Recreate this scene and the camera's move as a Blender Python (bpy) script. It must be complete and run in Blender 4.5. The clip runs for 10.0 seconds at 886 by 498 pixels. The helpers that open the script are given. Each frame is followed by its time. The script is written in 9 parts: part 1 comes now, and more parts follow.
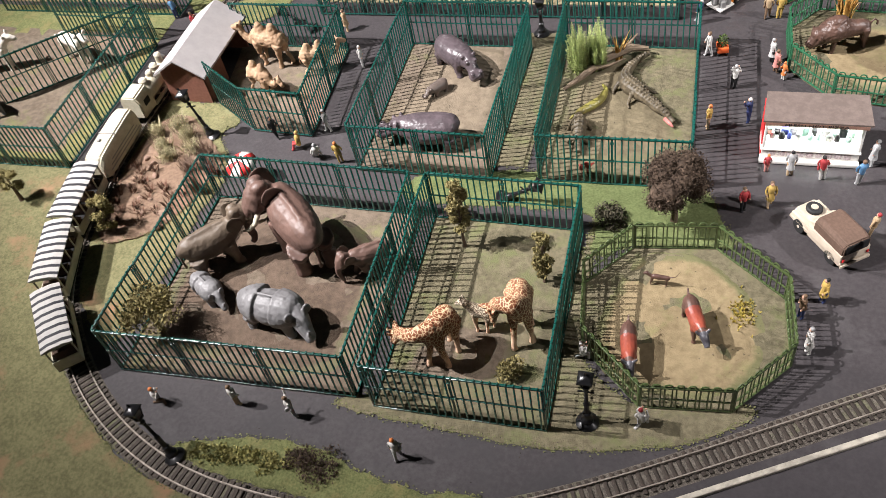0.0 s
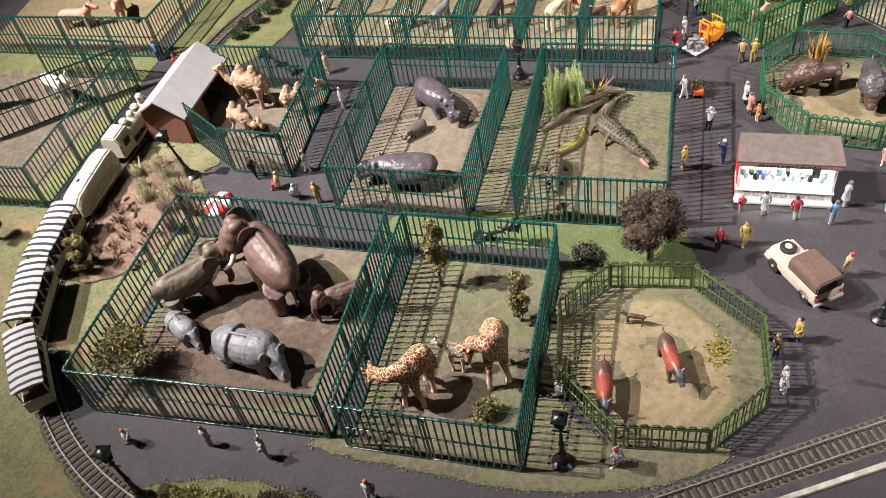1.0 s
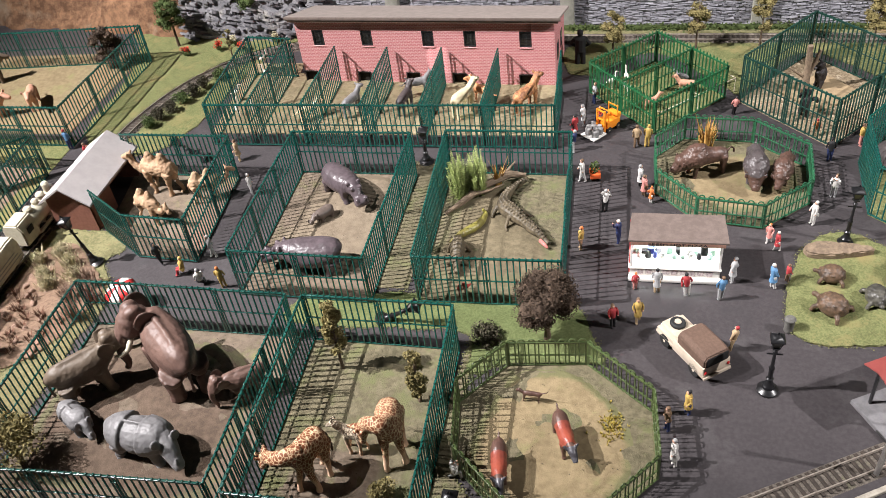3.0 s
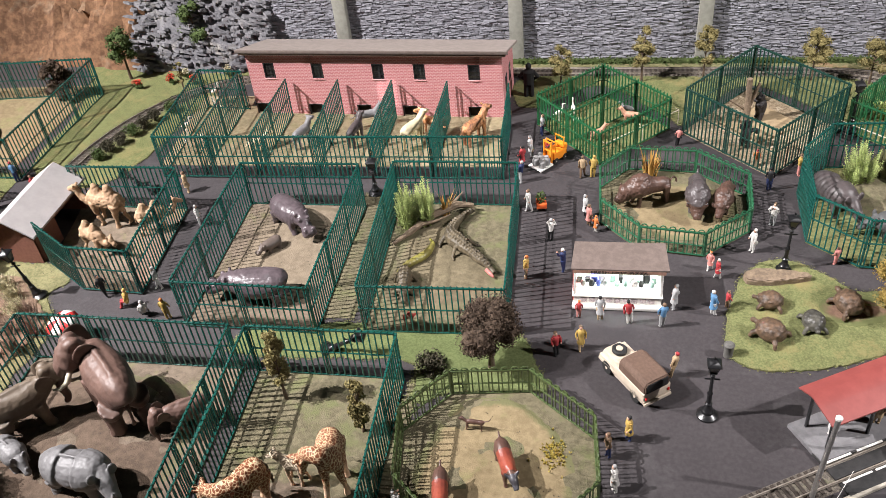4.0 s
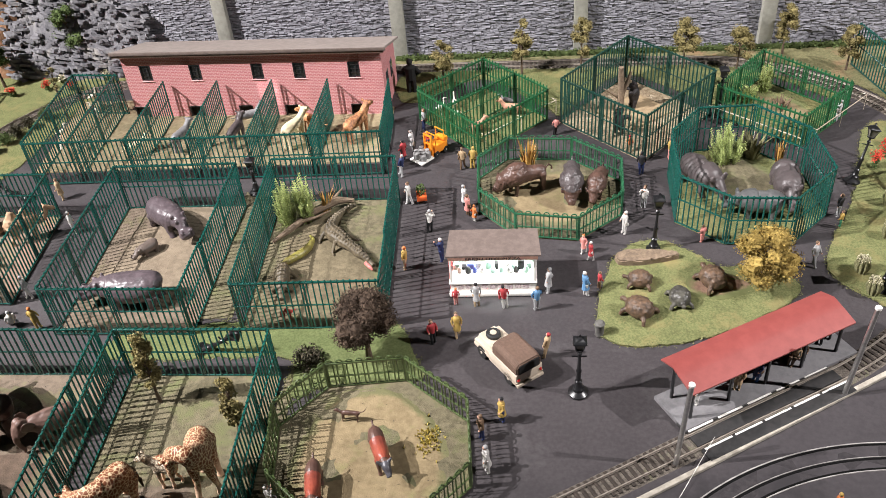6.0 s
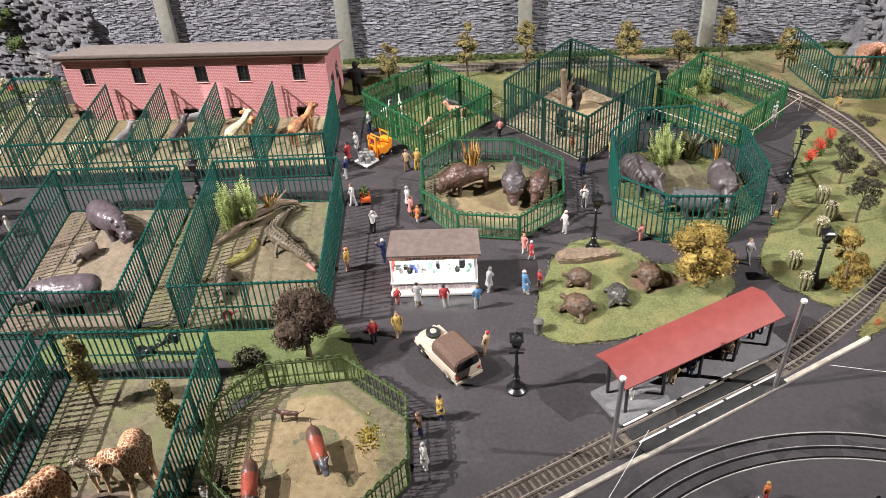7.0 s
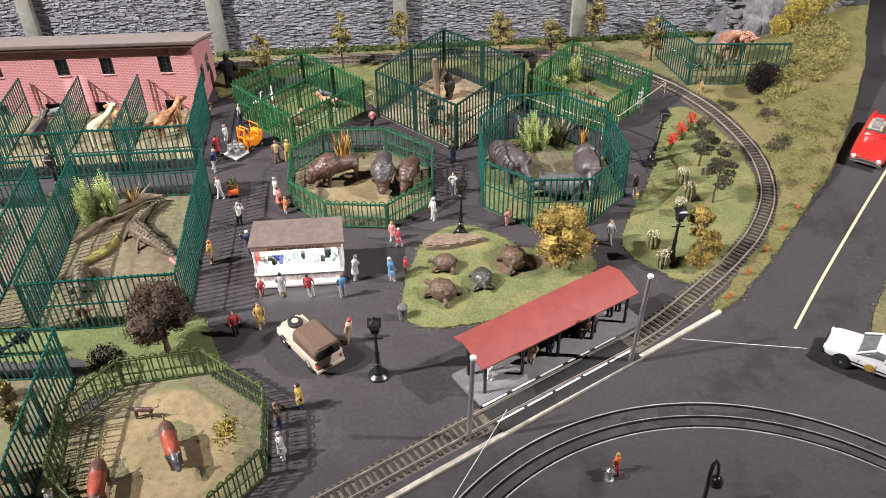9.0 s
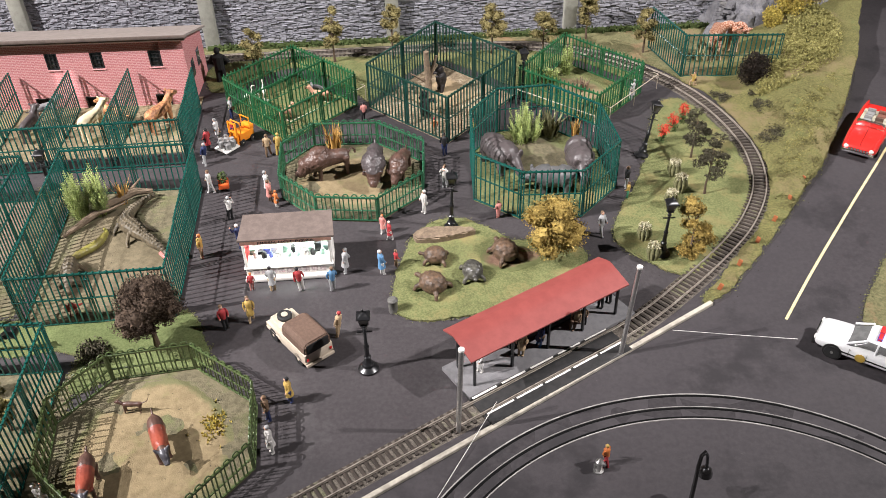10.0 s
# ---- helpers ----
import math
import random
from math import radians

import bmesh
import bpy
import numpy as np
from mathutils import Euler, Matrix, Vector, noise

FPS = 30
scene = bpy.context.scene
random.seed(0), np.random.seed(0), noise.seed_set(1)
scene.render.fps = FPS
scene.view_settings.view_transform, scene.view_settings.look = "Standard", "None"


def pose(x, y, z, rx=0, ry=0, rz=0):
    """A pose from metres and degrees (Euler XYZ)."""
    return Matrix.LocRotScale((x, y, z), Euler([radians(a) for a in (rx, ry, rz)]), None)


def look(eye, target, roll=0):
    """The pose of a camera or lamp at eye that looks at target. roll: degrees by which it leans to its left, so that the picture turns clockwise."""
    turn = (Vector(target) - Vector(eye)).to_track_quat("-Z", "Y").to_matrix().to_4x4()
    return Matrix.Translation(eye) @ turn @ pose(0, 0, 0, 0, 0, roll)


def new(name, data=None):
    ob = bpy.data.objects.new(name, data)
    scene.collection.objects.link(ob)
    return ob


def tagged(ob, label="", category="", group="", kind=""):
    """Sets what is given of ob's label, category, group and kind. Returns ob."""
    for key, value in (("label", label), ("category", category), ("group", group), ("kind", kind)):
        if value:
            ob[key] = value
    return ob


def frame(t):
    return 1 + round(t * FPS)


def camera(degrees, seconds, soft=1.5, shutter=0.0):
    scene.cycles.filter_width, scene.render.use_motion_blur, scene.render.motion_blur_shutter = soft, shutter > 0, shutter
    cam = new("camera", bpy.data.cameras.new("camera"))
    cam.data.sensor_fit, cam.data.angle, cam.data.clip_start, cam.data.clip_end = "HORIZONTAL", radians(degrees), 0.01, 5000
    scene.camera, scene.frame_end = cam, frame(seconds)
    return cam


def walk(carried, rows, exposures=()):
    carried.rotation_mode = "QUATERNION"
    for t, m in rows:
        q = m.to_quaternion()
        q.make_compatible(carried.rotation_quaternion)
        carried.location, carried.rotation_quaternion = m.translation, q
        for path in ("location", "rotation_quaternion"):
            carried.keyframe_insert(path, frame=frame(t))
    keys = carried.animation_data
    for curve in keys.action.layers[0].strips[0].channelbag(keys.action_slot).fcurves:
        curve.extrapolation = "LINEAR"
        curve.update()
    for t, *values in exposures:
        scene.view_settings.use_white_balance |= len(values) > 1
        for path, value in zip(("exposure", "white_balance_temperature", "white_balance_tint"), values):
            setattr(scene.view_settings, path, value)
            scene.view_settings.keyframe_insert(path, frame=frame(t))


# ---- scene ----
cam = camera(53.9, 10.0, soft=0.5)
ROWS = [
    (0.0, 0.1174, -0.4010, 0.7323, 41.065, 8.497, 14.969),
    (0.5, 0.1202, -0.4013, 0.7291, 42.381, 8.535, 14.989),
    (1.0, 0.1309, -0.4007, 0.7271, 43.854, 7.960, 14.501),
    (1.5, 0.1444, -0.3987, 0.7266, 45.184, 7.019, 13.695),
    (2.0, 0.1555, -0.3955, 0.7287, 46.506, 6.685, 12.902),
    (3.5, 0.1971, -0.4050, 0.7203, 50.454, 5.653, 10.295),
    (4.0, 0.2107, -0.4048, 0.7187, 51.319, 5.077, 9.356),
    (4.5, 0.2269, -0.4039, 0.7114, 51.506, 4.649, 8.283),
    (5.0, 0.2465, -0.4053, 0.7047, 51.318, 4.490, 6.587),
    (5.5, 0.2597, -0.4082, 0.7030, 51.247, 4.336, 5.096),
    (7.0, 0.2987, -0.4195, 0.6971, 51.652, 3.008, 1.765),
    (7.5, 0.3167, -0.4238, 0.6941, 51.695, 2.283, 0.263),
    (8.0, 0.3357, -0.4217, 0.6864, 51.698, 1.741, -1.179),
    (8.5, 0.3489, -0.4216, 0.6824, 51.506, 1.203, -2.411),
    (9.0, 0.3621, -0.4276, 0.6804, 51.519, 1.010, -3.479),
    (9.5, 0.3696, -0.4270, 0.6773, 51.375, 1.092, -3.760),
    (10.0, 0.3729, -0.4275, 0.6762, 51.178, 1.249, -3.711),
]
walk(cam, [(t, pose(x, y, z, rx, ry, rz)) for t, x, y, z, rx, ry, rz in ROWS])

# ---- light: gallery spotlights under the ceiling of the exhibition room, and added soft fill ----
CM = 0.01
world = bpy.data.worlds.new("room_air")
world.use_nodes = True
world.node_tree.nodes["Background"].inputs[0].default_value = (1.0, 0.95, 0.9, 1)
world.node_tree.nodes["Background"].inputs[1].default_value = 0.005
scene.world = world


def spot(x, y, z, tx, ty, watts, angle, colour=(1, 0.9, 0.8), size=2.0, blend=0.6):
    lamp = bpy.data.lights.new("gallery_spot", "SPOT")
    lamp.energy, lamp.color, lamp.spot_size, lamp.spot_blend = watts, colour, radians(angle), blend
    lamp.shadow_soft_size = size * CM
    new("gallery_spot", lamp).matrix_world = look((x * CM, y * CM, z * CM), (tx * CM, ty * CM, 0))


def soft_light(x, y, z, w, d, watts, colour, aim=None):
    lamp = bpy.data.lights.new("soft_fill", "AREA")
    lamp.shape, lamp.size, lamp.size_y, lamp.energy, lamp.color = "RECTANGLE", w * CM, d * CM, watts, colour
    at_eye = (x * CM, y * CM, z * CM)
    new("soft_fill", lamp).matrix_world = look(at_eye, aim or (at_eye[0], at_eye[1] + 1e-4, 0))


spot(-205, -18, 215, -4, 93, 985, 43, (1, 0.96, 0.965), 1.0, 0.7)
spot(-130, -28, 215, 2, -4, 215, 46, (1, 0.96, 0.965), 1.0, 0.7)
spot(250, -8, 215, 80, 62, 490, 36, (1, 0.96, 0.965), 1.2, 0.75)
# two unseen area lights, added overhead and in front to lift the shade
soft_light(10, 70, 230, 200, 160, 0.09, (0.92, 0.96, 1))
soft_light(15, -90, 220, 120, 40, 0.15, (0.92, 0.96, 1), (0.15, 0.98, 0.05))

# ---- materials ----
MATS = {}


def mat(name, a, b=None, scale=150, rough=0.7, metal=0.0, bump=0.0, bscale=900, vary=0.06, blotch=0.25, spec=0.35, coat=0.0):
    """Two colours mixed by a fine and a coarse noise, with relief; scale counts per metre."""
    if name in MATS:
        return MATS[name]
    b = b or tuple(v * 0.72 for v in a)
    m = bpy.data.materials.new(name)
    m.use_nodes = True
    nt, n = m.node_tree, m.node_tree.nodes
    p = n["Principled BSDF"]
    p.inputs["Roughness"].default_value, p.inputs["Metallic"].default_value = rough, metal
    p.inputs["Specular IOR Level"].default_value = spec
    p.inputs["Coat Weight"].default_value = coat
    co = n.new("ShaderNodeTexCoord")
    fine, coarse = n.new("ShaderNodeTexNoise"), n.new("ShaderNodeTexNoise")
    fine.inputs["Scale"].default_value, fine.inputs["Detail"].default_value = scale, 5
    fine.inputs["Roughness"].default_value = 0.65
    coarse.inputs["Scale"].default_value, coarse.inputs["Detail"].default_value = scale * 0.13, 3
    nt.links.new(co.outputs["Object"], fine.inputs["Vector"])
    nt.links.new(co.outputs["Object"], coarse.inputs["Vector"])
    mixf = n.new("ShaderNodeMix")
    mixf.data_type = "FLOAT"
    mixf.inputs[0].default_value = blotch
    nt.links.new(fine.outputs["Fac"], mixf.inputs[2])
    nt.links.new(coarse.outputs["Fac"], mixf.inputs[3])
    ramp = n.new("ShaderNodeValToRGB")
    ramp.color_ramp.elements[0].position, ramp.color_ramp.elements[1].position = 0.4, 0.6
    ramp.color_ramp.elements[0].color, ramp.color_ramp.elements[1].color = (*b, 1), (*a, 1)
    nt.links.new(mixf.outputs[0], ramp.inputs[0])
    info, hsv = n.new("ShaderNodeObjectInfo"), n.new("ShaderNodeHueSaturation")
    rng = n.new("ShaderNodeMapRange")
    rng.inputs["To Min"].default_value, rng.inputs["To Max"].default_value = 1 - vary, 1 + vary
    nt.links.new(info.outputs["Random"], rng.inputs["Value"])
    nt.links.new(rng.outputs[0], hsv.inputs["Value"])
    nt.links.new(ramp.outputs[0], hsv.inputs["Color"])
    nt.links.new(hsv.outputs[0], p.inputs["Base Color"])
    if bump:
        bn, bp = n.new("ShaderNodeTexNoise"), n.new("ShaderNodeBump")
        bn.inputs["Scale"].default_value, bn.inputs["Detail"].default_value = bscale, 4
        bp.inputs["Strength"].default_value, bp.inputs["Distance"].default_value = bump, 0.0012
        nt.links.new(co.outputs["Object"], bn.inputs["Vector"])
        nt.links.new(bn.outputs["Fac"], bp.inputs["Height"])
        nt.links.new(bp.outputs["Normal"], p.inputs["Normal"])
    MATS[name] = m
    return m


def tint_layer(m, colour, scale, low, high, seed=0.0):
    """Lays blotches of another colour over a material's base colour."""
    nt, n = m.node_tree, m.node_tree.nodes
    p = n["Principled BSDF"]
    src = p.inputs["Base Color"].links[0].from_socket
    co, noi, rng, mix = (n.new("ShaderNode" + k) for k in ("TexCoord", "TexNoise", "MapRange", "Mix"))
    mp = n.new("ShaderNodeMapping")
    mp.inputs["Location"].default_value = (seed, seed * 0.7, 0)
    mix.data_type = "RGBA"
    noi.inputs["Scale"].default_value, noi.inputs["Detail"].default_value = scale, 6
    noi.inputs["Roughness"].default_value = 0.7
    rng.inputs["From Min"].default_value, rng.inputs["From Max"].default_value = low, high
    nt.links.new(co.outputs["Object"], mp.inputs["Vector"])
    nt.links.new(mp.outputs[0], noi.inputs["Vector"])
    nt.links.new(noi.outputs["Fac"], rng.inputs["Value"])
    nt.links.new(rng.outputs[0], mix.inputs[0])
    nt.links.new(src, mix.inputs[6])
    mix.inputs[7].default_value = (*colour, 1)
    nt.links.new(mix.outputs[2], p.inputs["Base Color"])
    return m


def worn_edge(m, name, colour):
    """A copy of a ground material that breaks up into another colour towards its rim."""
    m = m.copy()
    m.name = name
    nt, n = m.node_tree, m.node_tree.nodes
    p = n["Principled BSDF"]
    src = p.inputs["Base Color"].links[0].from_socket
    co, noi, att, add, rng, mix = (n.new("ShaderNode" + k) for k in ("TexCoord", "TexNoise", "Attribute", "Math", "MapRange", "Mix"))
    mix.data_type = "RGBA"
    att.attribute_name = "rim"
    noi.inputs["Scale"].default_value, noi.inputs["Detail"].default_value, noi.inputs["Roughness"].default_value = 55, 7, 0.7
    add.operation = "ADD"
    rng.inputs["From Min"].default_value, rng.inputs["From Max"].default_value = 0.72, 0.98
    nt.links.new(co.outputs["Object"], noi.inputs["Vector"])
    nt.links.new(noi.outputs["Fac"], add.inputs[0])
    nt.links.new(att.outputs["Fac"], add.inputs[1])
    nt.links.new(add.outputs[0], rng.inputs["Value"])
    nt.links.new(rng.outputs[0], mix.inputs[0])
    mix.inputs[6].default_value = (*colour, 1)
    nt.links.new(src, mix.inputs[7])
    nt.links.new(mix.outputs[2], p.inputs["Base Color"])
    return m


ASPHALT = tint_layer(mat("asphalt", (0.052, 0.046, 0.048), (0.038, 0.033, 0.035), 220, 0.6, bump=0.14, bscale=1600, spec=0.3), (0.078, 0.072, 0.073), 14, 0.55, 0.75, 3)
tint_layer(ASPHALT, (0.037, 0.034, 0.036), 7, 0.53, 0.7, 11)
tint_layer(ASPHALT, (0.12, 0.11, 0.11), 60, 0.7, 0.78, 5)
ROADTAR = tint_layer(mat("road_tar", (0.057, 0.051, 0.054), (0.046, 0.041, 0.044), 180, 0.5, bump=0.1, bscale=1300), (0.033, 0.03, 0.032), 8, 0.53, 0.62, 8)
tint_layer(ROADTAR, (0.12, 0.11, 0.11), 30, 0.68, 0.75, 9)
GRASS = tint_layer(mat("flocked_grass", (0.19, 0.2, 0.086), (0.108, 0.118, 0.05), 420, 0.95, bump=0.9, bscale=1500, spec=0.1), (0.24, 0.2, 0.09), 26, 0.5, 0.7, 1)
LAWN = tint_layer(mat("flocked_lawn", (0.205, 0.19, 0.098), (0.122, 0.118, 0.06), 300, 0.95, bump=0.8, bscale=1300, spec=0.1), (0.27, 0.17, 0.1), 12, 0.55, 0.68, 5)
BRIGHT = mat("bright_flock", (0.145, 0.172, 0.072), (0.09, 0.11, 0.044), 400, 0.95, bump=0.9, bscale=1500, spec=0.1)
EARTH = tint_layer(mat("trodden_earth", (0.175, 0.137, 0.103), (0.115, 0.09, 0.066), 120, 0.9, bump=0.6, bscale=700, spec=0.15), (0.17, 0.17, 0.075), 22, 0.55, 0.72, 2)
DUST = tint_layer(mat("dusty_olive_ground", (0.165, 0.142, 0.09), (0.1, 0.088, 0.055), 160, 0.9, bump=0.8, bscale=800, spec=0.15), (0.135, 0.14, 0.065), 30, 0.5, 0.66, 4)
SAND = tint_layer(mat("sandy_ground", (0.235, 0.182, 0.105), (0.17, 0.13, 0.074), 130, 0.9, bump=0.5, bscale=700, spec=0.15), (0.2, 0.19, 0.085), 20, 0.54, 0.7, 6)
LITTER = tint_layer(mat("leaf_litter", (0.38, 0.3, 0.2), (0.19, 0.14, 0.09), 260, 0.95, bump=1.0, bscale=500, spec=0.1), (0.46, 0.38, 0.28), 120, 0.56, 0.62, 6)
SOIL = mat("reddish_soil", (0.24, 0.15, 0.105), (0.15, 0.092, 0.065), 200, 0.95, bump=0.8, bscale=700, spec=0.1)
CLIFF = tint_layer(tint_layer(mat("ochre_earth_cliff", (0.2, 0.112, 0.064), (0.085, 0.046, 0.027), 60, 0.95, bump=1.0, bscale=260, spec=0.1), (0.235, 0.178, 0.125), 9, 0.52, 0.68, 3), (0.09, 0.05, 0.03), 22, 0.56, 0.68, 7)
ROCK = tint_layer(mat("blue_grey_rock", (0.2, 0.195, 0.205), (0.1, 0.098, 0.108), 90, 0.85, bump=0.9, bscale=300), (0.25, 0.235, 0.215), 25, 0.55, 0.7, 2)
FENCE = mat("dark_green_plastic", (0.008, 0.08, 0.064), (0.005, 0.054, 0.043), 300, 0.26, spec=0.95, vary=0.12)
CAGEDARK = mat("black_green_plastic", (0.008, 0.046, 0.034), (0.006, 0.034, 0.026), 300, 0.3, spec=0.7, vary=0.12)
FENCE2 = mat("olive_green_plastic", (0.07, 0.1, 0.034), (0.048, 0.074, 0.024), 300, 0.32, spec=0.8, vary=0.12)
FENCE3 = mat("bright_green_plastic", (0.01, 0.1, 0.034), (0.007, 0.072, 0.024), 300, 0.35, spec=0.8, vary=0.12)
BLACK = mat("black_gloss_paint", (0.012, 0.012, 0.013), (0.008, 0.008, 0.009), 300, 0.3, spec=0.5)
BLACKM = mat("black_matt", (0.014, 0.013, 0.013), None, 300, 0.8)
DARK = mat("dark_interior", (0.02, 0.015, 0.012), None, 100, 0.9)
WHITE = mat("white_paint", (0.8, 0.78, 0.74), (0.7, 0.68, 0.64), 120, 0.5)
IVORY = mat("ivory_plastic", (0.54, 0.5, 0.39), (0.45, 0.41, 0.31), 160, 0.5)
GREY = mat("grey_paint", (0.27, 0.265, 0.26), (0.22, 0.215, 0.21), 140, 0.7, bump=0.2)
STEEL = mat("brushed_steel", (0.55, 0.54, 0.52), (0.4, 0.39, 0.38), 400, 0.35, 0.9)
RAIL = mat("nickel_rail", (0.42, 0.37, 0.32), (0.26, 0.22, 0.185), 300, 0.38, 0.45)
TIE = mat("brown_tie", (0.05, 0.038, 0.03), (0.028, 0.022, 0.018), 300, 0.75, vary=0.25)
BALLAST = tint_layer(mat("track_ballast", (0.16, 0.138, 0.115), (0.06, 0.05, 0.042), 700, 0.95, bump=1.0, bscale=900), (0.16, 0.17, 0.08), 20, 0.55, 0.75, 7)
CONCRETE = mat("pale_concrete", (0.36, 0.355, 0.305), (0.29, 0.285, 0.245), 110, 0.85, bump=0.3, bscale=700)
KERB = mat("kerb_paint", (0.47, 0.43, 0.36), (0.27, 0.245, 0.205), 90, 0.8, bump=0.3)
MORTAR = mat("dark_mortar", (0.09, 0.09, 0.1), None, 200, 0.9)
ROOFGREY = mat("grey_felt_roof", (0.27, 0.228, 0.205), (0.22, 0.186, 0.167), 90, 0.8)
HUTROOF = mat("pale_grey_roof", (0.42, 0.39, 0.385), (0.37, 0.345, 0.34), 60, 0.65)
HUTWALL = mat("red_brown_boards", (0.2, 0.085, 0.06), (0.155, 0.065, 0.045), 200, 0.7)
REDROOF = mat("red_roof_paint", (0.26, 0.062, 0.054), (0.22, 0.05, 0.044), 70, 0.5, spec=0.5)
BROWNROOF = mat("brown_shingle", (0.15, 0.115, 0.1), (0.115, 0.088, 0.076), 150, 0.8, bump=0.3)
CREAM = mat("cream_enamel", (0.52, 0.44, 0.35), (0.44, 0.37, 0.29), 100, 0.4, spec=0.5)
CANVAS = mat("brown_canvas", (0.125, 0.078, 0.056), (0.095, 0.058, 0.042), 300, 0.8, bump=0.2)
RUBBER = mat("black_rubber", (0.02, 0.02, 0.02), None, 300, 0.7)
CHROME = mat("chrome", (0.8, 0.8, 0.8), (0.7, 0.7, 0.7), 100, 0.15, 1.0)
CARRED = mat("red_car_enamel", (0.65, 0.03, 0.025), (0.58, 0.025, 0.02), 60, 0.25, spec=0.6, coat=0.5)
CARWHITE = mat("white_car_enamel", (0.8, 0.8, 0.8), (0.76, 0.76, 0.76), 60, 0.25, spec=0.6, coat=0.5)
GLASSY = mat("dark_car_glass", (0.05, 0.055, 0.06), None, 60, 0.08, spec=0.8)
SCREEN = mat("grey_car_screen", (0.2, 0.2, 0.195), (0.13, 0.13, 0.128), 90, 0.1, spec=0.7)
ORANGE = mat("orange_enamel", (0.75, 0.25, 0.02), (0.68, 0.21, 0.015), 100, 0.4)
RED = mat("red_paint", (0.62, 0.03, 0.03), None, 100, 0.5)
BARK = mat("bark", (0.13, 0.09, 0.06), (0.075, 0.052, 0.036), 400, 0.9, bump=0.6, bscale=900)
LOGWOOD = mat("weathered_log", (0.23, 0.17, 0.115), (0.13, 0.095, 0.066), 180, 0.85, bump=0.7, bscale=500)


def leafy(name, a, b):
    """Foliage that differs from clump to clump."""
    if name in MATS:
        return MATS[name]
    m = mat(name, a, b, 260, 0.85, spec=0.15, vary=0.1)
    nt, n = m.node_tree, m.node_tree.nodes
    geo, rng = n.new("ShaderNodeNewGeometry"), n.new("ShaderNodeMapRange")
    hsv = [k for k in n if k.bl_idname == "ShaderNodeHueSaturation"][0]
    rng.inputs["To Min"].default_value, rng.inputs["To Max"].default_value = 0.65, 1.3
    nt.links.new(geo.outputs["Random Per Island"], rng.inputs["Value"])
    nt.links.new(rng.outputs[0], hsv.inputs["Value"])
    return m


OLIVE = leafy("olive_leaves", (0.27, 0.225, 0.1), (0.16, 0.135, 0.055))
BLACKLEAF = leafy("blackish_brown_leaves", (0.038, 0.028, 0.02), (0.016, 0.012, 0.01))
DARKLEAF = leafy("dark_brown_green_leaves", (0.1, 0.07, 0.05), (0.048, 0.034, 0.025))
GOLD = leafy("golden_leaves", (0.34, 0.245, 0.075), (0.22, 0.155, 0.042))
YELLOWLEAF = leafy("bright_yellow_leaves", (0.5, 0.4, 0.1), (0.33, 0.26, 0.06))
GREENLEAF = leafy("green_leaves", (0.1, 0.14, 0.05), (0.06, 0.085, 0.03))
REED = leafy("yellow_green_reed", (0.4, 0.45, 0.18), (0.25, 0.31, 0.1))
STRAW = leafy("straw_blades", (0.5, 0.3, 0.09), (0.38, 0.21, 0.06))
PALE = leafy("pale_pink_foliage", (0.46, 0.4, 0.27), (0.28, 0.26, 0.13))
DRYTWIG = leafy("dry_twigs", (0.24, 0.16, 0.12), (0.15, 0.1, 0.075))
SAGE = leafy("sage_cactus", (0.2, 0.19, 0.1), (0.11, 0.11, 0.055))
WHITEFLOWER = leafy("white_blossom", (0.58, 0.54, 0.4), (0.42, 0.38, 0.24))
REDFLOWER = leafy("red_blossom", (0.65, 0.08, 0.05), (0.5, 0.05, 0.03))
BANKLEAF = leafy("bank_flock", (0.33, 0.3, 0.112), (0.2, 0.185, 0.066))
FLOCKBIT = leafy("flock_crumbs", (0.17, 0.17, 0.075), (0.09, 0.095, 0.042))
GRIT = leafy("dark_grit", (0.06, 0.05, 0.042), (0.028, 0.025, 0.022))
SPRUCE = leafy("dull_spruce_needles", (0.085, 0.075, 0.05), (0.05, 0.046, 0.03))
BANKTAN = leafy("tan_scrub", (0.2, 0.18, 0.075), (0.11, 0.1, 0.045))


def brick_mat(name, brick, brick2, mortar, width, height, gap):
    m = mat(name, brick, None, 120, 0.75)
    nt, n = m.node_tree, m.node_tree.nodes
    p = n["Principled BSDF"]
    co, mp, br, bp = (n.new("ShaderNode" + k) for k in ("TexCoord", "Mapping", "TexBrick", "Bump"))
    mp.inputs["Rotation"].default_value = (radians(90), 0, 0)
    br.inputs["Color1"].default_value, br.inputs["Color2"].default_value = (*brick, 1), (*brick2, 1)
    br.inputs["Mortar"].default_value = (*mortar, 1)
    br.inputs["Scale"].default_value, br.inputs["Brick Width"].default_value, br.inputs["Row Height"].default_value = 1, width, height
    br.inputs["Mortar Size"].default_value, br.inputs["Mortar Smooth"].default_value = gap, 0.2
    nt.links.new(co.outputs["Object"], mp.inputs["Vector"])
    nt.links.new(mp.outputs[0], br.inputs["Vector"])
    nt.links.new(br.outputs["Color"], p.inputs["Base Color"])
    bp.inputs["Strength"].default_value, bp.inputs["Distance"].default_value = 0.6, 0.0004
    bp.invert = True
    nt.links.new(br.outputs["Fac"], bp.inputs["Height"])
    nt.links.new(bp.outputs["Normal"], p.inputs["Normal"])
    return m


BRICK = brick_mat("pink_red_brick", (0.5, 0.185, 0.185), (0.43, 0.145, 0.15), (0.58, 0.33, 0.325), 0.0062, 0.0027, 0.00045)


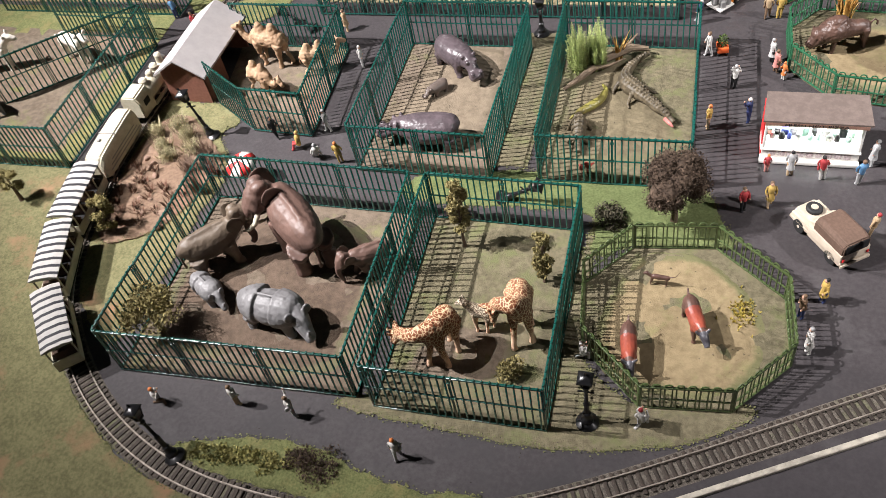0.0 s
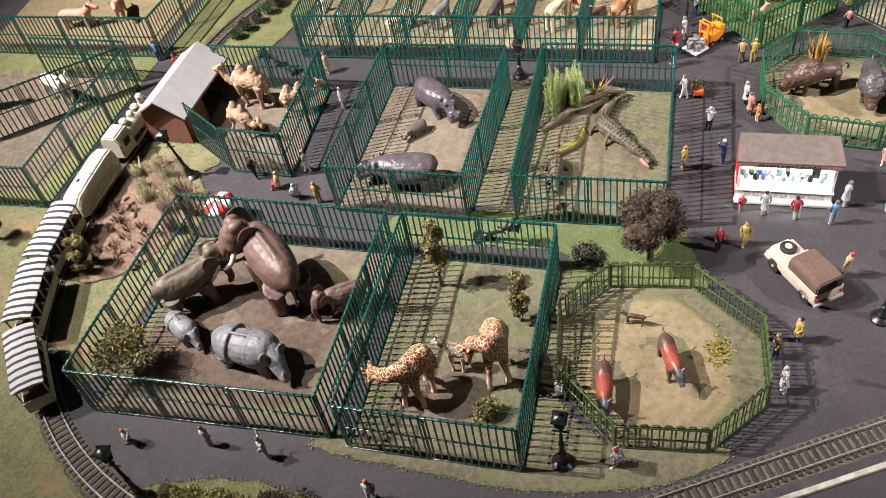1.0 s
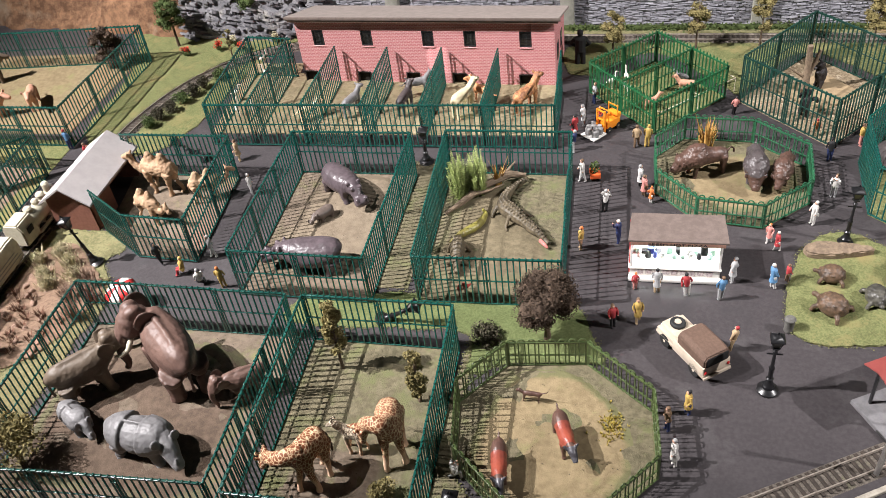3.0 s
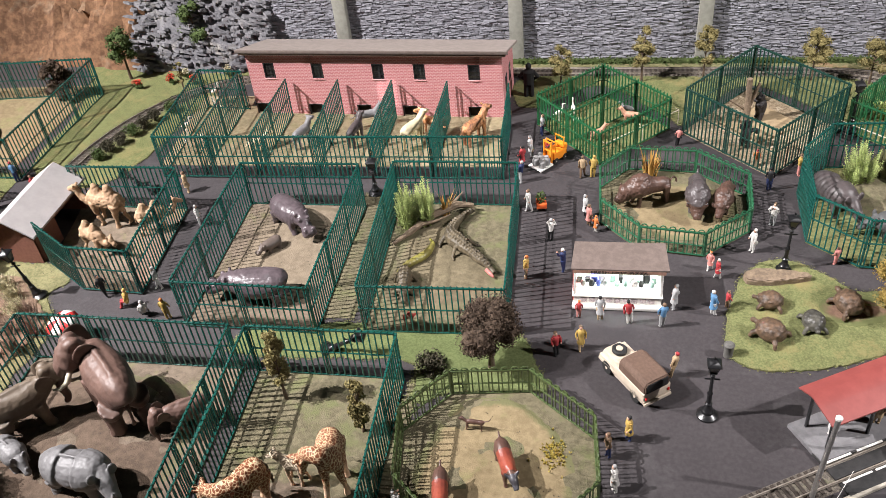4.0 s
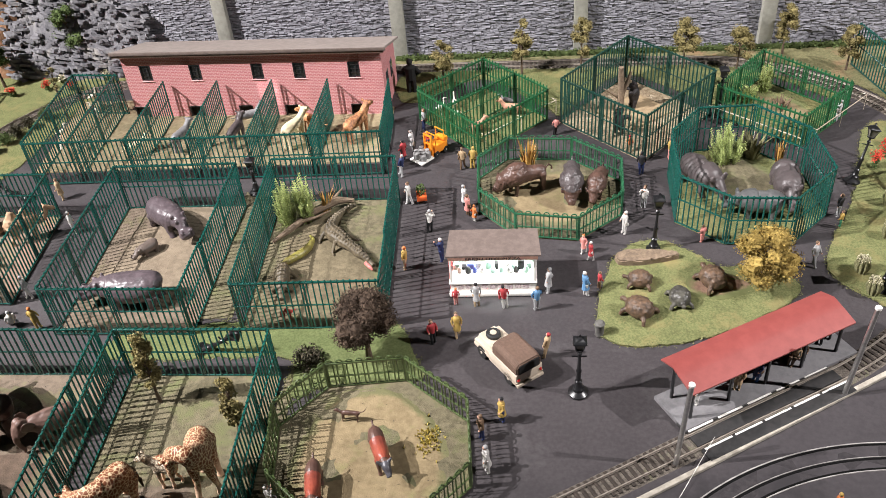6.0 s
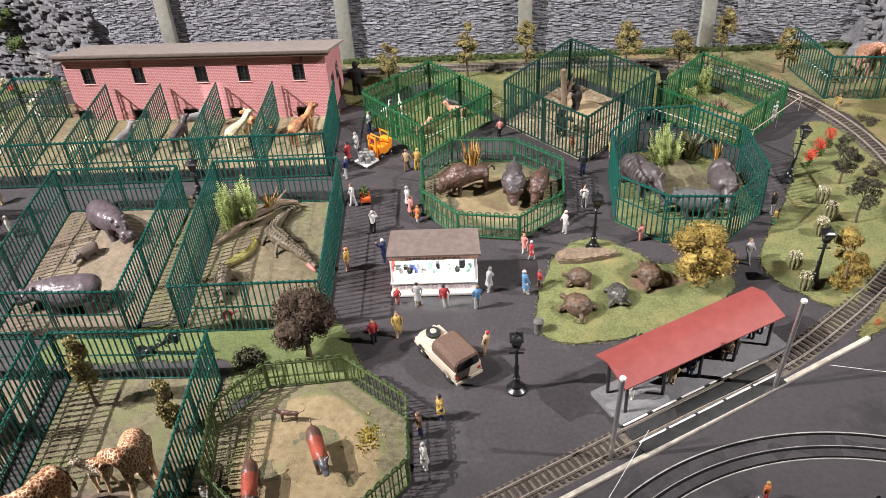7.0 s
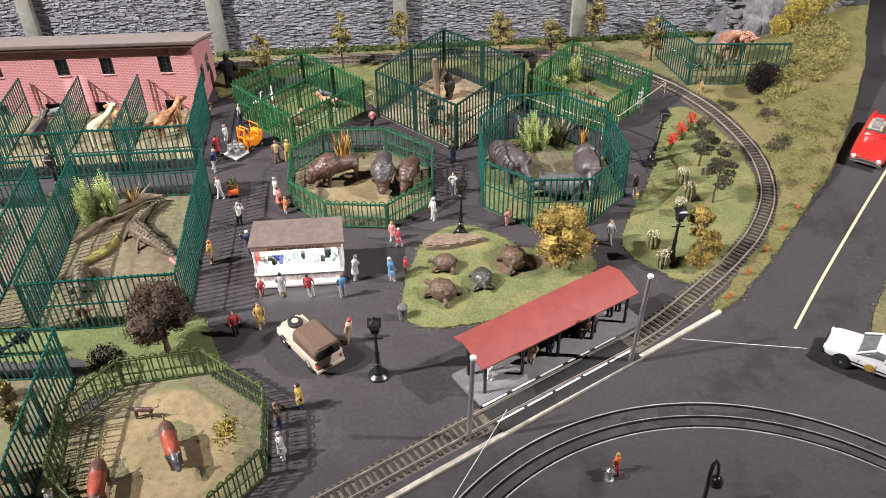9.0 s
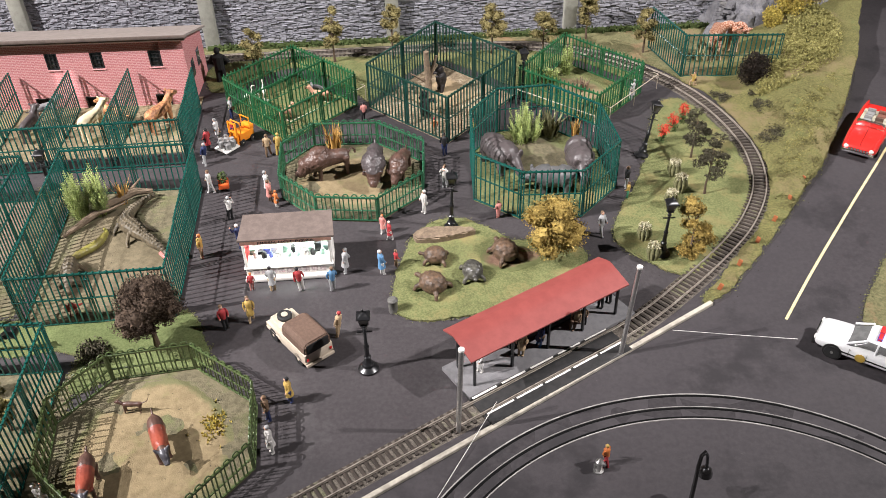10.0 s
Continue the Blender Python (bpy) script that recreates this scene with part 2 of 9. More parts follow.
def giraffe_mat(name, line, spot, count=280):
    m = mat(name, line, None, 120, 0.6)
    nt, n = m.node_tree, m.node_tree.nodes
    p = n["Principled BSDF"]
    co, vo, ramp = n.new("ShaderNodeTexCoord"), n.new("ShaderNodeTexVoronoi"), n.new("ShaderNodeValToRGB")
    vo.feature = "DISTANCE_TO_EDGE"
    vo.inputs["Scale"].default_value = count
    ramp.color_ramp.elements[0].position, ramp.color_ramp.elements[1].position = 0.045, 0.09
    ramp.color_ramp.elements[0].color, ramp.color_ramp.elements[1].color = (*line, 1), (*spot, 1)
    nt.links.new(co.outputs["Object"], vo.inputs["Vector"])
    nt.links.new(vo.outputs["Distance"], ramp.inputs[0])
    sep, rng, mix = n.new("ShaderNodeSeparateXYZ"), n.new("ShaderNodeMapRange"), n.new("ShaderNodeMix")
    mix.data_type = "RGBA"
    rng.inputs["From Min"].default_value, rng.inputs["From Max"].default_value = 0.013, 0.027
    nt.links.new(co.outputs["Object"], sep.inputs[0])
    nt.links.new(sep.outputs["Z"], rng.inputs["Value"])
    nt.links.new(rng.outputs[0], mix.inputs[0])
    mix.inputs[6].default_value = (0.66, 0.44, 0.3, 1)
    nt.links.new(ramp.outputs[0], mix.inputs[7])
    nt.links.new(mix.outputs[2], p.inputs["Base Color"])
    return m


GIRAFFE = giraffe_mat("giraffe_coat", (0.72, 0.54, 0.34), (0.2, 0.065, 0.028))
ORANGE_GIRAFFE = giraffe_mat("orange_giraffe_coat", (0.58, 0.4, 0.31), (0.28, 0.095, 0.045))


def skin(name, a, b=None, rough=0.5, scale=90):
    return mat("hide_" + name, a, b, scale, rough, bump=0.14, bscale=420, spec=0.4, blotch=0.45)


# ---- builders: all shapes are drawn in centimetres and scaled to metres when linked ----
def at(x, y, z=0, rz=0, rx=0, ry=0):
    return pose(x * CM, y * CM, z * CM, rx, ry, rz)


def to_mesh(name, bm, mats, smooth=True):
    mesh = bpy.data.meshes.new(name)
    bm.transform(Matrix.Scale(CM, 4))
    bm.normal_update()
    bm.to_mesh(mesh)
    bm.free()
    for m in mats if isinstance(mats, (list, tuple)) else [mats]:
        mesh.materials.append(m)
    if smooth:
        mesh.shade_smooth()
        mesh.set_sharp_from_angle(angle=radians(35))
    return mesh


def thing(name, m, label, category, group="", kind=""):
    ob = new(name)
    ob.empty_display_size = 0.01
    ob.matrix_basis = m
    return tagged(ob, label, category, group, kind)


def part(name, bm, mats, parent, label="", m=None):
    data = bm if isinstance(bm, bpy.types.Mesh) else to_mesh(name, bm, mats)
    ob = new(name, data)
    ob.parent = parent
    if m is not None:
        ob.matrix_basis = m
    return tagged(ob, label)


def solo(name, bm, mats, m, label, category, group="", kind=""):
    data = bm if isinstance(bm, bpy.types.Mesh) else to_mesh(name, bm, mats)
    ob = new(name, data)
    ob.matrix_basis = m
    return tagged(ob, label, category, group, kind)


CUBE = ((0, 2, 3, 1), (4, 5, 7, 6), (0, 1, 5, 4), (2, 6, 7, 3), (0, 4, 6, 2), (1, 3, 7, 5))


def box(bm, x, y, z, sx, sy, sz, bevel=0.0, idx=0, m=None):
    """A block that stands on z, centred on x and y."""
    vs = [bm.verts.new((x + (i & 1) * sx - sx / 2, y + (i >> 1 & 1) * sy - sy / 2, z + (i >> 2) * sz)) for i in range(8)]
    fs = [bm.faces.new([vs[i] for i in f]) for f in CUBE]
    if bevel:
        es = list({e for v in vs for e in v.link_edges})
        r2 = bmesh.ops.bevel(bm, geom=es, offset=bevel, segments=2, affect="EDGES", profile=0.5)
        fs = list(set(r2["faces"]) | {f for f in fs if f.is_valid})
        vs = list({v for f in fs for v in f.verts})
    for f in fs:
        f.material_index = idx
    if m is not None:
        for v in vs:
            v.co = m @ v.co
    return vs


def tube(bm, pts, radii, seg=8, idx=0, caps=True):
    """A round, tapered tube along points."""
    pts = [Vector(p) for p in pts]
    if not isinstance(radii, (list, tuple)):
        radii = [radii] * len(pts)
    rings = []
    side = None
    for i, p in enumerate(pts):
        d = (pts[min(i + 1, len(pts) - 1)] - pts[max(i - 1, 0)]).normalized()
        if side is None:
            side = d.orthogonal().normalized()
        side = (side - d * side.dot(d))
        side = side.normalized() if side.length > 1e-6 else d.orthogonal().normalized()
        up = d.cross(side)
        rings.append([bm.verts.new(p + radii[i] * (math.cos(2 * math.pi * k / seg) * side + math.sin(2 * math.pi * k / seg) * up)) for k in range(seg)])
    for a, b in zip(rings, rings[1:]):
        for k in range(seg):
            bm.faces.new((a[k], a[(k + 1) % seg], b[(k + 1) % seg], b[k])).material_index = idx
    if caps:
        bm.faces.new(list(reversed(rings[0]))).material_index = idx
        bm.faces.new(rings[-1]).material_index = idx
    return [v for r in rings for v in r]


def ball(bm, c, r, seg=10, rings=7, idx=0, m=None):
    """An ellipsoid with its centre c and radii r."""
    r = (r, r, r) if isinstance(r, (int, float)) else r
    mm = Matrix.Translation(c) @ (m or Matrix()) @ Matrix.Diagonal((*r, 1))
    vs = bmesh.ops.create_uvsphere(bm, u_segments=seg, v_segments=rings, radius=1, matrix=mm)["verts"]
    for f in {f for v in vs for f in v.link_faces}:
        f.material_index = idx
    return vs


def lathe(bm, profile, seg=16, idx=0, c=(0, 0)):
    """A turned shape: radius and height along the profile."""
    rings = [[bm.verts.new((c[0] + r * math.cos(2 * math.pi * k / seg), c[1] + r * math.sin(2 * math.pi * k / seg), z)) for k in range(seg)] for r, z in profile]
    for a, b in zip(rings, rings[1:]):
        for k in range(seg):
            bm.faces.new((a[k], a[(k + 1) % seg], b[(k + 1) % seg], b[k])).material_index = idx
    bm.faces.new(list(reversed(rings[0]))).material_index = idx
    bm.faces.new(rings[-1]).material_index = idx


def prism(bm, outline, z0, z1, idx=0):
    """A plate with an outline seen from above."""
    lo = [bm.verts.new((x, y, z0)) for x, y in outline]
    hi = [bm.verts.new((x, y, z1)) for x, y in outline]
    n = len(outline)
    for i in range(n):
        bm.faces.new((lo[i], lo[(i + 1) % n], hi[(i + 1) % n], hi[i])).material_index = idx
    bm.faces.new(hi).material_index = idx
    bm.faces.new(list(reversed(lo))).material_index = idx


def spline(pts, step=1.0, closed=False):
    """Points at even steps along a smooth curve through pts."""
    pts = [Vector(p) for p in pts]
    n = len(pts)
    dense = []
    for i in range(n if closed else n - 1):
        if closed:
            p0, p1, p2, p3 = (pts[(i + k) % n] for k in (-1, 0, 1, 2))
        else:
            p0, p1, p2, p3 = pts[max(i - 1, 0)], pts[i], pts[i + 1], pts[min(i + 2, n - 1)]
        for k in range(24):
            t = k / 24
            dense.append(0.5 * (2 * p1 + (p2 - p0) * t + (2 * p0 - 5 * p1 + 4 * p2 - p3) * t * t + (3 * p1 - p0 - 3 * p2 + p3) * t ** 3))
    if not closed:
        dense.append(pts[-1])
    out, acc = [dense[0]], 0.0
    for a, b in zip(dense, dense[1:] + ([dense[0]] if closed else [])):
        seg = (b - a).length
        while acc + seg >= step:
            a = a + (b - a) * ((step - acc) / seg)
            out.append(a)
            seg, acc = (b - a).length, 0.0
        acc += seg
    return out


def rough_edge(outline, wobble=0.35, step=0.7, seed=0):
    """A closed outline made uneven like hand-laid flock."""
    out = []
    for p in spline([(*q, 0) for q in outline], step, True):
        n = noise.noise_vector(Vector((p.x * 0.45, p.y * 0.45, seed * 7.3))) + 0.5 * noise.noise_vector(Vector((p.x * 1.4, p.y * 1.4, seed * 3.1 + 50))) + 0.4 * noise.noise_vector(Vector((p.x * 3.7, p.y * 3.7, seed)))
        out.append((p.x + wobble * n.x, p.y + wobble * n.y))
    return out


def straight_edge(outline, step=1.0):
    out = []
    for a, b in zip(outline, outline[1:] + outline[:1]):
        k = max(1, int(math.dist(a, b) / step))
        out += [(a[0] + (b[0] - a[0]) * i / k, a[1] + (b[1] - a[1]) * i / k) for i in range(k)]
    return out


RIMS = []


def patch(name, outline, material, z, label, category, smooth_line=True, wobble=0.35, relief=0.12, seed=0, skirt=0.5, hill=None):
    """A piece of ground laid on the board, with an uneven rim and gentle relief; hill(x, y) raises it."""
    line = rough_edge(outline, wobble, 0.42, seed) if smooth_line else straight_edge(outline, 1.0)
    if category in ("lawn", "grass bank", "flower bed"):
        RIMS.extend((x, y, z) for x, y in line)
    bm = bmesh.new()
    vs = [bm.verts.new((x, y, 0)) for x, y in line]
    face = bm.faces.new(vs)
    if face.normal.z < 0 or sum(a[0] * b[1] - b[0] * a[1] for a, b in zip(line, line[1:] + line[:1])) < 0:
        face.normal_flip()
    xs, ys = [p[0] for p in line], [p[1] for p in line]
    pitch = 0.9 if category == "earth patch" else 1.6
    for axis, lo, hi in ((0, min(xs), max(xs)), (1, min(ys), max(ys))):
        n = int((hi - lo) / pitch)
        for k in range(1, n + 1):
            co, no = [0, 0, 0], [0, 0, 0]
            co[axis], no[axis] = lo + k * (hi - lo) / (n + 1), 1
            bmesh.ops.bisect_plane(bm, geom=bm.verts[:] + bm.edges[:] + bm.faces[:], plane_co=co, plane_no=no, dist=1e-4)
    layer = bm.verts.layers.float.new("rim")
    rim = {v for e in bm.edges if len(e.link_faces) == 1 for v in e.verts}
    for v in bm.verts:
        x, y = v.co.x, v.co.y
        h = z + (hill(x, y) if hill else 0)
        if v not in rim:
            h += relief * (0.6 + noise.noise(Vector((x * 0.35, y * 0.35, seed))) + 0.4 * noise.noise(Vector((x * 1.1, y * 1.1, seed + 9))))
        v.co.z = h
    if category == "earth patch":
        border = [v.co.copy() for v in rim]
        for v in bm.verts:
            v[layer] = min(1.0, min(math.hypot(v.co.x - b.x, v.co.y - b.y) for b in border) / 2.6)
    edges = [e for e in bm.edges if len(e.link_faces) == 1]
    ext = bmesh.ops.extrude_edge_only(bm, edges=edges)["geom"]
    for v in ext:
        if isinstance(v, bmesh.types.BMVert):
            v.co.z = min(v.co.z - skirt, -0.3)
    bmesh.ops.triangulate(bm, faces=[f for f in bm.faces if len(f.verts) > 4])
    return solo(name, bm, material, Matrix(), label, category, kind="structure")


def sculpt(bm, name, mats, voxel=0.16, smooth=3, fold=0.035, shag=None):
    """Melts overlapping round shapes into one skin."""
    tmp = bpy.data.objects.new("clay", to_mesh("clay", bm, mats, False))
    scene.collection.objects.link(tmp)
    r = tmp.modifiers.new("melt", "REMESH")
    r.mode, r.voxel_size, r.use_smooth_shade = "VOXEL", voxel * CM, True
    s = tmp.modifiers.new("soft", "SMOOTH")
    s.factor, s.iterations = 0.6, smooth
    dg = bpy.context.evaluated_depsgraph_get()
    mesh = bpy.data.meshes.new_from_object(tmp.evaluated_get(dg))
    mesh.name = name
    bpy.data.objects.remove(tmp)
    mesh.materials.clear()
    for k in mats if isinstance(mats, (list, tuple)) else [mats]:
        mesh.materials.append(k)
    mesh.shade_smooth()
    seed = len(bpy.data.meshes)
    for v, nrm in zip(mesh.vertices, [n.vector.copy() for n in mesh.vertex_normals]):
        p = v.co / CM
        d = fold * (noise.noise(p * 1.1 + Vector((seed, 0, 0))) * 1.6 + noise.noise(p * 3.1) + (0.5 - abs(noise.noise(p * Vector((1, 1, 1)) * 2.0 + Vector((0, seed, 0))))) * 0.6)
        if shag and shag(p):
            d += 0.07 * noise.noise(p * 2.6) + 0.06 * noise.noise(p * 6.5)
        v.co += nrm * d * CM
    return mesh


# ---- board, room ----
bm = bmesh.new()
bmesh.ops.create_grid(bm, x_segments=60, y_segments=50, size=1)
for v in bm.verts:
    v.co = (v.co.x * 190 + 0, v.co.y * 130 + 55, 0.02 * noise.noise(v.co * 9))
solo("ground", bm, ASPHALT, Matrix(), "dark grey painted asphalt of the zoo paths and streets", "ground", kind="structure")

PLASTER = mat("room_plaster", (0.2, 0.19, 0.18), (0.17, 0.16, 0.15), 6, 0.9)
bm = bmesh.new()
box(bm, 0, 40, -92, 700, 600, 2)
solo("floor", bm, mat("room_carpet", (0.06, 0.05, 0.05), None, 60, 0.95), Matrix(), "dark carpet of the exhibition room", "floor", kind="structure")
bm = bmesh.new()
box(bm, 0, 40, 240, 700, 600, 4)
solo("ceiling", bm, PLASTER, Matrix(), "plain plastered ceiling of the exhibition room", "ceiling", kind="structure")
for nm, x, y, sx, sy in (("wall_north", 0, 342, 700, 4), ("wall_south", 0, -262, 700, 4), ("wall_east", 352, 40, 4, 600), ("wall_west", -352, 40, 4, 600)):
    bm = bmesh.new()
    box(bm, x, y, -90, sx, sy, 330)
    solo(nm, bm, PLASTER, Matrix(), "plain plastered wall of the exhibition room", "wall", kind="structure")

# ---- lawns and pen floors ----
patch("lawn", [(-26.5, -14.9), (-36, -13.3), (-44.7, -9.3), (-52.5, -3.3), (-58.7, 4.3), (-62.5, 13.4), (-64.6, 24), (-66.5, 27), (-80, 27), (-120, 27), (-140, 0), (-130, -40), (-60, -45), (-30, -30)], LAWN, 0.1, "mottled green flocked lawn with earthy red patches", "lawn", seed=1)
patch("lawn", [(-62, 24), (-60, 14), (-57, 7.5), (-52, 2.5), (-48.6, 1.5), (-47.6, 8), (-47.4, 20), (-46.8, 27), (-48.5, 31.5), (-51, 34.5), (-49.5, 38), (-53.5, 41), (-58, 41.2), (-62, 41), (-62.4, 33)], LAWN, 0.1, "green flocked verge between railway and pen", "lawn", seed=2)
patch("lawn", [(-36, -9.2), (-30, -7.4), (-23, -6.6), (-17, -8.2), (-11, -9.2), (-4, -8.8), (-7, -11), (-16, -12), (-26, -11.6), (-33, -10.8)], GRASS, 0.1, "olive grass verge in front of the path", "lawn", seed=3)
patch("lawn", [(-20.8, -2.0), (-10, -2.6), (0, -3.0), (8, -1.6), (14, 0.4), (18, 3.4), (17, 4.6), (8, 3.2), (2, 8), (1.2, 20), (0.6, 26), (-0.6, 12), (-0.2, 0.6), (-8, -0.3), (-18, -0.3)], DUST, 0.06, "thin dusty grass along the pen fences", "lawn", seed=4, wobble=0.25)
patch("lawn", [(-21, 26.4), (-22, 29.6), (-16, 31.8), (-6, 32.6), (4, 33.2), (10.5, 33), (13, 30.5), (14.4, 26.5), (15.4, 23.8), (13, 23.4), (6, 22.8), (1.2, 21), (0.2, 26.5), (-8, 26.8)], BRIGHT, 0.1, "bright green lawn behind the giraffe pen", "lawn", seed=5)
patch("lawn", [(-13.4, 33.2), (-8.6, 33.4), (-8.8, 60), (-13.3, 59.6)], DUST, 0.06, "olive grass strip between two pens", "lawn", False, seed=6)
patch("lawn", [(-61.8, 60), (-55.8, 60.5), (-52.6, 66), (-50.8, 74), (-50, 82), (-48, 90), (-52.4, 86.2), (-57.2, 79), (-60.8, 69)], GRASS, 0.12, "grass verge inside the railway bend", "lawn", seed=7)
patch("lawn", [(-66, 62), (-64, 70), (-60.8, 80), (-54.5, 89.5), (-46, 95.5), (-34, 98.4), (-40, 101), (-60, 103), (-80, 104), (-74, 92), (-71.5, 80), (-71, 66)], GRASS, 0.14, "grass slope outside the railway bend", "lawn", seed=8)
patch("lawn", [(5.9, 86), (9, 84.5), (11, 86), (20, 92), (30, 82), (33, 80), (43, 92), (55, 82), (56, 80), (65, 90), (72, 84), (76, 80.5), (73, 86), (66, 91), (56, 94.6), (35, 94.8), (8, 94.8)], GRASS, 0.1, "grass strip inside the back railway line", "lawn", seed=9, wobble=0.3)
patch("lawn", [(5, 98.3), (35, 98.3), (57, 98), (68, 95), (77.5, 88), (84, 80), (90, 84), (96, 92), (96, 101), (60, 101.2), (5, 101.2)], LAWN, 0.12, "grass between the railway and the stone wall", "lawn", seed=10)
patch("lawn", [(35.2, 36.5), (36.6, 41), (38.6, 45.2), (42.8, 47.3), (46.6, 45.2), (50, 42.2), (54.5, 41.8), (58, 40), (58.4, 37.2), (55.6, 34.6), (51, 31.8), (46, 29.6), (41, 28.5), (37, 28.6), (35, 31)], GRASS, 0.25, "green lawn island with tortoises", "lawn", seed=11, relief=0.2)
patch("flower_bed", [(48, 41), (45.5, 39), (46, 36.5), (50, 36.2), (54, 38), (53, 40.5)], worn_edge(SOIL, "tortoise_soil", (0.12, 0.13, 0.055)), 0.34, "reddish soil bed on the tortoise lawn", "earth patch", seed=12, relief=0.15)
patch("lawn", [(63.6, 44.6), (62.8, 40.5), (65.5, 36.5), (69.9, 33.4), (73.6, 36.6), (79, 42.8), (82.8, 50), (84.2, 57), (83.6, 66), (80.6, 74.5), (76.4, 73.4), (73.4, 66), (71, 58.6), (67, 51)], GRASS, 0.2, "grass garden with cactuses inside the railway curve", "lawn", seed=13, relief=0.2)


def bank(x, y):
    """The grass bank between railway and street rises towards the back."""
    d = max(0.0, min(1.0, (x - 86 - 0.25 * (y - 60)) / 9)) * max(0.0, min(1.0, (y - 40) / 40))
    return 3.2 * d + 0.9 * d * noise.noise(Vector((x * 0.12, y * 0.12, 3)))


patch("grass_bank", [(70.4, 29.2), (73.5, 30.3), (78, 35.2), (83.2, 41), (89, 48), (95, 55.5), (102, 66.5), (109, 78.5), (117, 95), (124, 112), (118, 122), (104, 118), (97, 104), (90, 92), (82.4, 82.4), (85, 76), (86.6, 69), (87.4, 60), (86, 51.4), (82.2, 43.4), (77, 37)], tint_layer(tint_layer(mat("bank_grass", (0.178, 0.166, 0.066), (0.098, 0.093, 0.037), 350, 0.95, bump=0.9, bscale=1200, spec=0.1), (0.2, 0.155, 0.085), 9, 0.48, 0.62, 2), (0.14, 0.15, 0.06), 30, 0.56, 0.7, 4), 0.15, "yellow-green grass bank beside the street", "grass bank", seed=14, relief=0.35, hill=bank)
patch("street", [(73.4, 29.4), (60, 22), (32, 5.4), (8, -9), (-10, -20), (-10, -60), (180, -60), (180, 130), (128, 118), (124.4, 111), (117.4, 94.5), (109.4, 78), (102.4, 66), (95.4, 55), (89.4, 47.6), (83.6, 40.6), (78.2, 34.6)], ROADTAR, 0.05, "dark tarred street with patched areas", "street", False, seed=15, relief=0.02)
patch("lawn", [(88.6, 20.4), (86.6, 23.4), (88.4, 27.4), (91.4, 31), (95, 35.6), (103, 43), (112, 52), (130, 60), (150, 40), (140, 15), (110, 12)], LAWN, 0.18, "grass verge across the street", "lawn", seed=16)

PENS = {"elephant": [(-45.9, -1.9), (-19.1, -0.8), (-19.7, 24.0), (-45.9, 23.9)], "giraffe": [(-17, -1.5), (0.1, -1.2), (-0.4, 23.9), (-17.6, 23.9)],
        "hippo": [(-29.5, 30.6), (-12.5, 30.4), (-12.5, 56.3), (-29.7, 56.2)], "croc": [(-6.8, 31.2), (10.3, 31.7), (9.3, 57.3), (-7.7, 57.1)],
        "camel": [(-46.4, 36.3), (-37.8, 35.9), (-39.1, 54.5), (-56.2, 54.5), (-55.6, 51.6), (-53.9, 41.2)],
        "horse": [(8.1, 2.8), (16.4, 3.7), (21.4, 9.6), (20.8, 17.4), (13.8, 23.2), (5.3, 22.2), (0.9, 16.6), (2.0, 8.5)],
        "bison": [(20.5, 54), (25.4, 48.6), (33.4, 47.5), (39.4, 52.8), (39.9, 60.6), (33.4, 66.2), (24.2, 66.8), (20.2, 61.8)],
        "rhino": [(46, 51.1), (51.5, 46.4), (59.4, 46), (65.3, 52.2), (64.6, 61.9), (58.7, 68.3), (51, 67.9), (46.5, 61.9)],
        "aviary": [(20, 68), (30.3, 78.2), (20, 89), (10.1, 79.2)], "bear": [(43.6, 65.6), (55, 78.4), (43.3, 91), (32.1, 77.2)], "deer": [(66, 68.5), (74.8, 77.4), (64.5, 89), (55.5, 78)]}
for nm, floor_mat, words in (("elephant", EARTH, "trodden brown earth floor of the elephant pen"), ("giraffe", DUST, "olive and brown earth floor of the giraffe pen"), ("hippo", EARTH, "bare brown earth floor of the hippo pen"),
                             ("croc", DUST, "muddy olive floor of the crocodile pen"), ("camel", EARTH, "grey-brown earth floor of the camel pen"), ("horse", DUST, "olive grass round a bare patch in the octagonal pen"),
                             ("bison", DUST, "grassy floor of the bison pen"), ("rhino", GRASS, "grassy floor of the rhinoceros pen"), ("aviary", GRASS, "dark green grass floor of the small animal cage"),
                             ("bear", LITTER, "floor of dry leaf litter in the bear cage"), ("deer", GRASS, "grass floor of the deer cage")):
    patch("pen_floor", PENS[nm], floor_mat, 0.16, words, "pen floor", False, seed=20 + len(nm))
patch("pen_floor", [(-48.4, 66), (5.8, 67), (5.6, 83.4), (-39.6, 84.6), (-40, 88), (-49.6, 88.2)], tint_layer(mat("stable_sand", (0.29, 0.24, 0.15), (0.2, 0.165, 0.1), 130, 0.9, bump=0.5, bscale=700, spec=0.15), (0.2, 0.19, 0.085), 20, 0.52, 0.7, 6), 0.14, "sandy olive floor of the stable pens", "pen floor", False, seed=31)
patch("lawn", [(-70.6, 27.4), (-71, 63), (-126, 63), (-126, 27.4)], GRASS, 0.06, "dull grass round the pens beyond the railway", "lawn", False, seed=44)
patch("pen_floor", [(-73, 29), (-73.4, 56), (-112, 57), (-114, 40), (-112, 28)], EARTH, 0.14, "brown earth floor of the pen beside the railway", "pen floor", False, seed=32)
patch("pen_floor", [(-73.5, 64.8), (-72.6, 92), (-90, 91), (-108, 90), (-106, 64)], SAND, 0.14, "sandy floor of the farm animal pen", "pen floor", False, seed=33)
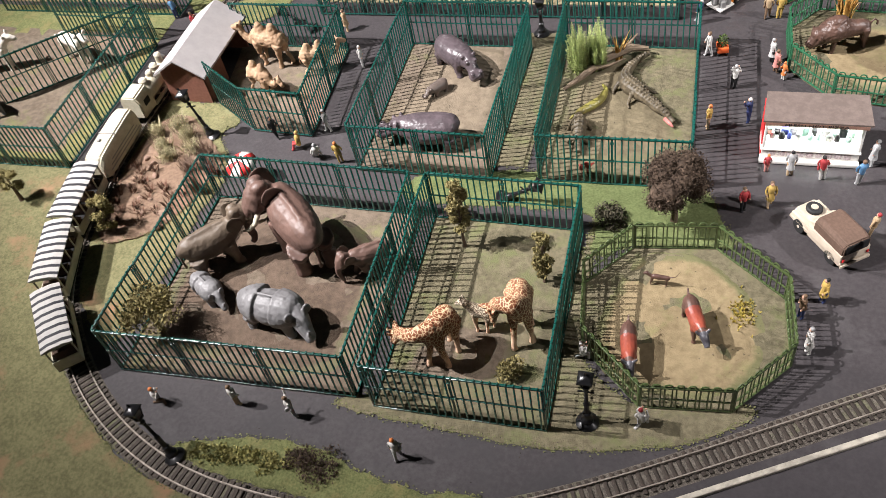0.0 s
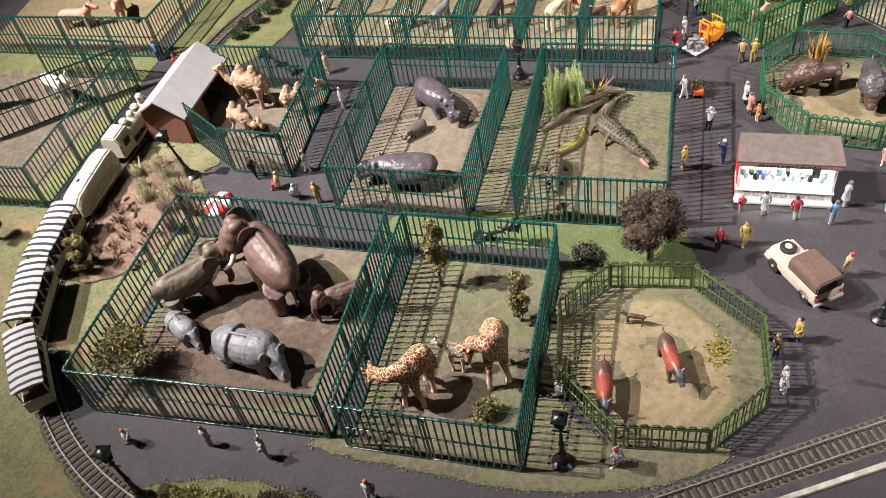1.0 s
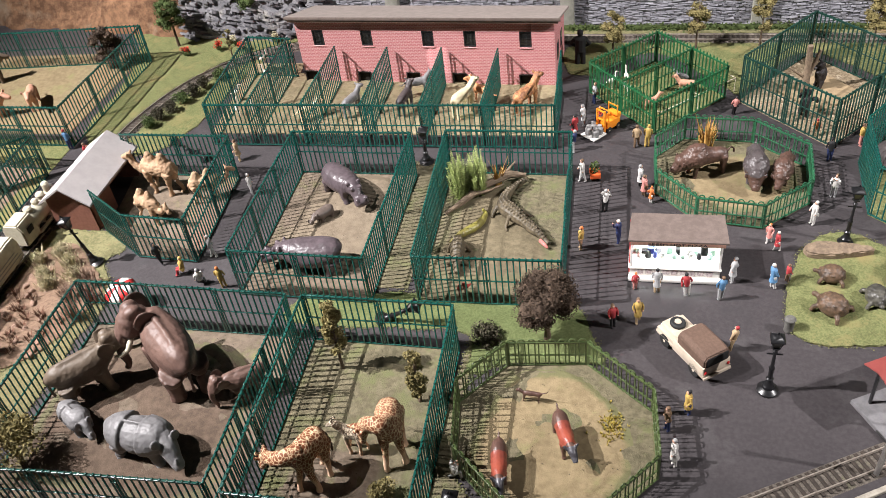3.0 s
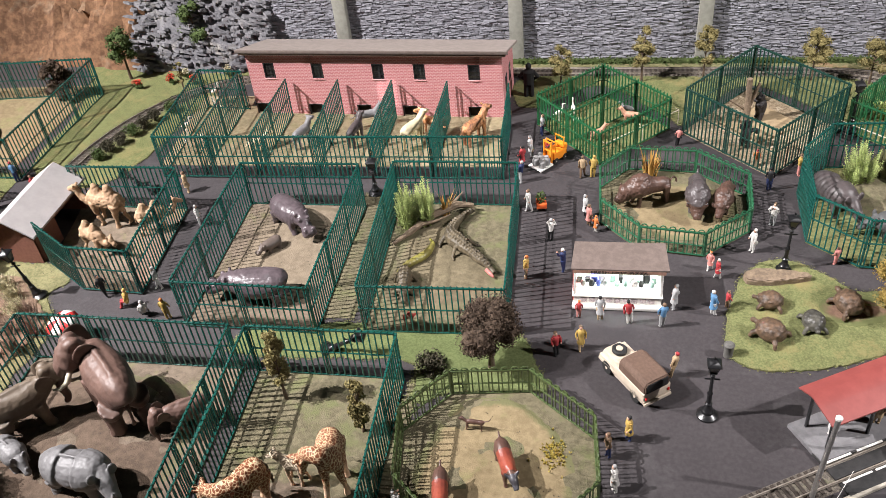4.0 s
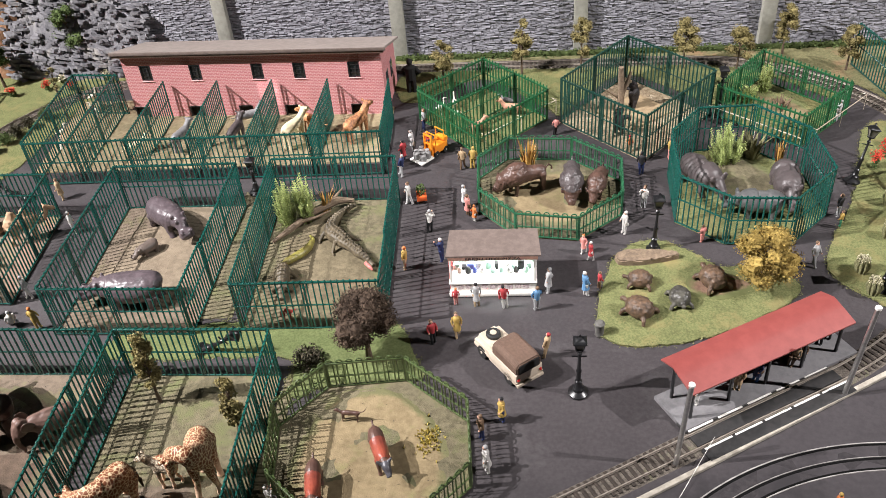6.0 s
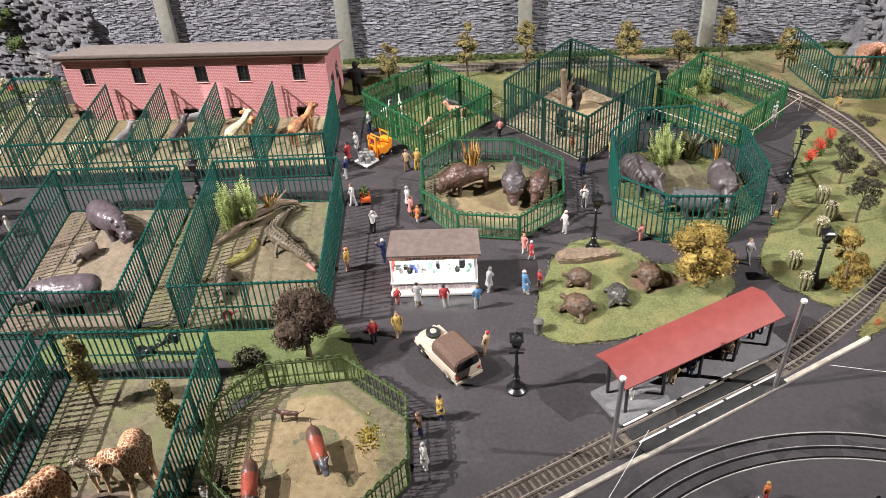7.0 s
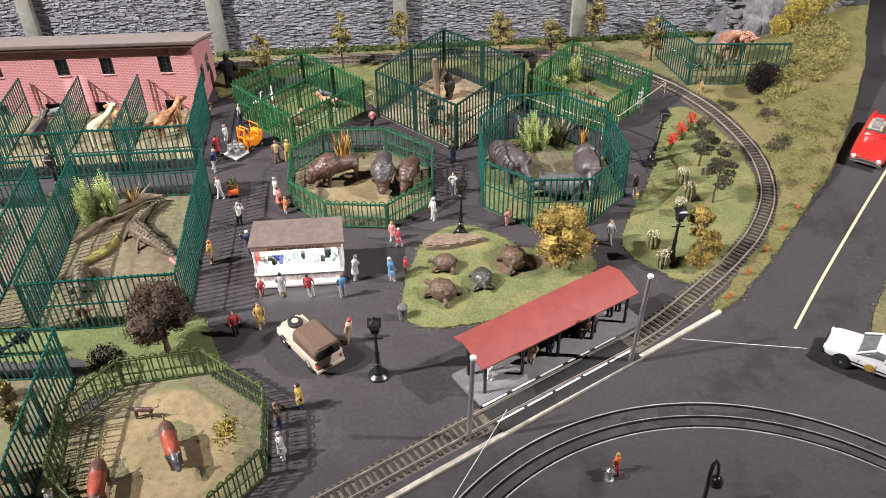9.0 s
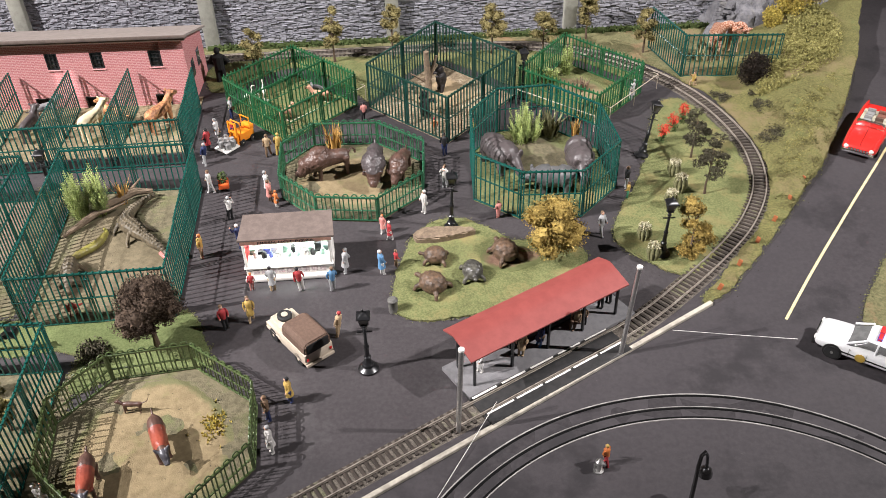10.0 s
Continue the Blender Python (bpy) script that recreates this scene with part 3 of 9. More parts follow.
patch("bare_patch", [(-44.5, 3), (-40, 1.2), (-24, 1), (-22.4, 6), (-22.6, 17), (-30, 22), (-41, 21), (-45, 13)], worn_edge(mat("dark_trodden_earth", (0.125, 0.09, 0.066), (0.08, 0.057, 0.042), 120, 0.9, bump=0.6, bscale=700, spec=0.15), "elephant_earth", (0.14, 0.13, 0.075)), 0.22, "bare trodden earth among the elephants", "earth patch", seed=34, relief=0.1)
patch("bare_patch", [(4.0, 6.6), (9, 4.4), (16, 5.4), (19.0, 10), (18.4, 16), (13.0, 21.4), (6.5, 21), (3.4, 14)], worn_edge(SAND, "octagon_sand", (0.13, 0.125, 0.062)), 0.22, "bare sandy patch inside the octagonal pen", "earth patch", seed=35, relief=0.1)
patch("bare_patch", [(-29, 36), (-20, 34.4), (-15.4, 37), (-15, 50), (-17, 55.6), (-25, 54), (-28, 45)], worn_edge(mat("pale_trodden_earth", (0.205, 0.164, 0.118), (0.145, 0.115, 0.082), 120, 0.9, bump=0.6, bscale=700, spec=0.15), "hippo_earth", (0.13, 0.104, 0.072)), 0.22, "bare pale earth among the hippos", "earth patch", seed=36, relief=0.12)
patch("bare_patch", [(-6, 36), (2, 35), (8, 38), (7, 44), (3, 50), (0, 55), (-5, 50), (-6.4, 42)], worn_edge(mat("dried_mud", (0.158, 0.13, 0.082), (0.098, 0.081, 0.05), 90, 0.85, bump=0.6, bscale=500, spec=0.2), "croc_mud", (0.13, 0.12, 0.068)), 0.22, "dried mud bank under the crocodile", "earth patch", seed=37, relief=0.2)
patch("bare_patch", [(-15.4, 2.4), (-8, 1.8), (-4.6, 4), (-5, 9), (-9, 10.2), (-14, 8)], worn_edge(EARTH, "giraffe_earth", (0.13, 0.118, 0.07)), 0.22, "bare earth round the giraffes", "earth patch", seed=38, relief=0.1)
patch("bare_patch", [(21.8, 56), (26, 51.5), (33, 50.8), (37.6, 54), (38, 60), (33, 63), (25, 62.6)], worn_edge(SAND, "bison_sand", (0.14, 0.13, 0.07)), 0.22, "bare sandy patch in the bison pen", "earth patch", seed=39, relief=0.15)
patch("bare_patch", [(51.6, 56), (58, 55), (61, 60), (58, 66), (53, 65)], worn_edge(DUST, "rhino_sand", (0.13, 0.14, 0.062)), 0.26, "sandy mound among the rhinoceroses", "earth patch", seed=40, relief=0.35)
patch("bare_patch", [(43, 74), (49.5, 79), (44.5, 85), (37.6, 79.6)], mat("tan_boards", (0.31, 0.23, 0.135), (0.22, 0.16, 0.095), 120, 0.8), 0.55, "tan wooden floor plate in the bear cage", "floor plate", False, seed=41, relief=0.05)
patch("bare_patch", [(67, 75), (70.4, 78.4), (64.6, 84), (60, 80.6)], worn_edge(SAND, "deer_sand", (0.13, 0.14, 0.062)), 0.22, "bare sandy patch in the deer cage", "earth patch", seed=42)
patch("planting_bed", [(-60, 17), (-56.5, 14.6), (-51.4, 18), (-48.8, 24.4), (-48.4, 30), (-52, 33.6), (-57, 38), (-61, 36), (-61.2, 26)], mat("pinkish_bed_soil", (0.24, 0.16, 0.112), (0.15, 0.1, 0.07), 200, 0.95, bump=0.9, bscale=600, spec=0.1), 0.35, "reddish soil bed with rocks and shrubs", "flower bed", seed=43, relief=0.4)

# ---- fences ----
PANEL_CACHE = {}


def panel_meshes(style, length, height):
    key = (style, round(length, 1), height)
    if key in PANEL_CACHE:
        return PANEL_CACHE[key]
    bm = bmesh.new()
    material = {"tall": FENCE, "low": FENCE2, "low_green": mat("mid_green_plastic", (0.022, 0.12, 0.055), (0.015, 0.085, 0.04), 300, 0.3, spec=0.9, vary=0.12), "cage": FENCE3, "dark": CAGEDARK}[style]
    half = length / 2
    box(bm, 0, 0, height - 0.34, length, 0.24, 0.25, 0.05)
    box(bm, 0, 0, height * (0.5 if not style.startswith("low") else 0.42), length, 0.17, 0.14, 0.03)
    box(bm, 0, 0, 0.12, length, 0.2, 0.16, 0.03)
    for s in (-1, 1):
        box(bm, s * (half - 0.075), 0, 0, 0.13, 0.15, height - 0.05, 0.03)
        if style == "tall":
            box(bm, s * (half - 0.12), 0, height * 0.5 + 0.02, 0.2, 0.34, 0.16, 0.03)
            box(bm, s * (half - 0.12), 0, height * 0.86, 0.2, 0.3, 0.14, 0.03)
    gaps = max(4, round(length / (0.74 if style == "tall" else 0.7)))
    for k in range(gaps):
        if style in ("tall", "dark"):
            ball(bm, (-half + (k + 0.5) * length / gaps, 0, height - 0.05), (0.13, 0.15, 0.13), 6, 4)
            ball(bm, (-half + (k + 0.5) * length / gaps, 0, height * 0.5 + 0.1), (0.14, 0.16, 0.1), 6, 4)
    frame_mesh = to_mesh("panel", bm, material)
    bm = bmesh.new()
    if style.startswith("low"):
        w, top = 0.34, height + 0.26
        arch = [(-w, 0, 0.1), (-w, 0, top - 0.25), (-w * 0.7, 0, top - 0.05), (0, 0, top + 0.03), (w * 0.7, 0, top - 0.05), (w, 0, top - 0.25), (w, 0, 0.1)]
        tube(bm, arch, 0.082, 5)
        n = max(3, round(length / 1.08))
    else:
        tip = height - 0.1 if style != "cage" else height + 0.25
        tube(bm, [(0, 0, 0.05), (0, 0, tip), (0, 0, tip + 0.08)], [0.102, 0.096, 0.045] if style == "tall" else [0.115, 0.11, 0.05], 6)
        n = max(4, round(length / (0.74 if style == "tall" else 0.7)))
    PANEL_CACHE[key] = (frame_mesh, to_mesh("picket", bm, material), n)
    return PANEL_CACHE[key]


def fence(points, counts, label, style="tall", height=7.4, closed=True, group="pen fences"):
    """Panels with pickets along straight runs; counts tells how many panels each run has."""
    cx, cy = sum(p[0] for p in points) / len(points), sum(p[1] for p in points) / len(points)
    root = thing("fence", at(cx, cy), label, "fence", group)
    runs = list(zip(points, points[1:] + points[:1])) if closed else list(zip(points, points[1:]))
    for (a, b), n in zip(runs, counts):
        if not n:
            continue
        turn = math.degrees(math.atan2(b[1] - a[1], b[0] - a[0]))
        length = math.dist(a, b) / n
        frame_mesh, picket, k = panel_meshes(style, length, height)
        for i in range(n):
            f = (i + 0.5) / n
            lean = random.uniform(-0.8, 0.8)
            p = part("panel", frame_mesh, None, root, m=at(a[0] + (b[0] - a[0]) * f - cx, a[1] + (b[1] - a[1]) * f - cy, 0.1, turn + random.uniform(-0.3, 0.3), lean))
            for j in range(k):
                part("picket" if not style.startswith("low") else "hoop", picket, None, p, m=at(-length / 2 + (j + 0.5) * length / k, 0, 0))
    return root


fence(PENS["elephant"], [3, 3, 3, 3], "dark green plastic fence round the elephant pen")
fence(PENS["giraffe"], [2, 3, 2, 3], "dark green plastic fence round the giraffe pen")
fence(PENS["hippo"], [2, 3, 2, 3], "dark green plastic fence round the hippo pen")
fence(PENS["croc"], [2, 3, 2, 3], "dark green plastic fence round the crocodile pen")
fence(PENS["camel"], [1, 2, 2, 0, 0, 1], "dark green plastic fence round the camel pen")
fence(PENS["horse"], [1] * 8, "low olive hoop fence round the octagonal pen", "low", 3.9)
fence(PENS["bison"], [1] * 8, "low green hoop fence round the bison pen", "low_green", 3.9)
fence(PENS["rhino"], [1] * 8, "tall green fence round the rhinoceros pen")
fence(PENS["aviary"], [2, 2, 2, 2], "bright green picket fence round the small animal cage", "cage", 5.4)
fence([(15, 73.6), (25.2, 83.6)], [2], "bright green dividing fence in the small animal cage", "cage", 5.4, False)
fence(PENS["bear"], [2, 2, 2, 2], "tall dark green barred fence round the bear cage", "dark", 7.6)
fence(PENS["deer"], [2, 2, 2, 2], "bright green picket fence round the deer cage", "cage", 5.2)
fence([(-47.4, 84), (-46.4, 62.7), (6.3, 63.8), (5.9, 79.3)], [2, 6, 2], "dark green fence along the stable pens", closed=False)
fence([(-39.4, 83.4), (-47.4, 84)], [1], "dark green back fence of the stork pen", closed=False)
for x0, x1, y1 in ((-40, -40.4, 87.6), (-31.2, -31.2, 84.4), (-22.1, -22.1, 84.1), (-13.2, -13.1, 83.9), (-4.1, -4.1, 83.6)):
    fence([(x0, 63.2 + 0.012 * (x0 + 48)), (x1, y1 - 2.9)], [2], "dark green dividing fence between two stable pens", height=7.0, closed=False, group="stable pen dividers")
fence([(-88.5, 25.9), (-69.9, 26.4), (-70.4, 53.4)], [2, 3], "dark green fence of the pen beside the railway", closed=False)
fence([(-71, 53.6), (-88.5, 38)], [3], "dark green diagonal fence of the pen beside the railway", closed=False)
fence([(-71, 54.9), (-88.5, 55.3)], [2], "dark green back fence of the pen beside the railway", closed=False)
fence([(-104, 61.1), (-70.4, 61.3), (-69.7, 88.5), (-102, 85.2)], [4, 3, 4], "dark green fence of the farm animal pen", closed=False)
fence([(79.8, 93), (82.4, 81.8), (97.5, 80.6)], [1, 2], "tall dark green fence at the foot of the bank", "tall", 7.4, False)

# ---- stable building ----
BX0, BX1, BY = -37.6, 4.7, 81.2
stable = thing("stable_building", at(0, BY, 0, -1.6), "long pink brick stable building with a grey shed roof", "building")
BH = 11.3


def wall_with_holes(bm, x0, x1, z0, z1, y0, y1, holes):
    """A wall along x with rectangular openings right through it."""
    xs = sorted({x0, x1, *[h[0] for h in holes], *[h[1] for h in holes]})
    zs = sorted({z0, z1, *[h[2] for h in holes], *[h[3] for h in holes]})
    for xa, xb in zip(xs, xs[1:]):
        for za, zb in zip(zs, zs[1:]):
            cx, cz = (xa + xb) / 2, (za + zb) / 2
            if any(h[0] < cx < h[1] and h[2] < cz < h[3] for h in holes):
                continue
            box(bm, cx, (y0 + y1) / 2, za, xb - xa, y1 - y0, zb - za)


WIN = [-33.9, -25.6, -15.4, -8.6, 0.2]
DOORS = [-36.4, -27.0, -18.6, -10.8, 0.1]
holes = [(x - 0.95, x + 0.95, 6.8, 9.5) for x in WIN] + [(x - 1.15, x + 1.15, 0, 2.0) for x in DOORS]
bm = bmesh.new()
wall_with_holes(bm, BX0, BX1, 0, BH, 0, 0.5, holes)
bmesh.ops.remove_doubles(bm, verts=bm.verts, dist=0.001)
seen = {}
for f in bm.faces:
    seen.setdefault(tuple(round(v, 2) for v in f.calc_center_median()), []).append(f)
bmesh.ops.delete(bm, geom=[f for fs in seen.values() if len(fs) > 1 for f in fs], context="FACES_ONLY")
part("wall", bm, BRICK, stable)
for x in (BX0 + 0.25, BX1 - 0.25):
    bm = bmesh.new()
    prism(bm, [(x - 0.25, 0.5), (x + 0.25, 0.5), (x + 0.25, 11), (x - 0.25, 11)], 0, BH)
    for v in bm.verts:
        if v.co.z > 1 and v.co.y > 5:
            v.co.z = 7.7
    part("side_wall", bm, BRICK, stable)
bm = bmesh.new()
box(bm, (BX0 + BX1) / 2, 11.2, 0, BX1 - BX0, 0.4, 7.4)
part("wall", bm, BRICK, stable)
bm = bmesh.new()
prism(bm, [(BX0 - 1.0, -0.95), (BX1 + 0.8, -0.95), (BX1 + 0.8, 11.9), (BX0 - 1.0, 11.9)], 0, 0.4)
for v in bm.verts:
    v.co.z += 11.85 - (v.co.y + 0.95) * 0.33
part("roof", bm, ROOFGREY, stable)
bm = bmesh.new()
box(bm, (BX0 + BX1) / 2, -1.03, 11.73, BX1 - BX0 + 2.2, 0.14, 0.5, 0.03)
part("fascia", bm, mat("brown_fascia", (0.16, 0.125, 0.108), (0.12, 0.092, 0.08), 120, 0.7), stable)
bm = bmesh.new()
box(bm, (BX0 + BX1) / 2, -0.48, 11.3, BX1 - BX0 + 1.4, 0.9, 0.4)
part("soffit", bm, CANVAS, stable)
for x in WIN:
    bm = bmesh.new()
    outer, inner = ((x - 0.95, 6.8), (x + 0.95, 6.8), (x + 0.95, 9.5), (x - 0.95, 9.5)), ((x - 0.79, 6.96), (x + 0.79, 6.96), (x + 0.79, 9.34), (x - 0.79, 9.34))
    rings = [[bm.verts.new((px, y, pz)) for px, pz in loop4] for loop4, y in ((outer, 0.03), (inner, 0.03), (inner, 0.33), (outer, 0.33))]
    for a, b in zip(rings, rings[1:] + rings[:1]):
        for k in range(4):
            bm.faces.new((a[k], a[(k + 1) % 4], b[(k + 1) % 4], b[k]))
    w = part("window", bm, BLACKM, stable)
    for sx in (-0.29, 0.29):
        bm = bmesh.new()
        box(bm, x + sx, 0.2, 6.96, 0.09, 0.12, 2.38)
        part("glazing_bar", bm, BLACKM, w)
    for k in range(1, 4):
        bm = bmesh.new()
        box(bm, x, 0.2, 6.8 + k * 0.67, 1.58, 0.1, 0.09)
        part("glazing_bar", bm, BLACKM, w)
    bm = bmesh.new()
    box(bm, x, 0.32, 6.9, 1.7, 0.06, 2.5)
    part("pane", bm, GLASSY, w)
    bm = bmesh.new()
    box(bm, x, -0.04, 6.62, 2.1, 0.16, 0.16, 0.03)
    part("sill", bm, BRICK, w)
for x in DOORS:
    bm = bmesh.new()
    box(bm, x, 0.45, 0, 2.2, 0.08, 1.95)
    for sx in (-1.08, 1.08):
        box(bm, x + sx, 0.1, 0, 0.14, 0.5, 2.05)
    box(bm, x, 0.1, 1.95, 2.3, 0.5, 0.14)
    part("door_opening", bm, DARK, stable, "dark arched animal door")
for k, x in enumerate((1.2, 4.0)):
    bm = bmesh.new()
    box(bm, BX1 + 0.02, 3.2 + k * 4, 3.4, 0.1, 1.7, 2.8, 0.03)
    part("window", bm, GLASSY, stable)

# ---- back wall of stones with concrete piers ----
wall = solo("back_wall", to_mesh("back_wall", (lambda b: (box(b, 37, 102.6, 0, 166, 1.6, 34), b)[1])(bmesh.new()), MORTAR), None, Matrix(), "grey slate retaining wall behind the layout", "wall", kind="structure")
bm = bmesh.new()
z = 0.1
row = 0
while z < 21:
    h = random.uniform(0.2, 0.33)
    x = -46 + random.uniform(0, 1.5)
    while x < 116:
        w = random.uniform(0.5, 1.5)
        d = random.uniform(0.15, 0.4)
        vs = box(bm, x + w / 2, 101.85 - d / 2 + 0.05, z, w - 0.07, d, h - 0.055)
        for v in vs:
            v.co += Vector((random.uniform(-0.06, 0.06), random.uniform(-0.09, 0.09), random.uniform(-0.05, 0.05)))
        x += w
    z += h
mesh = bpy.data.meshes.new("stone_courses")
bm.transform(Matrix.Scale(CM, 4))
bm.to_mesh(mesh)
bm.free()
slate = leafy("slate_courses", (0.3, 0.297, 0.325), (0.24, 0.237, 0.262))
for n in slate.node_tree.nodes:
    if n.bl_idname == "ShaderNodeMapRange" and n.inputs["To Max"].default_value > 1.25:
        n.inputs["To Min"].default_value, n.inputs["To Max"].default_value = 0.78, 1.12
mesh.materials.append(slate)
ob = part("stone_courses", mesh, None, wall)
tagged(ob, "irregular courses of blue-grey slate", kind="stuff")
for x in (-26.4, 4.8, 36.4, 67.6, 98.8):
    bm = bmesh.new()
    box(bm, x, 101.1, 0, 2.3, 1.6, 30, 0.08)
    part("pier", bm, CONCRETE, wall, "pale concrete pier")
bm = bmesh.new()
for k in range(2600):
    x, y = random.uniform(5, 96), random.gauss(99.7, 0.35)
    zz = abs(random.gauss(0.45, 0.45))
    p = Vector((x, y, min(zz, 1.25)))
    d = Vector((random.gauss(0, 1), random.gauss(0, 1), random.gauss(0.4, 1))).normalized() * 0.3
    e = d.orthogonal().normalized() * 0.2
    bm.faces.new([bm.verts.new(q) for q in (p - d * 0.5, p + e, p + d, p - e)])
box(bm, 50, 99.8, 0, 92, 0.7, 0.95, 0.2)
solo("hedge", bm, leafy("hedge_flock", (0.075, 0.1, 0.035), (0.045, 0.065, 0.02)), Matrix(), "low clipped dark green hedge along the wall", "hedge")

# ---- hills and rocks ----
def relief_sheet(name, x0, x1, y0, y1, height, material, label, pitch=1.3):
    nx, ny = int((x1 - x0) / pitch), int((y1 - y0) / pitch)
    bm = bmesh.new()
    g = [[bm.verts.new((x0 + (x1 - x0) * i / nx, y0 + (y1 - y0) * j / ny, 0)) for i in range(nx + 1)] for j in range(ny + 1)]
    for r in g:
        for v in r:
            v.co = height(v.co.x, v.co.y)
    for j in range(ny):
        for i in range(nx):
            bm.faces.new((g[j][i], g[j][i + 1], g[j + 1][i + 1], g[j + 1][i]))
    return solo(name, bm, material, Matrix(), label, name.replace("_", " "), kind="structure")


def ramp(v, a, b):
    return max(0.0, min(1.0, (v - a) / (b - a)))


def cliff(x, y):
    v = Vector((x * 0.05, y * 0.05, 1.0))
    foot = 97 + 3.2 * noise.noise(Vector((x * 0.06, 0, 5))) + 0.16 * max(0, -72 - x)
    s = ramp(y, foot, foot + 26) * (1 - ramp(x, -70, -60))
    z = -0.6 + 34 * s ** 0.9 + s * (9 * noise.noise(v * 1.7) + 6.0 * noise.noise(v * 5) + 4.2 * noise.noise(v * 13) + 2.6 * noise.noise(v * 27)) + 1.6 * (math.floor(s * 9 + 1.5 * noise.noise(v * 4)) - s * 9) * (s > 0)
    return Vector((x, y, z))


relief_sheet("earth_cliff", -190, -52, 92, 150, cliff, CLIFF, "ochre brown earth cliff with eroded ledges", 0.8)


def rock_face(x, y):
    a, b = ramp(x, -70, -62), 1 - ramp(x, -45, -37)
    s = ramp(y, 96.5, 107) * min(a, b)
    lay = noise.noise(Vector((x * 0.16, 4, y * 0.5))) + 0.6 * noise.noise(Vector((x * 0.5, y * 0.9, 7)))
    step = math.floor((s * 24 + lay * 2.6) / 1.9) * 1.9
    z = -0.6 + (0.45 * (s * 24 + lay * 2) + 0.55 * step) * (1 if s > 0 else 0)
    return Vector((x + 0.5 * noise.noise(Vector((x, y, 2))), y - 1.6 * s * noise.noise(Vector((x * 0.3, z * 0.6, 1))), max(z, -0.6)))


relief_sheet("rock_face", -72, -35, 96, 116, rock_face, ROCK, "layered blue-grey rock face", 0.7)


def slabs(x0, x1, y0, depth, top, count, seed, label):
    """Ragged flat slabs that jut from a rock face."""
    random.seed(seed)
    bm = bmesh.new()
    for _ in range(count):
        x, f = random.uniform(x0, x1), random.random()
        w, d, h = random.uniform(0.9, 3.4), random.uniform(0.8, 2.0), random.uniform(0.2, 0.6)
        m = Matrix.Translation((x, y0 + depth * f + random.uniform(-0.7, 0.7), top * f)) @ Euler((random.uniform(-0.25, 0.1), random.uniform(-0.14, 0.14) + 0.22, random.uniform(-0.4, 0.4))).to_matrix().to_4x4()
        n = random.randint(5, 8)
        ring = [(w / 2 * math.cos(6.283 * k / n) * random.uniform(0.7, 1.1), d / 2 * math.sin(6.283 * k / n) * random.uniform(0.7, 1.1)) for k in range(n)]
        lo, hi = [bm.verts.new(m @ Vector((a, b, -h / 2))) for a, b in ring], [bm.verts.new(m @ Vector((a * 0.86, b * 0.86, h / 2 + random.uniform(-0.12, 0.12)))) for a, b in ring]
        for k in range(n):
            bm.faces.new((lo[k], lo[(k + 1) % n], hi[(k + 1) % n], hi[k]))
        bm.faces.new(hi)
        bm.faces.new(list(reversed(lo)))
    solo("rock_slabs", bm, ROCK, Matrix(), label, "rock", kind="stuff")
    random.seed(17)


slabs(-67, -40, 97, 9.5, 23, 1150, 51, "ragged blue-grey slabs of the rock face")


def rock_east(x, y):
    s = ramp(y, 93, 112) * ramp(x, 90, 98) * (1 - ramp(x, 108, 116))
    lay = noise.noise(Vector((x * 0.2, 14, y * 0.4))) + 0.6 * noise.noise(Vector((x * 0.5, y * 0.7, 17)))
    step = math.floor((s * 26 + lay * 3) / 2.2) * 2.2
    return Vector((x, y, max(-0.6, -0.6 + (0.4 * (s * 26 + lay * 2) + 0.6 * step) * (1 if s > 0 else 0))))


relief_sheet("rock_face", 88, 117, 91, 118, rock_east, ROCK, "blue-grey rock at the end of the wall", 0.6)

slabs(93, 110, 97, 11, 21, 700, 52, "ragged blue-grey slabs at the end of the wall")

# ---- railway ----
LOOP = [(-26.5, -13.2), (-35.5, -11.6), (-44, -7.8), (-51.5, -2), (-57.3, 5), (-61, 14), (-63, 25), (-63.7, 35), (-63.7, 45), (-63.7, 58), (-62.6, 69), (-59.2, 79.5), (-53, 88), (-44, 93.8), (-32, 96.3), (-15, 96.6), (10, 96.6),
        (35, 96.6), (55, 96.3), (66, 93.5), (75, 87), (81, 79), (84.6, 70), (86, 60), (84.5, 51), (80.5, 43.5), (75.5, 37.7), (68.5, 31.2), (60.5, 25), (48, 17.9), (29.4, 7.2), (7.5, -5.4), (-5, -11), (-15, -13.2)]
loop = spline([(*p, 0) for p in LOOP], 0.76, True)


def along(path, closed=True):
    n = len(path)
    for i, p in enumerate(path):
        a, b = path[(i - 1) % n if closed else max(i - 1, 0)], path[(i + 1) % n if closed else min(i + 1, n - 1)]
        d = (b - a).normalized()
        yield p, d, Vector((-d.y, d.x, 0))


def ribbon(bm, path, section, closed=True, idx=0):
    """Sweeps a cross-section of (sideways, up) points along a path."""
    rings = [[bm.verts.new(p + s * u + Vector((0, 0, h))) for u, h in section] for p, d, s in along(path, closed)]
    k = len(section)
    for i in range(len(rings) if closed else len(rings) - 1):
        a, b = rings[i], rings[(i + 1) % len(rings)]
        for j in range(k - 1):
            bm.faces.new((a[j + 1], a[j], b[j], b[j + 1])).material_index = idx
    if not closed:
        for r in (rings[0], rings[-1]):
            try:
                bm.faces.new(r)
            except ValueError:
                pass


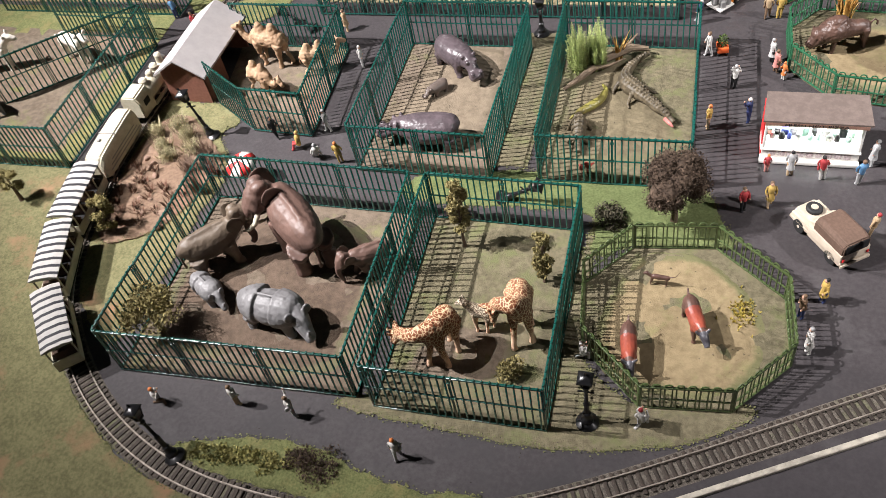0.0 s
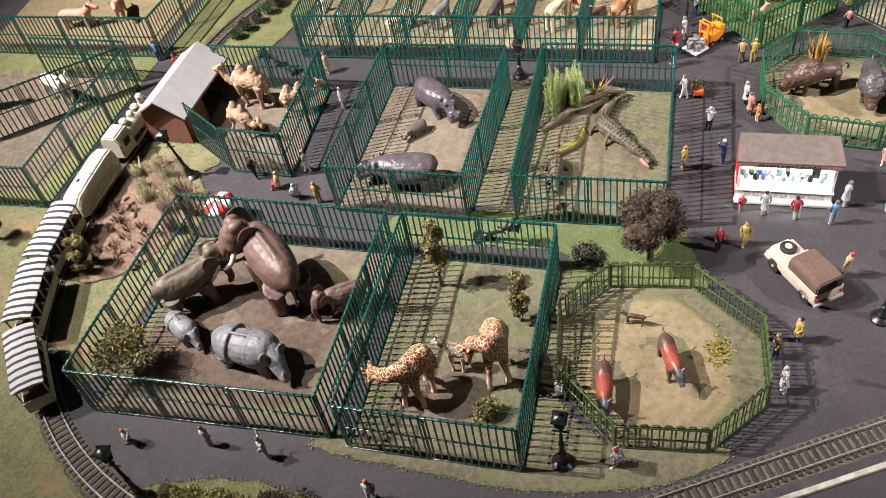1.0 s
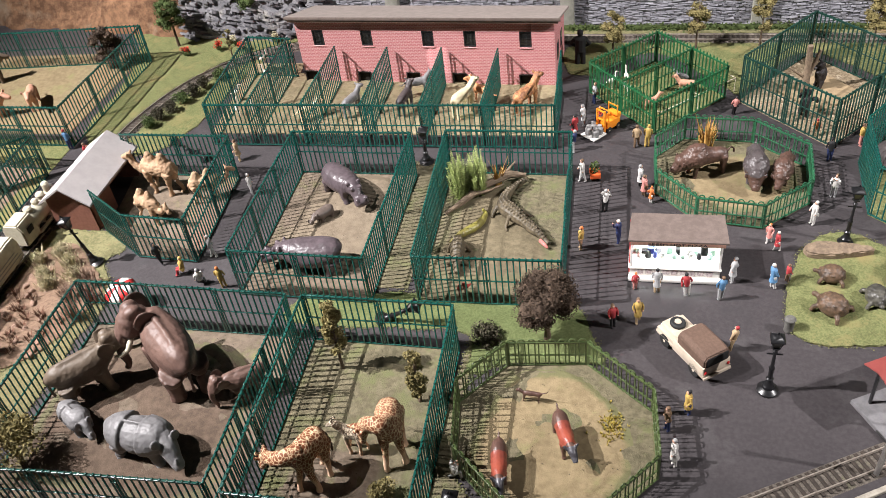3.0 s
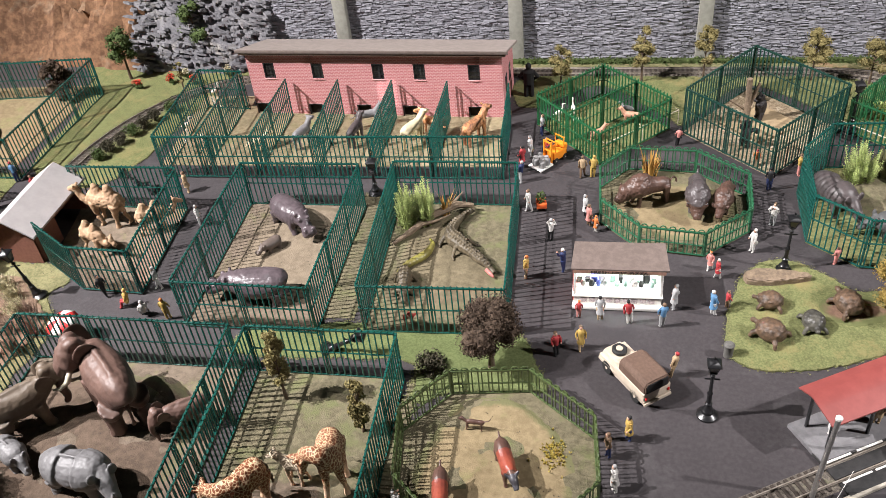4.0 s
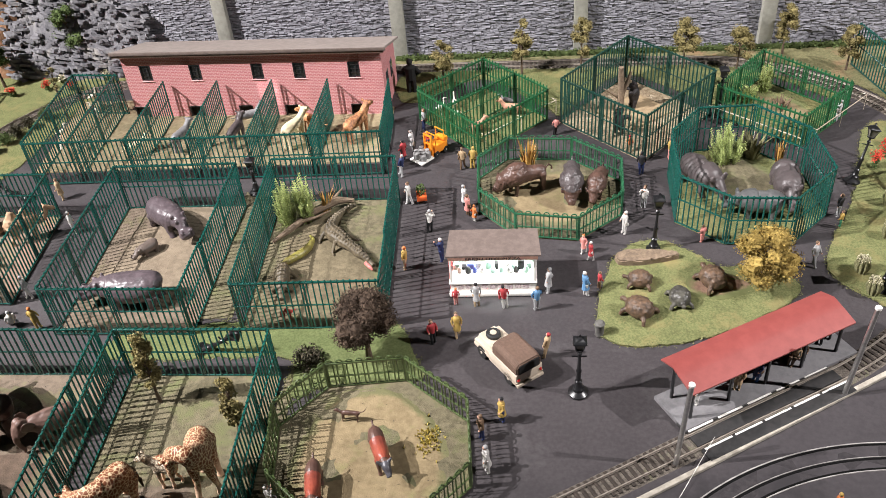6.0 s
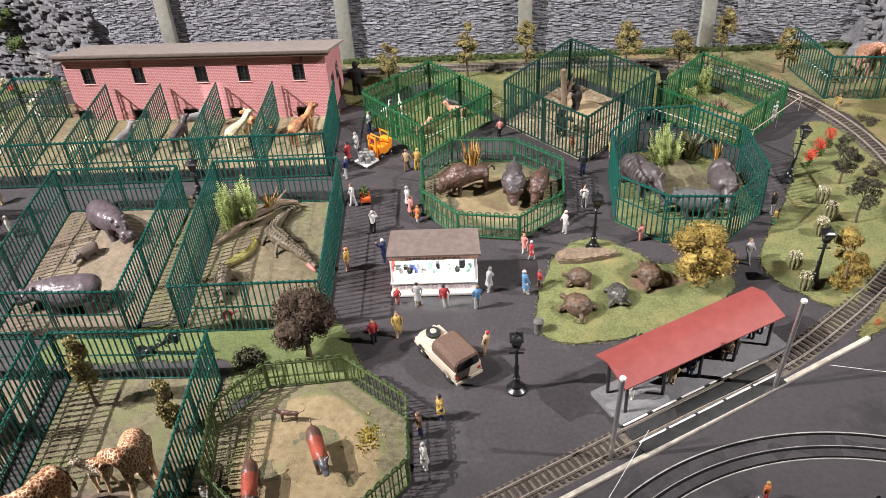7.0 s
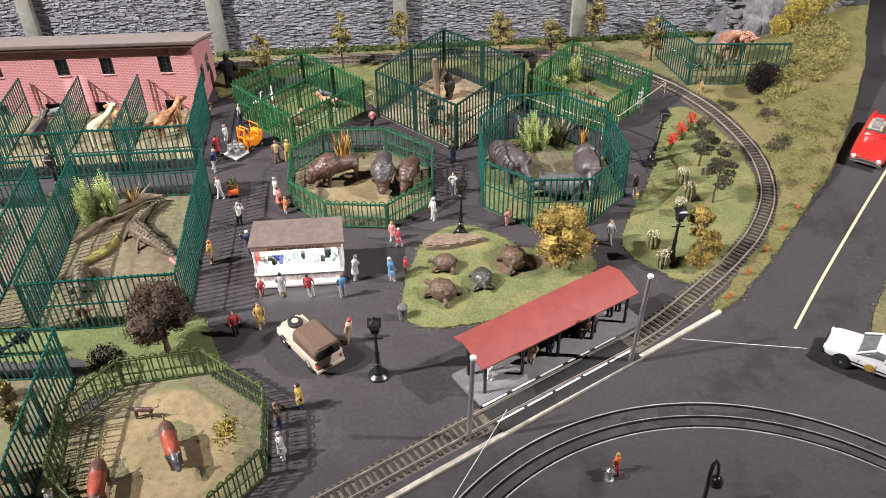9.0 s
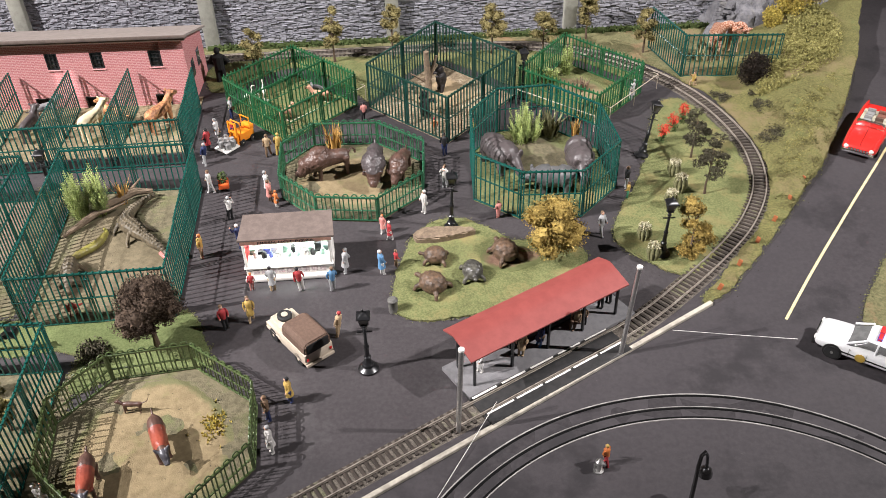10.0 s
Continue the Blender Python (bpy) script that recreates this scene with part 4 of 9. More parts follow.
railway = thing("railway_track", at(0, 0), "narrow-gauge model railway track with brown ties and nickel rails", "railway track", kind="structure")
bm = bmesh.new()
ribbon(bm, loop[::2], [(1.75, -0.1), (1.35, 0.16), (0, 0.2), (-1.35, 0.16), (-1.75, -0.1)])
part("ballast", bm, BALLAST, railway)
for s in (-0.86, 0.86):
    bm = bmesh.new()
    ribbon(bm, loop, [(s + 0.1, 0.3), (s + 0.045, 0.36), (s + 0.045, 0.46), (s + 0.065, 0.53), (s - 0.065, 0.53), (s - 0.045, 0.46), (s - 0.045, 0.36), (s - 0.1, 0.3)])
    part("rail", bm, RAIL, railway)
bm = bmesh.new()
box(bm, 0, 0, 0.14, 0.34, 2.75, 0.17, 0.02)
tie_mesh = to_mesh("tie", bm, TIE)
rest = bmesh.new()
near = 0
for p, d, s in along(loop):
    turn = math.degrees(math.atan2(d.y, d.x)) + random.uniform(-1.5, 1.5)
    station_stretch = 42.5 < p.x < 60 and p.y < 26 and p.y > 12
    if station_stretch:
        continue
    if (p.x > 5 and p.y < 72) and near < 180 or (p.x < -50 and p.y < 30 and near < 260):
        part("tie", tie_mesh, None, railway, m=at(p.x, p.y, 0, turn))
        near += 1
    else:
        box(rest, 0, 0, 0.14, 0.34, 2.75, 0.17, 0, 0, Matrix.Translation(p) @ Matrix.Rotation(radians(turn), 4, "Z"))
tagged(part("ties", rest, TIE, railway), "brown ties of the far railway", kind="stuff")

# level stretch in front of the platform
paving = thing("track_paving", at(51, 19.6, 0, 29.6), "dark paved track bed with white dashed edge lines", "paving", kind="structure")
bm = bmesh.new()
for y, w in ((-1.9, 1.5), (0, 1.35), (2.0, 1.5)):
    box(bm, 0, y, 0.1, 18.4, w, 0.34, 0.04)
part("slab", bm, mat("black_paving", (0.035, 0.033, 0.033), (0.02, 0.02, 0.02), 160, 0.45, spec=0.5), paving)
for k in range(5):
    bm = bmesh.new()
    box(bm, -7.4 + k * 3.7, 1.25, 0.4, 3.0, 0.22, 0.06)
    part("dash", bm, WHITE, paving)
    bm = bmesh.new()
    box(bm, -7.2 + k * 3.7, -1.25, 0.4, 3.3, 0.2, 0.06)
    part("dash", bm, WHITE, paving)

kerb_line = spline([(-6, -16.2, 0), (4, -10.6, 0), (29.4, 3.9, 0), (48.1, 14.9, 0), (71, 28.5, 0)], 1.0)
bm = bmesh.new()
ribbon(bm, kerb_line, [(0.27, -0.1), (0.26, 0.34), (0.21, 0.4), (-0.21, 0.4), (-0.27, 0.34), (-0.29, -0.1)], False)
solo("kerb", bm, KERB, Matrix(), "worn cream-painted kerb along the street", "kerb", kind="structure")

tram = thing("tram_track", at(61.9, -15.3), "curved three-rail tram track set flush in the street", "tram track", kind="structure")
arc = [Vector((math.cos(a), math.sin(a), 0)) for a in np.linspace(radians(-40), radians(220), 200)]
bm = bmesh.new()
ribbon(bm, [a * 29.15 for a in arc], [(1.57, -0.02), (1.55, 0.06), (-1.55, 0.06), (-1.57, -0.02)], False)
part("track_bed", bm, mat("dark_track_tar", (0.045, 0.04, 0.042), (0.028, 0.025, 0.027), 160, 0.7, bump=0.3, bscale=900, spec=0.25), tram, "darker worn tar between the rails")
for r, w in ((30.75, 0.075), (29.1, 0.045), (27.55, 0.065)):
    bm = bmesh.new()
    ribbon(bm, [a * r for a in arc], [(w, 0.02), (w * 0.8, 0.15), (-w * 0.8, 0.15), (-w, 0.02)], False)
    part("rail", bm, mat("worn_tram_rail", (0.42, 0.4, 0.38), (0.24, 0.225, 0.215), 60, 0.45, 0.1), tram)
    bm = bmesh.new()
    ribbon(bm, [a * (r + (0.19 if r < 28 else -0.19)) for a in arc], [(0.13, 0.02), (0.12, 0.1), (-0.12, 0.1), (-0.13, 0.02)], False)
    part("groove", bm, mat("groove_black", (0.006, 0.006, 0.006), None, 200, 0.9, spec=0.1), tram)
bm = bmesh.new()
line = spline([(78.4, 25.2, 0), (85, 33.6, 0), (95, 45.8, 0), (105.4, 58.3, 0), (118, 74, 0), (130, 96, 0)], 1.0)
ribbon(bm, line, [(0.17, 0.0), (0.15, 0.12), (-0.15, 0.12), (-0.17, 0.0)], False)
solo("road_line", bm, mat("pale_yellow_line", (0.75, 0.66, 0.36), None, 200, 0.7), Matrix(), "pale yellow centre line on the street", "road marking", kind="structure")
for p in spline([(73, 30.2, 0), (82.6, 40.9, 0), (94.4, 55.3, 0), (108.4, 78.4, 0), (119, 100, 0)], 5.4):
    bm = bmesh.new()
    box(bm, 0, 0, 0, 0.16, 0.5, 1.1, 0.03)
    solo("marker_post", bm, mat("rusty_orange", (0.4, 0.13, 0.05), None, 200, 0.8), at(p.x - 0.5, p.y + 0.4, 0.1, 40 + random.uniform(-15, 15), random.uniform(-14, 14)), "small rusty orange marker board at the street's edge", "marker post", "street markers")

# ---- hut in the camel pen ----
hut = thing("hut", at(-58.1, 41.3), "small red-brown gabled hut with a pale grey roof", "hut")
vs = [(-3.4, 0), (3, 0), (3, 5.2), (-0.1, 7.4), (-3.4, 5.2)]
for y in (0, 0.35), (12.6, 12.95):
    bm = bmesh.new()
    lo, hi = ([bm.verts.new((x, yy, z)) for x, z in vs] for yy in y)
    bm.faces.new(list(reversed(hi)))
    bm.faces.new(lo)
    for i in range(5):
        bm.faces.new((lo[i], hi[i], hi[(i + 1) % 5], lo[(i + 1) % 5]))
    bmesh.ops.recalc_face_normals(bm, faces=bm.faces)
    part("gable_wall", bm, HUTWALL, hut)
bm = bmesh.new()
box(bm, -3.25, 6.5, 0, 0.3, 12.4, 5.2)
box(bm, 2.85, 2.8, 0, 0.3, 5.4, 5.2)
box(bm, 2.85, 9, 3.8, 0.3, 7.2, 1.4)
part("side_wall", bm, HUTWALL, hut)
bm = bmesh.new()
for s in (-1, 1):
    pts = [(-0.1, 7.4), (s * 4.0 - 0.1, 4.75)]
    (xa, za), (xb, zb) = pts
    q = [bm.verts.new((x, y, z + t)) for t in (0.08, 0.38) for y in (-0.8, 13.6) for x, z in ((xa, za), (xb, zb))]
    for f in ((0, 1, 3, 2), (4, 6, 7, 5), (0, 4, 5, 1), (2, 3, 7, 6), (1, 5, 7, 3), (0, 2, 6, 4)):
        bm.faces.new([q[i] for i in f])
bmesh.ops.recalc_face_normals(bm, faces=bm.faces)
part("roof", bm, HUTROOF, hut)

# ---- food stand ----
stand = thing("food_stand", at(17.6, 37.2, 0.03, 0.8), "white food stand with a brown roof and a lit counter", "food stand")
bm = bmesh.new()
box(bm, 5.2, 2.1, 0.15, 10.4, 4.3, 0.25, 0.05)
part("floor", bm, WHITE, stand)
bm = bmesh.new()
box(bm, 5.2, 4.1, 0.3, 10.2, 0.2, 5.6)
part("back_wall", bm, mat("pale_mint_paint", (0.62, 0.74, 0.68), (0.55, 0.66, 0.6), 100, 0.5), stand)
bm = bmesh.new()
box(bm, 0.1, 2.5, 0.3, 0.2, 3.4, 5.5)
part("side_wall", bm, RED, stand, "red side panel")
bm = bmesh.new()
box(bm, 10.3, 2.4, 0.3, 0.2, 3.4, 5.5, 0.04)
part("side_wall", bm, WHITE, stand)
bm = bmesh.new()
box(bm, 5.2, 0.25, 0.4, 10.1, 0.2, 1.3)
box(bm, 5.2, -0.1, 0.1, 10.5, 0.7, 0.5, 0.05)
part("front_panel", bm, WHITE, stand)
bm = bmesh.new()
box(bm, 5.2, 1.6, 1.72, 10.5, 3.2, 0.16, 0.04)
part("counter", bm, WHITE, stand)
bm = bmesh.new()
box(bm, 5.2, 3.35, 0.4, 9.8, 1.3, 1.5)
part("back_bench", bm, mat("pale_mint_paint", (0.62, 0.74, 0.68)), stand)
bm = bmesh.new()
box(bm, 5.2, 3.85, 4.1, 9.4, 0.5, 0.12)
part("shelf", bm, WHITE, stand)
for k in range(9):
    bm = bmesh.new()
    box(bm, 1.3 + k * 0.98, 0.12, 0.85 + 0.08 * (k % 2), 0.74, 0.08, 0.62)
    part("menu_card", bm, mat("grey_menu_card", (0.6, 0.52, 0.52), (0.25, 0.2, 0.2), 420, 0.6), stand)
KITCHEN = [STEEL, BLACKM, mat("pale_green_tiles", (0.3, 0.45, 0.38), None, 200, 0.5), mat("deep_blue_paint", (0.06, 0.08, 0.3), None, 100, 0.5)]
for x, w, h, i in ((0.8, 0.7, 0.9, 2), (1.7, 0.6, 0.5, 1), (2.5, 0.8, 0.9, 3), (3.4, 0.8, 1.1, 0), (4.7, 0.7, 1.2, 2), (5.6, 0.5, 0.9, 1), (6.8, 0.9, 1.0, 0), (7.7, 0.6, 0.7, 2), (8.6, 0.8, 1.3, 1), (9.5, 0.6, 0.9, 2)):
    bm = bmesh.new()
    box(bm, x, 2.75, 1.9, w, 0.6, h, 0.05)
    part("appliance", bm, KITCHEN[i], stand)
for x, r, i in ((1.2, 0.3, 0), (2.2, 0.36, 1), (3.0, 0.26, 3), (3.9, 0.4, 0), (5.2, 0.36, 2), (6.2, 0.3, 2), (7.2, 0.42, 0), (8.0, 0.3, 1), (9.2, 0.34, 2)):
    bm = bmesh.new()
    lathe(bm, [(r, 1.88), (r, 2.35), (r * 0.8, 2.45), (r * 0.5, 2.7), (r * 0.1, 2.75)], 10, 0, (x, 2.05))
    part("pot", bm, KITCHEN[i], stand)
for x, r in ((0.8, 0.2), (1.6, 0.16), (2.9, 0.22), (4.2, 0.18), (5.0, 0.2), (6.4, 0.18), (7.5, 0.22), (8.8, 0.18)):
    bm = bmesh.new()
    lathe(bm, [(r, 4.22), (r * 1.1, 4.6), (r * 0.5, 4.8), (r * 0.3, 5.0)], 8, 0, (x, 3.8))
    part("jar", bm, KITCHEN[2] if r < 0.2 else STEEL, stand)
for x in (0.25, 10.2):
    bm = bmesh.new()
    box(bm, x, 0.3, 0.3, 0.28, 0.28, 5.5, 0.04)
    part("post", bm, WHITE, stand)
bm = bmesh.new()
prism(bm, [(-0.2, -0.2), (10.9, -0.2), (10.6, 4.5), (0.1, 4.5)], 5.95, 6.2)
for v in bm.verts:
    v.co.z += 0.06 * (v.co.y + 0.75)
part("roof", bm, BROWNROOF, stand)
bm = bmesh.new()
box(bm, 5.3, -0.16, 5.55, 10.5, 0.1, 0.46)
sign = part("sign_board", bm, mat("sign_brown", (0.36, 0.2, 0.15), None, 200, 0.7), stand)
txt = bpy.data.curves.new("sign_text", "FONT")
txt.body, txt.size, txt.extrude, txt.align_x = "FRESH HOT PIZZA", 0.005, 0.00015, "CENTER"
txt.materials.append(BLACKM)
tmp = bpy.data.objects.new("tmp_text", txt)
scene.collection.objects.link(tmp)
lettering = bpy.data.meshes.new_from_object(tmp.evaluated_get(bpy.context.evaluated_depsgraph_get()))
bpy.data.objects.remove(tmp)
lettering.transform(Matrix.Diagonal((1.6, 1, 1, 1)))
part("lettering", lettering, None, sign, "dark letters FRESH HOT PIZZA", at(5.3, -0.23, 5.61, 0, 90))
# unseen area light added under the roof to brighten the stand's interior
lamp = bpy.data.lights.new("stand_fill", "AREA")
lamp.shape, lamp.size, lamp.size_y, lamp.energy, lamp.color = "RECTANGLE", 0.09, 0.02, 0.17, (0.95, 1, 0.97)
new("stand_fill", lamp).location = (22.8 * CM, 39.9 * CM, 5.8 * CM)
lamp.spread = radians(95)

# ---- station shelter ----
station = thing("station_shelter", at(50.2, 24.0, 0.02, 29.2), "station platform under a long red roof on black posts", "station")
bm = bmesh.new()
box(bm, 0.6, -0.3, 0, 22.4, 5.2, 0.55, 0.06)
part("platform", bm, mat("platform_grey", (0.17, 0.165, 0.17), (0.13, 0.126, 0.13), 130, 0.7, bump=0.2), station)
bm = bmesh.new()
prof = [(-2.75, 5.4), (-1.9, 5.68), (-0.9, 5.98), (0.5, 6.38), (1.4, 6.1), (2.3, 5.8)]
a = [bm.verts.new((-10.3, y, z)) for y, z in prof]
b = [bm.verts.new((10.3, y, z)) for y, z in prof]
c = [bm.verts.new((-10.3, y, z - 0.16)) for y, z in prof]
d = [bm.verts.new((10.3, y, z - 0.16)) for y, z in prof]
for i in range(5):
    bm.faces.new((a[i], b[i], b[i + 1], a[i + 1]))
    bm.faces.new((c[i + 1], d[i + 1], d[i], c[i]))
    bm.faces.new((a[i + 1], c[i + 1], c[i], a[i]))
    bm.faces.new((b[i], d[i], d[i + 1], b[i + 1]))
bm.faces.new((a[0], c[0], d[0], b[0]))
bm.faces.new((a[5], b[5], d[5], c[5]))
part("roof", bm, REDROOF, station)
for k in range(5):
    for y in (-1.75, 1.3):
        bm = bmesh.new()
        box(bm, -9.2 + k * 4.75, y, 0.5, 0.27, 0.27, 4.95 if y < 0 else 5.4, 0.03)
        part("post", bm, BLACK, station)
for y in (-1.75, 1.3):
    bm = bmesh.new()
    box(bm, 0.3, y, 5.24 if y < 0 else 5.6, 19.8, 0.2, 0.25)
    part("beam", bm, BLACK, station)
bm = bmesh.new()
box(bm, 1, 0.6, 0.55, 9, 0.7, 0.9, 0.05)
box(bm, 1, 1.0, 1.2, 9, 0.14, 1.0, 0.04)
solo("platform_bench", bm, BLACKM, at(50.4, 24.2, 0.02, 29.2), "long dark bench on the station platform", "bench")

# ---- lamps and poles ----
LAMP_GLASS = mat("lantern_glass", (0.16, 0.15, 0.13), (0.12, 0.11, 0.1), 60, 0.12, spec=0.6)


def street_lamp(x, y, lean=0, lean_dir=0, h=8.3, lie=False):
    m = at(x, y, 0.05) @ Matrix.Rotation(radians(lean_dir), 4, "Z") @ Matrix.Rotation(radians(lean), 4, "Y") @ Matrix.Rotation(radians(-lean_dir), 4, "Z")
    t = thing("street_lamp", m, "black cast street lamp with a four-sided lantern" if lean < 5 else "leaning black cast street lamp with a four-sided lantern", "street lamp", "street lamps")
    bm = bmesh.new()
    lathe(bm, [(1.1, 0), (1.1, 0.22), (0.85, 0.42), (0.62, 0.55), (0.6, 0.9), (0.42, 1.1), (0.34, 1.7), (0.4, 1.85), (0.26, 2.0)], 12)
    part("base", bm, BLACK, t)
    bm = bmesh.new()
    lathe(bm, [(0.26, 1.9), (0.24, 3.2), (0.3, 3.3), (0.3, 3.45), (0.19, 3.6), (0.16, h - 2.6), (0.26, h - 2.5), (0.26, h - 2.35), (0.14, h - 2.2), (0.2, h - 1.75)], 10)
    box(bm, 0, 0, h - 2.9, 1.5, 0.12, 0.12)
    part("post", bm, BLACK, t)
    bm = bmesh.new()
    for k in range(4):
        a = math.pi / 4 + k * math.pi / 2
        tube(bm, [(0.42 * math.cos(a), 0.42 * math.sin(a), h - 1.75), (0.78 * math.cos(a), 0.78 * math.sin(a), h - 0.65)], 0.06, 5)
    lathe(bm, [(0.5, h - 1.85), (0.5, h - 1.7)], 8)
    lan = part("lantern_frame", bm, BLACK, t)
    bm = bmesh.new()
    lathe(bm, [(0.36, h - 1.72), (0.7, h - 0.68)], 4)
    part("lantern_glass", bm, LAMP_GLASS, lan, "smoky lantern glass", Matrix.Rotation(radians(45), 4, "Z"))
    bm = bmesh.new()
    lathe(bm, [(1.0, h - 0.68), (0.98, h - 0.58), (0.45, h - 0.22), (0.3, h - 0.18), (0.12, h - 0.02), (0.16, h + 0.08), (0.04, h + 0.25)], 4)
    part("lantern_cap", bm, BLACK, lan, m=Matrix.Rotation(radians(45), 4, "Z"))
    return t


for x, y, l, d in ((3.7, 0.4, 0, 0), (32.1, 21.7, 0, 0), (42.6, 45.4, 3, 60), (67.7, 37.7, 2, 30), (70.6, 59.6, 16, 40), (-52, 34.6, 12, 190), (-35.0, -10.4, 14, 160), (56.2, 78.2, 0, 0)):
    street_lamp(x, y, l, d)
street_lamp(-11.8, 59.6, 0, 0, 6.2)
street_lamp(-10.5, 27.8, 55, -6, 6.4)
street_lamp(-46.2, 58.9, 62, 172, 6.4)
for x, y, h, l in ((40.9, 12.5, 11.4, 2), (59, 21.5, 12.2, 3)):
    bm = bmesh.new()
    tube(bm, [(0, 0, 0), (0, 0, h - 0.1), (0, 0, h)], [0.26, 0.24, 0.22], 14)
    t = solo("steel_pole", bm, STEEL, at(x, y, 0.05, 0, 0, l), "plain brushed steel pole beside the track", "pole", "steel poles")
    bm = bmesh.new()
    lathe(bm, [(0.31, 0), (0.31, 0.24), (0.22, 0.3)], 14)
    part("cap", bm, WHITE, t, "pale pole cap", at(0, 0, h - 0.2))
bm = bmesh.new()
lathe(bm, [(0.5, 0), (0.54, 0.1), (0.5, 0.3), (0.56, 1.6), (0.62, 1.7), (0.6, 1.8)], 14)
bin_ob = solo("litter_bin", bm, mat("dull_bin_grey", (0.13, 0.125, 0.115), (0.08, 0.077, 0.07), 160, 0.6), at(34.9, 30.4, 0.03), "grey ribbed litter bin on the path", "litter bin")
bm = bmesh.new()
lathe(bm, [(0.58, 1.8), (0.4, 2.0), (0.12, 2.06)], 14)
part("lid", bm, mat("dull_bin_grey", (0.13, 0.125, 0.115)), bin_ob)
bm = bmesh.new()
lathe(bm, [(0.5, 0), (0.5, 0.15), (0.3, 0.2), (0.3, 1.2), (0.42, 1.25), (0.4, 1.4), (0.2, 1.6), (0.08, 1.75)], 10)
tube(bm, [(-0.5, 0, 0.9), (0.5, 0, 0.9)], 0.16, 8)
solo("hydrant", bm, STEEL, at(53.6, 6.8, 0.05), "small grey metal hydrant on the street", "hydrant")
bm = bmesh.new()
tube(bm, [(60.4, 1.3, 0), (60.5, 1.6, 4.6), (60.7, 2.1, 6.2), (61.0, 2.6, 6.9), (61.4, 2.9, 6.95), (61.7, 2.95, 6.4), (61.85, 2.95, 5.4), (61.9, 2.95, 4.6)], [0.22, 0.19, 0.18, 0.17, 0.17, 0.16, 0.15, 0.15], 10)
lathe(bm, [(0.5, 0), (0.5, 0.14), (0.3, 0.3), (0.22, 0.6)], 12, c=(60.4, 1.3))
gl = solo("gooseneck_lamp", bm, mat("gloss_black_enamel", (0.012, 0.011, 0.011), None, 200, 0.18, spec=0.8), Matrix(), "black gooseneck street lamp with a round shade", "street lamp")
bm = bmesh.new()
lathe(bm, [(0.15, 4.75), (0.3, 4.66), (0.52, 4.42), (0.64, 4.05), (0.66, 3.8), (0.6, 3.76), (0.2, 3.95)], 18, c=(61.9, 2.95))
part("shade", bm, mat("gloss_black_enamel", (0.012, 0.011, 0.011), None, 200, 0.18, spec=0.8), gl)
for p, q, sag in (((45.0, 15.4, 0.75), (37.6, 3.6, 0.24), 0.1), ((65.1, 23.7, 1.0), (78.2, 21.6, 0.6), 0.05)):
    bm = bmesh.new()
    tube(bm, [p, ((p[0] + q[0]) / 2, (p[1] + q[1]) / 2, (p[2] + q[2]) / 2 - sag), q], 0.03, 4)
    solo("tension_wire", bm, WHITE, Matrix(), "thin pale wire stretched near the track", "wire")


# ---- trees and plants ----
def leaves(bm, centre, radii, count, size, idx=0, flat=0.0):
    """Many small leaf blades spread through a lumpy cloud."""
    if size > 0.22:
        count, size = int(count * 2.6), size * 0.56
    for _ in range(count):
        d = Vector((random.gauss(0, 1), random.gauss(0, 1), random.gauss(0, 1))).normalized()
        r = random.uniform(0.55, 1.08)
        p = Vector(centre) + Vector((d.x * radii[0], d.y * radii[1], d.z * radii[2])) * r
        a = Vector((random.gauss(0, 1), random.gauss(0, 1), random.gauss(flat, 1))).normalized()
        b = a.cross(Vector((random.gauss(0, 1), random.gauss(0, 1), random.gauss(0, 1)))).normalized()
        s = size * random.uniform(0.6, 1.3)
        n = a.cross(b) * s * 0.2
        q = [bm.verts.new(v) for v in (p - a * s, p + b * s * 0.5 + n, p + a * s, p - b * s * 0.5 + n)]
        bm.faces.new(q).material_index = idx


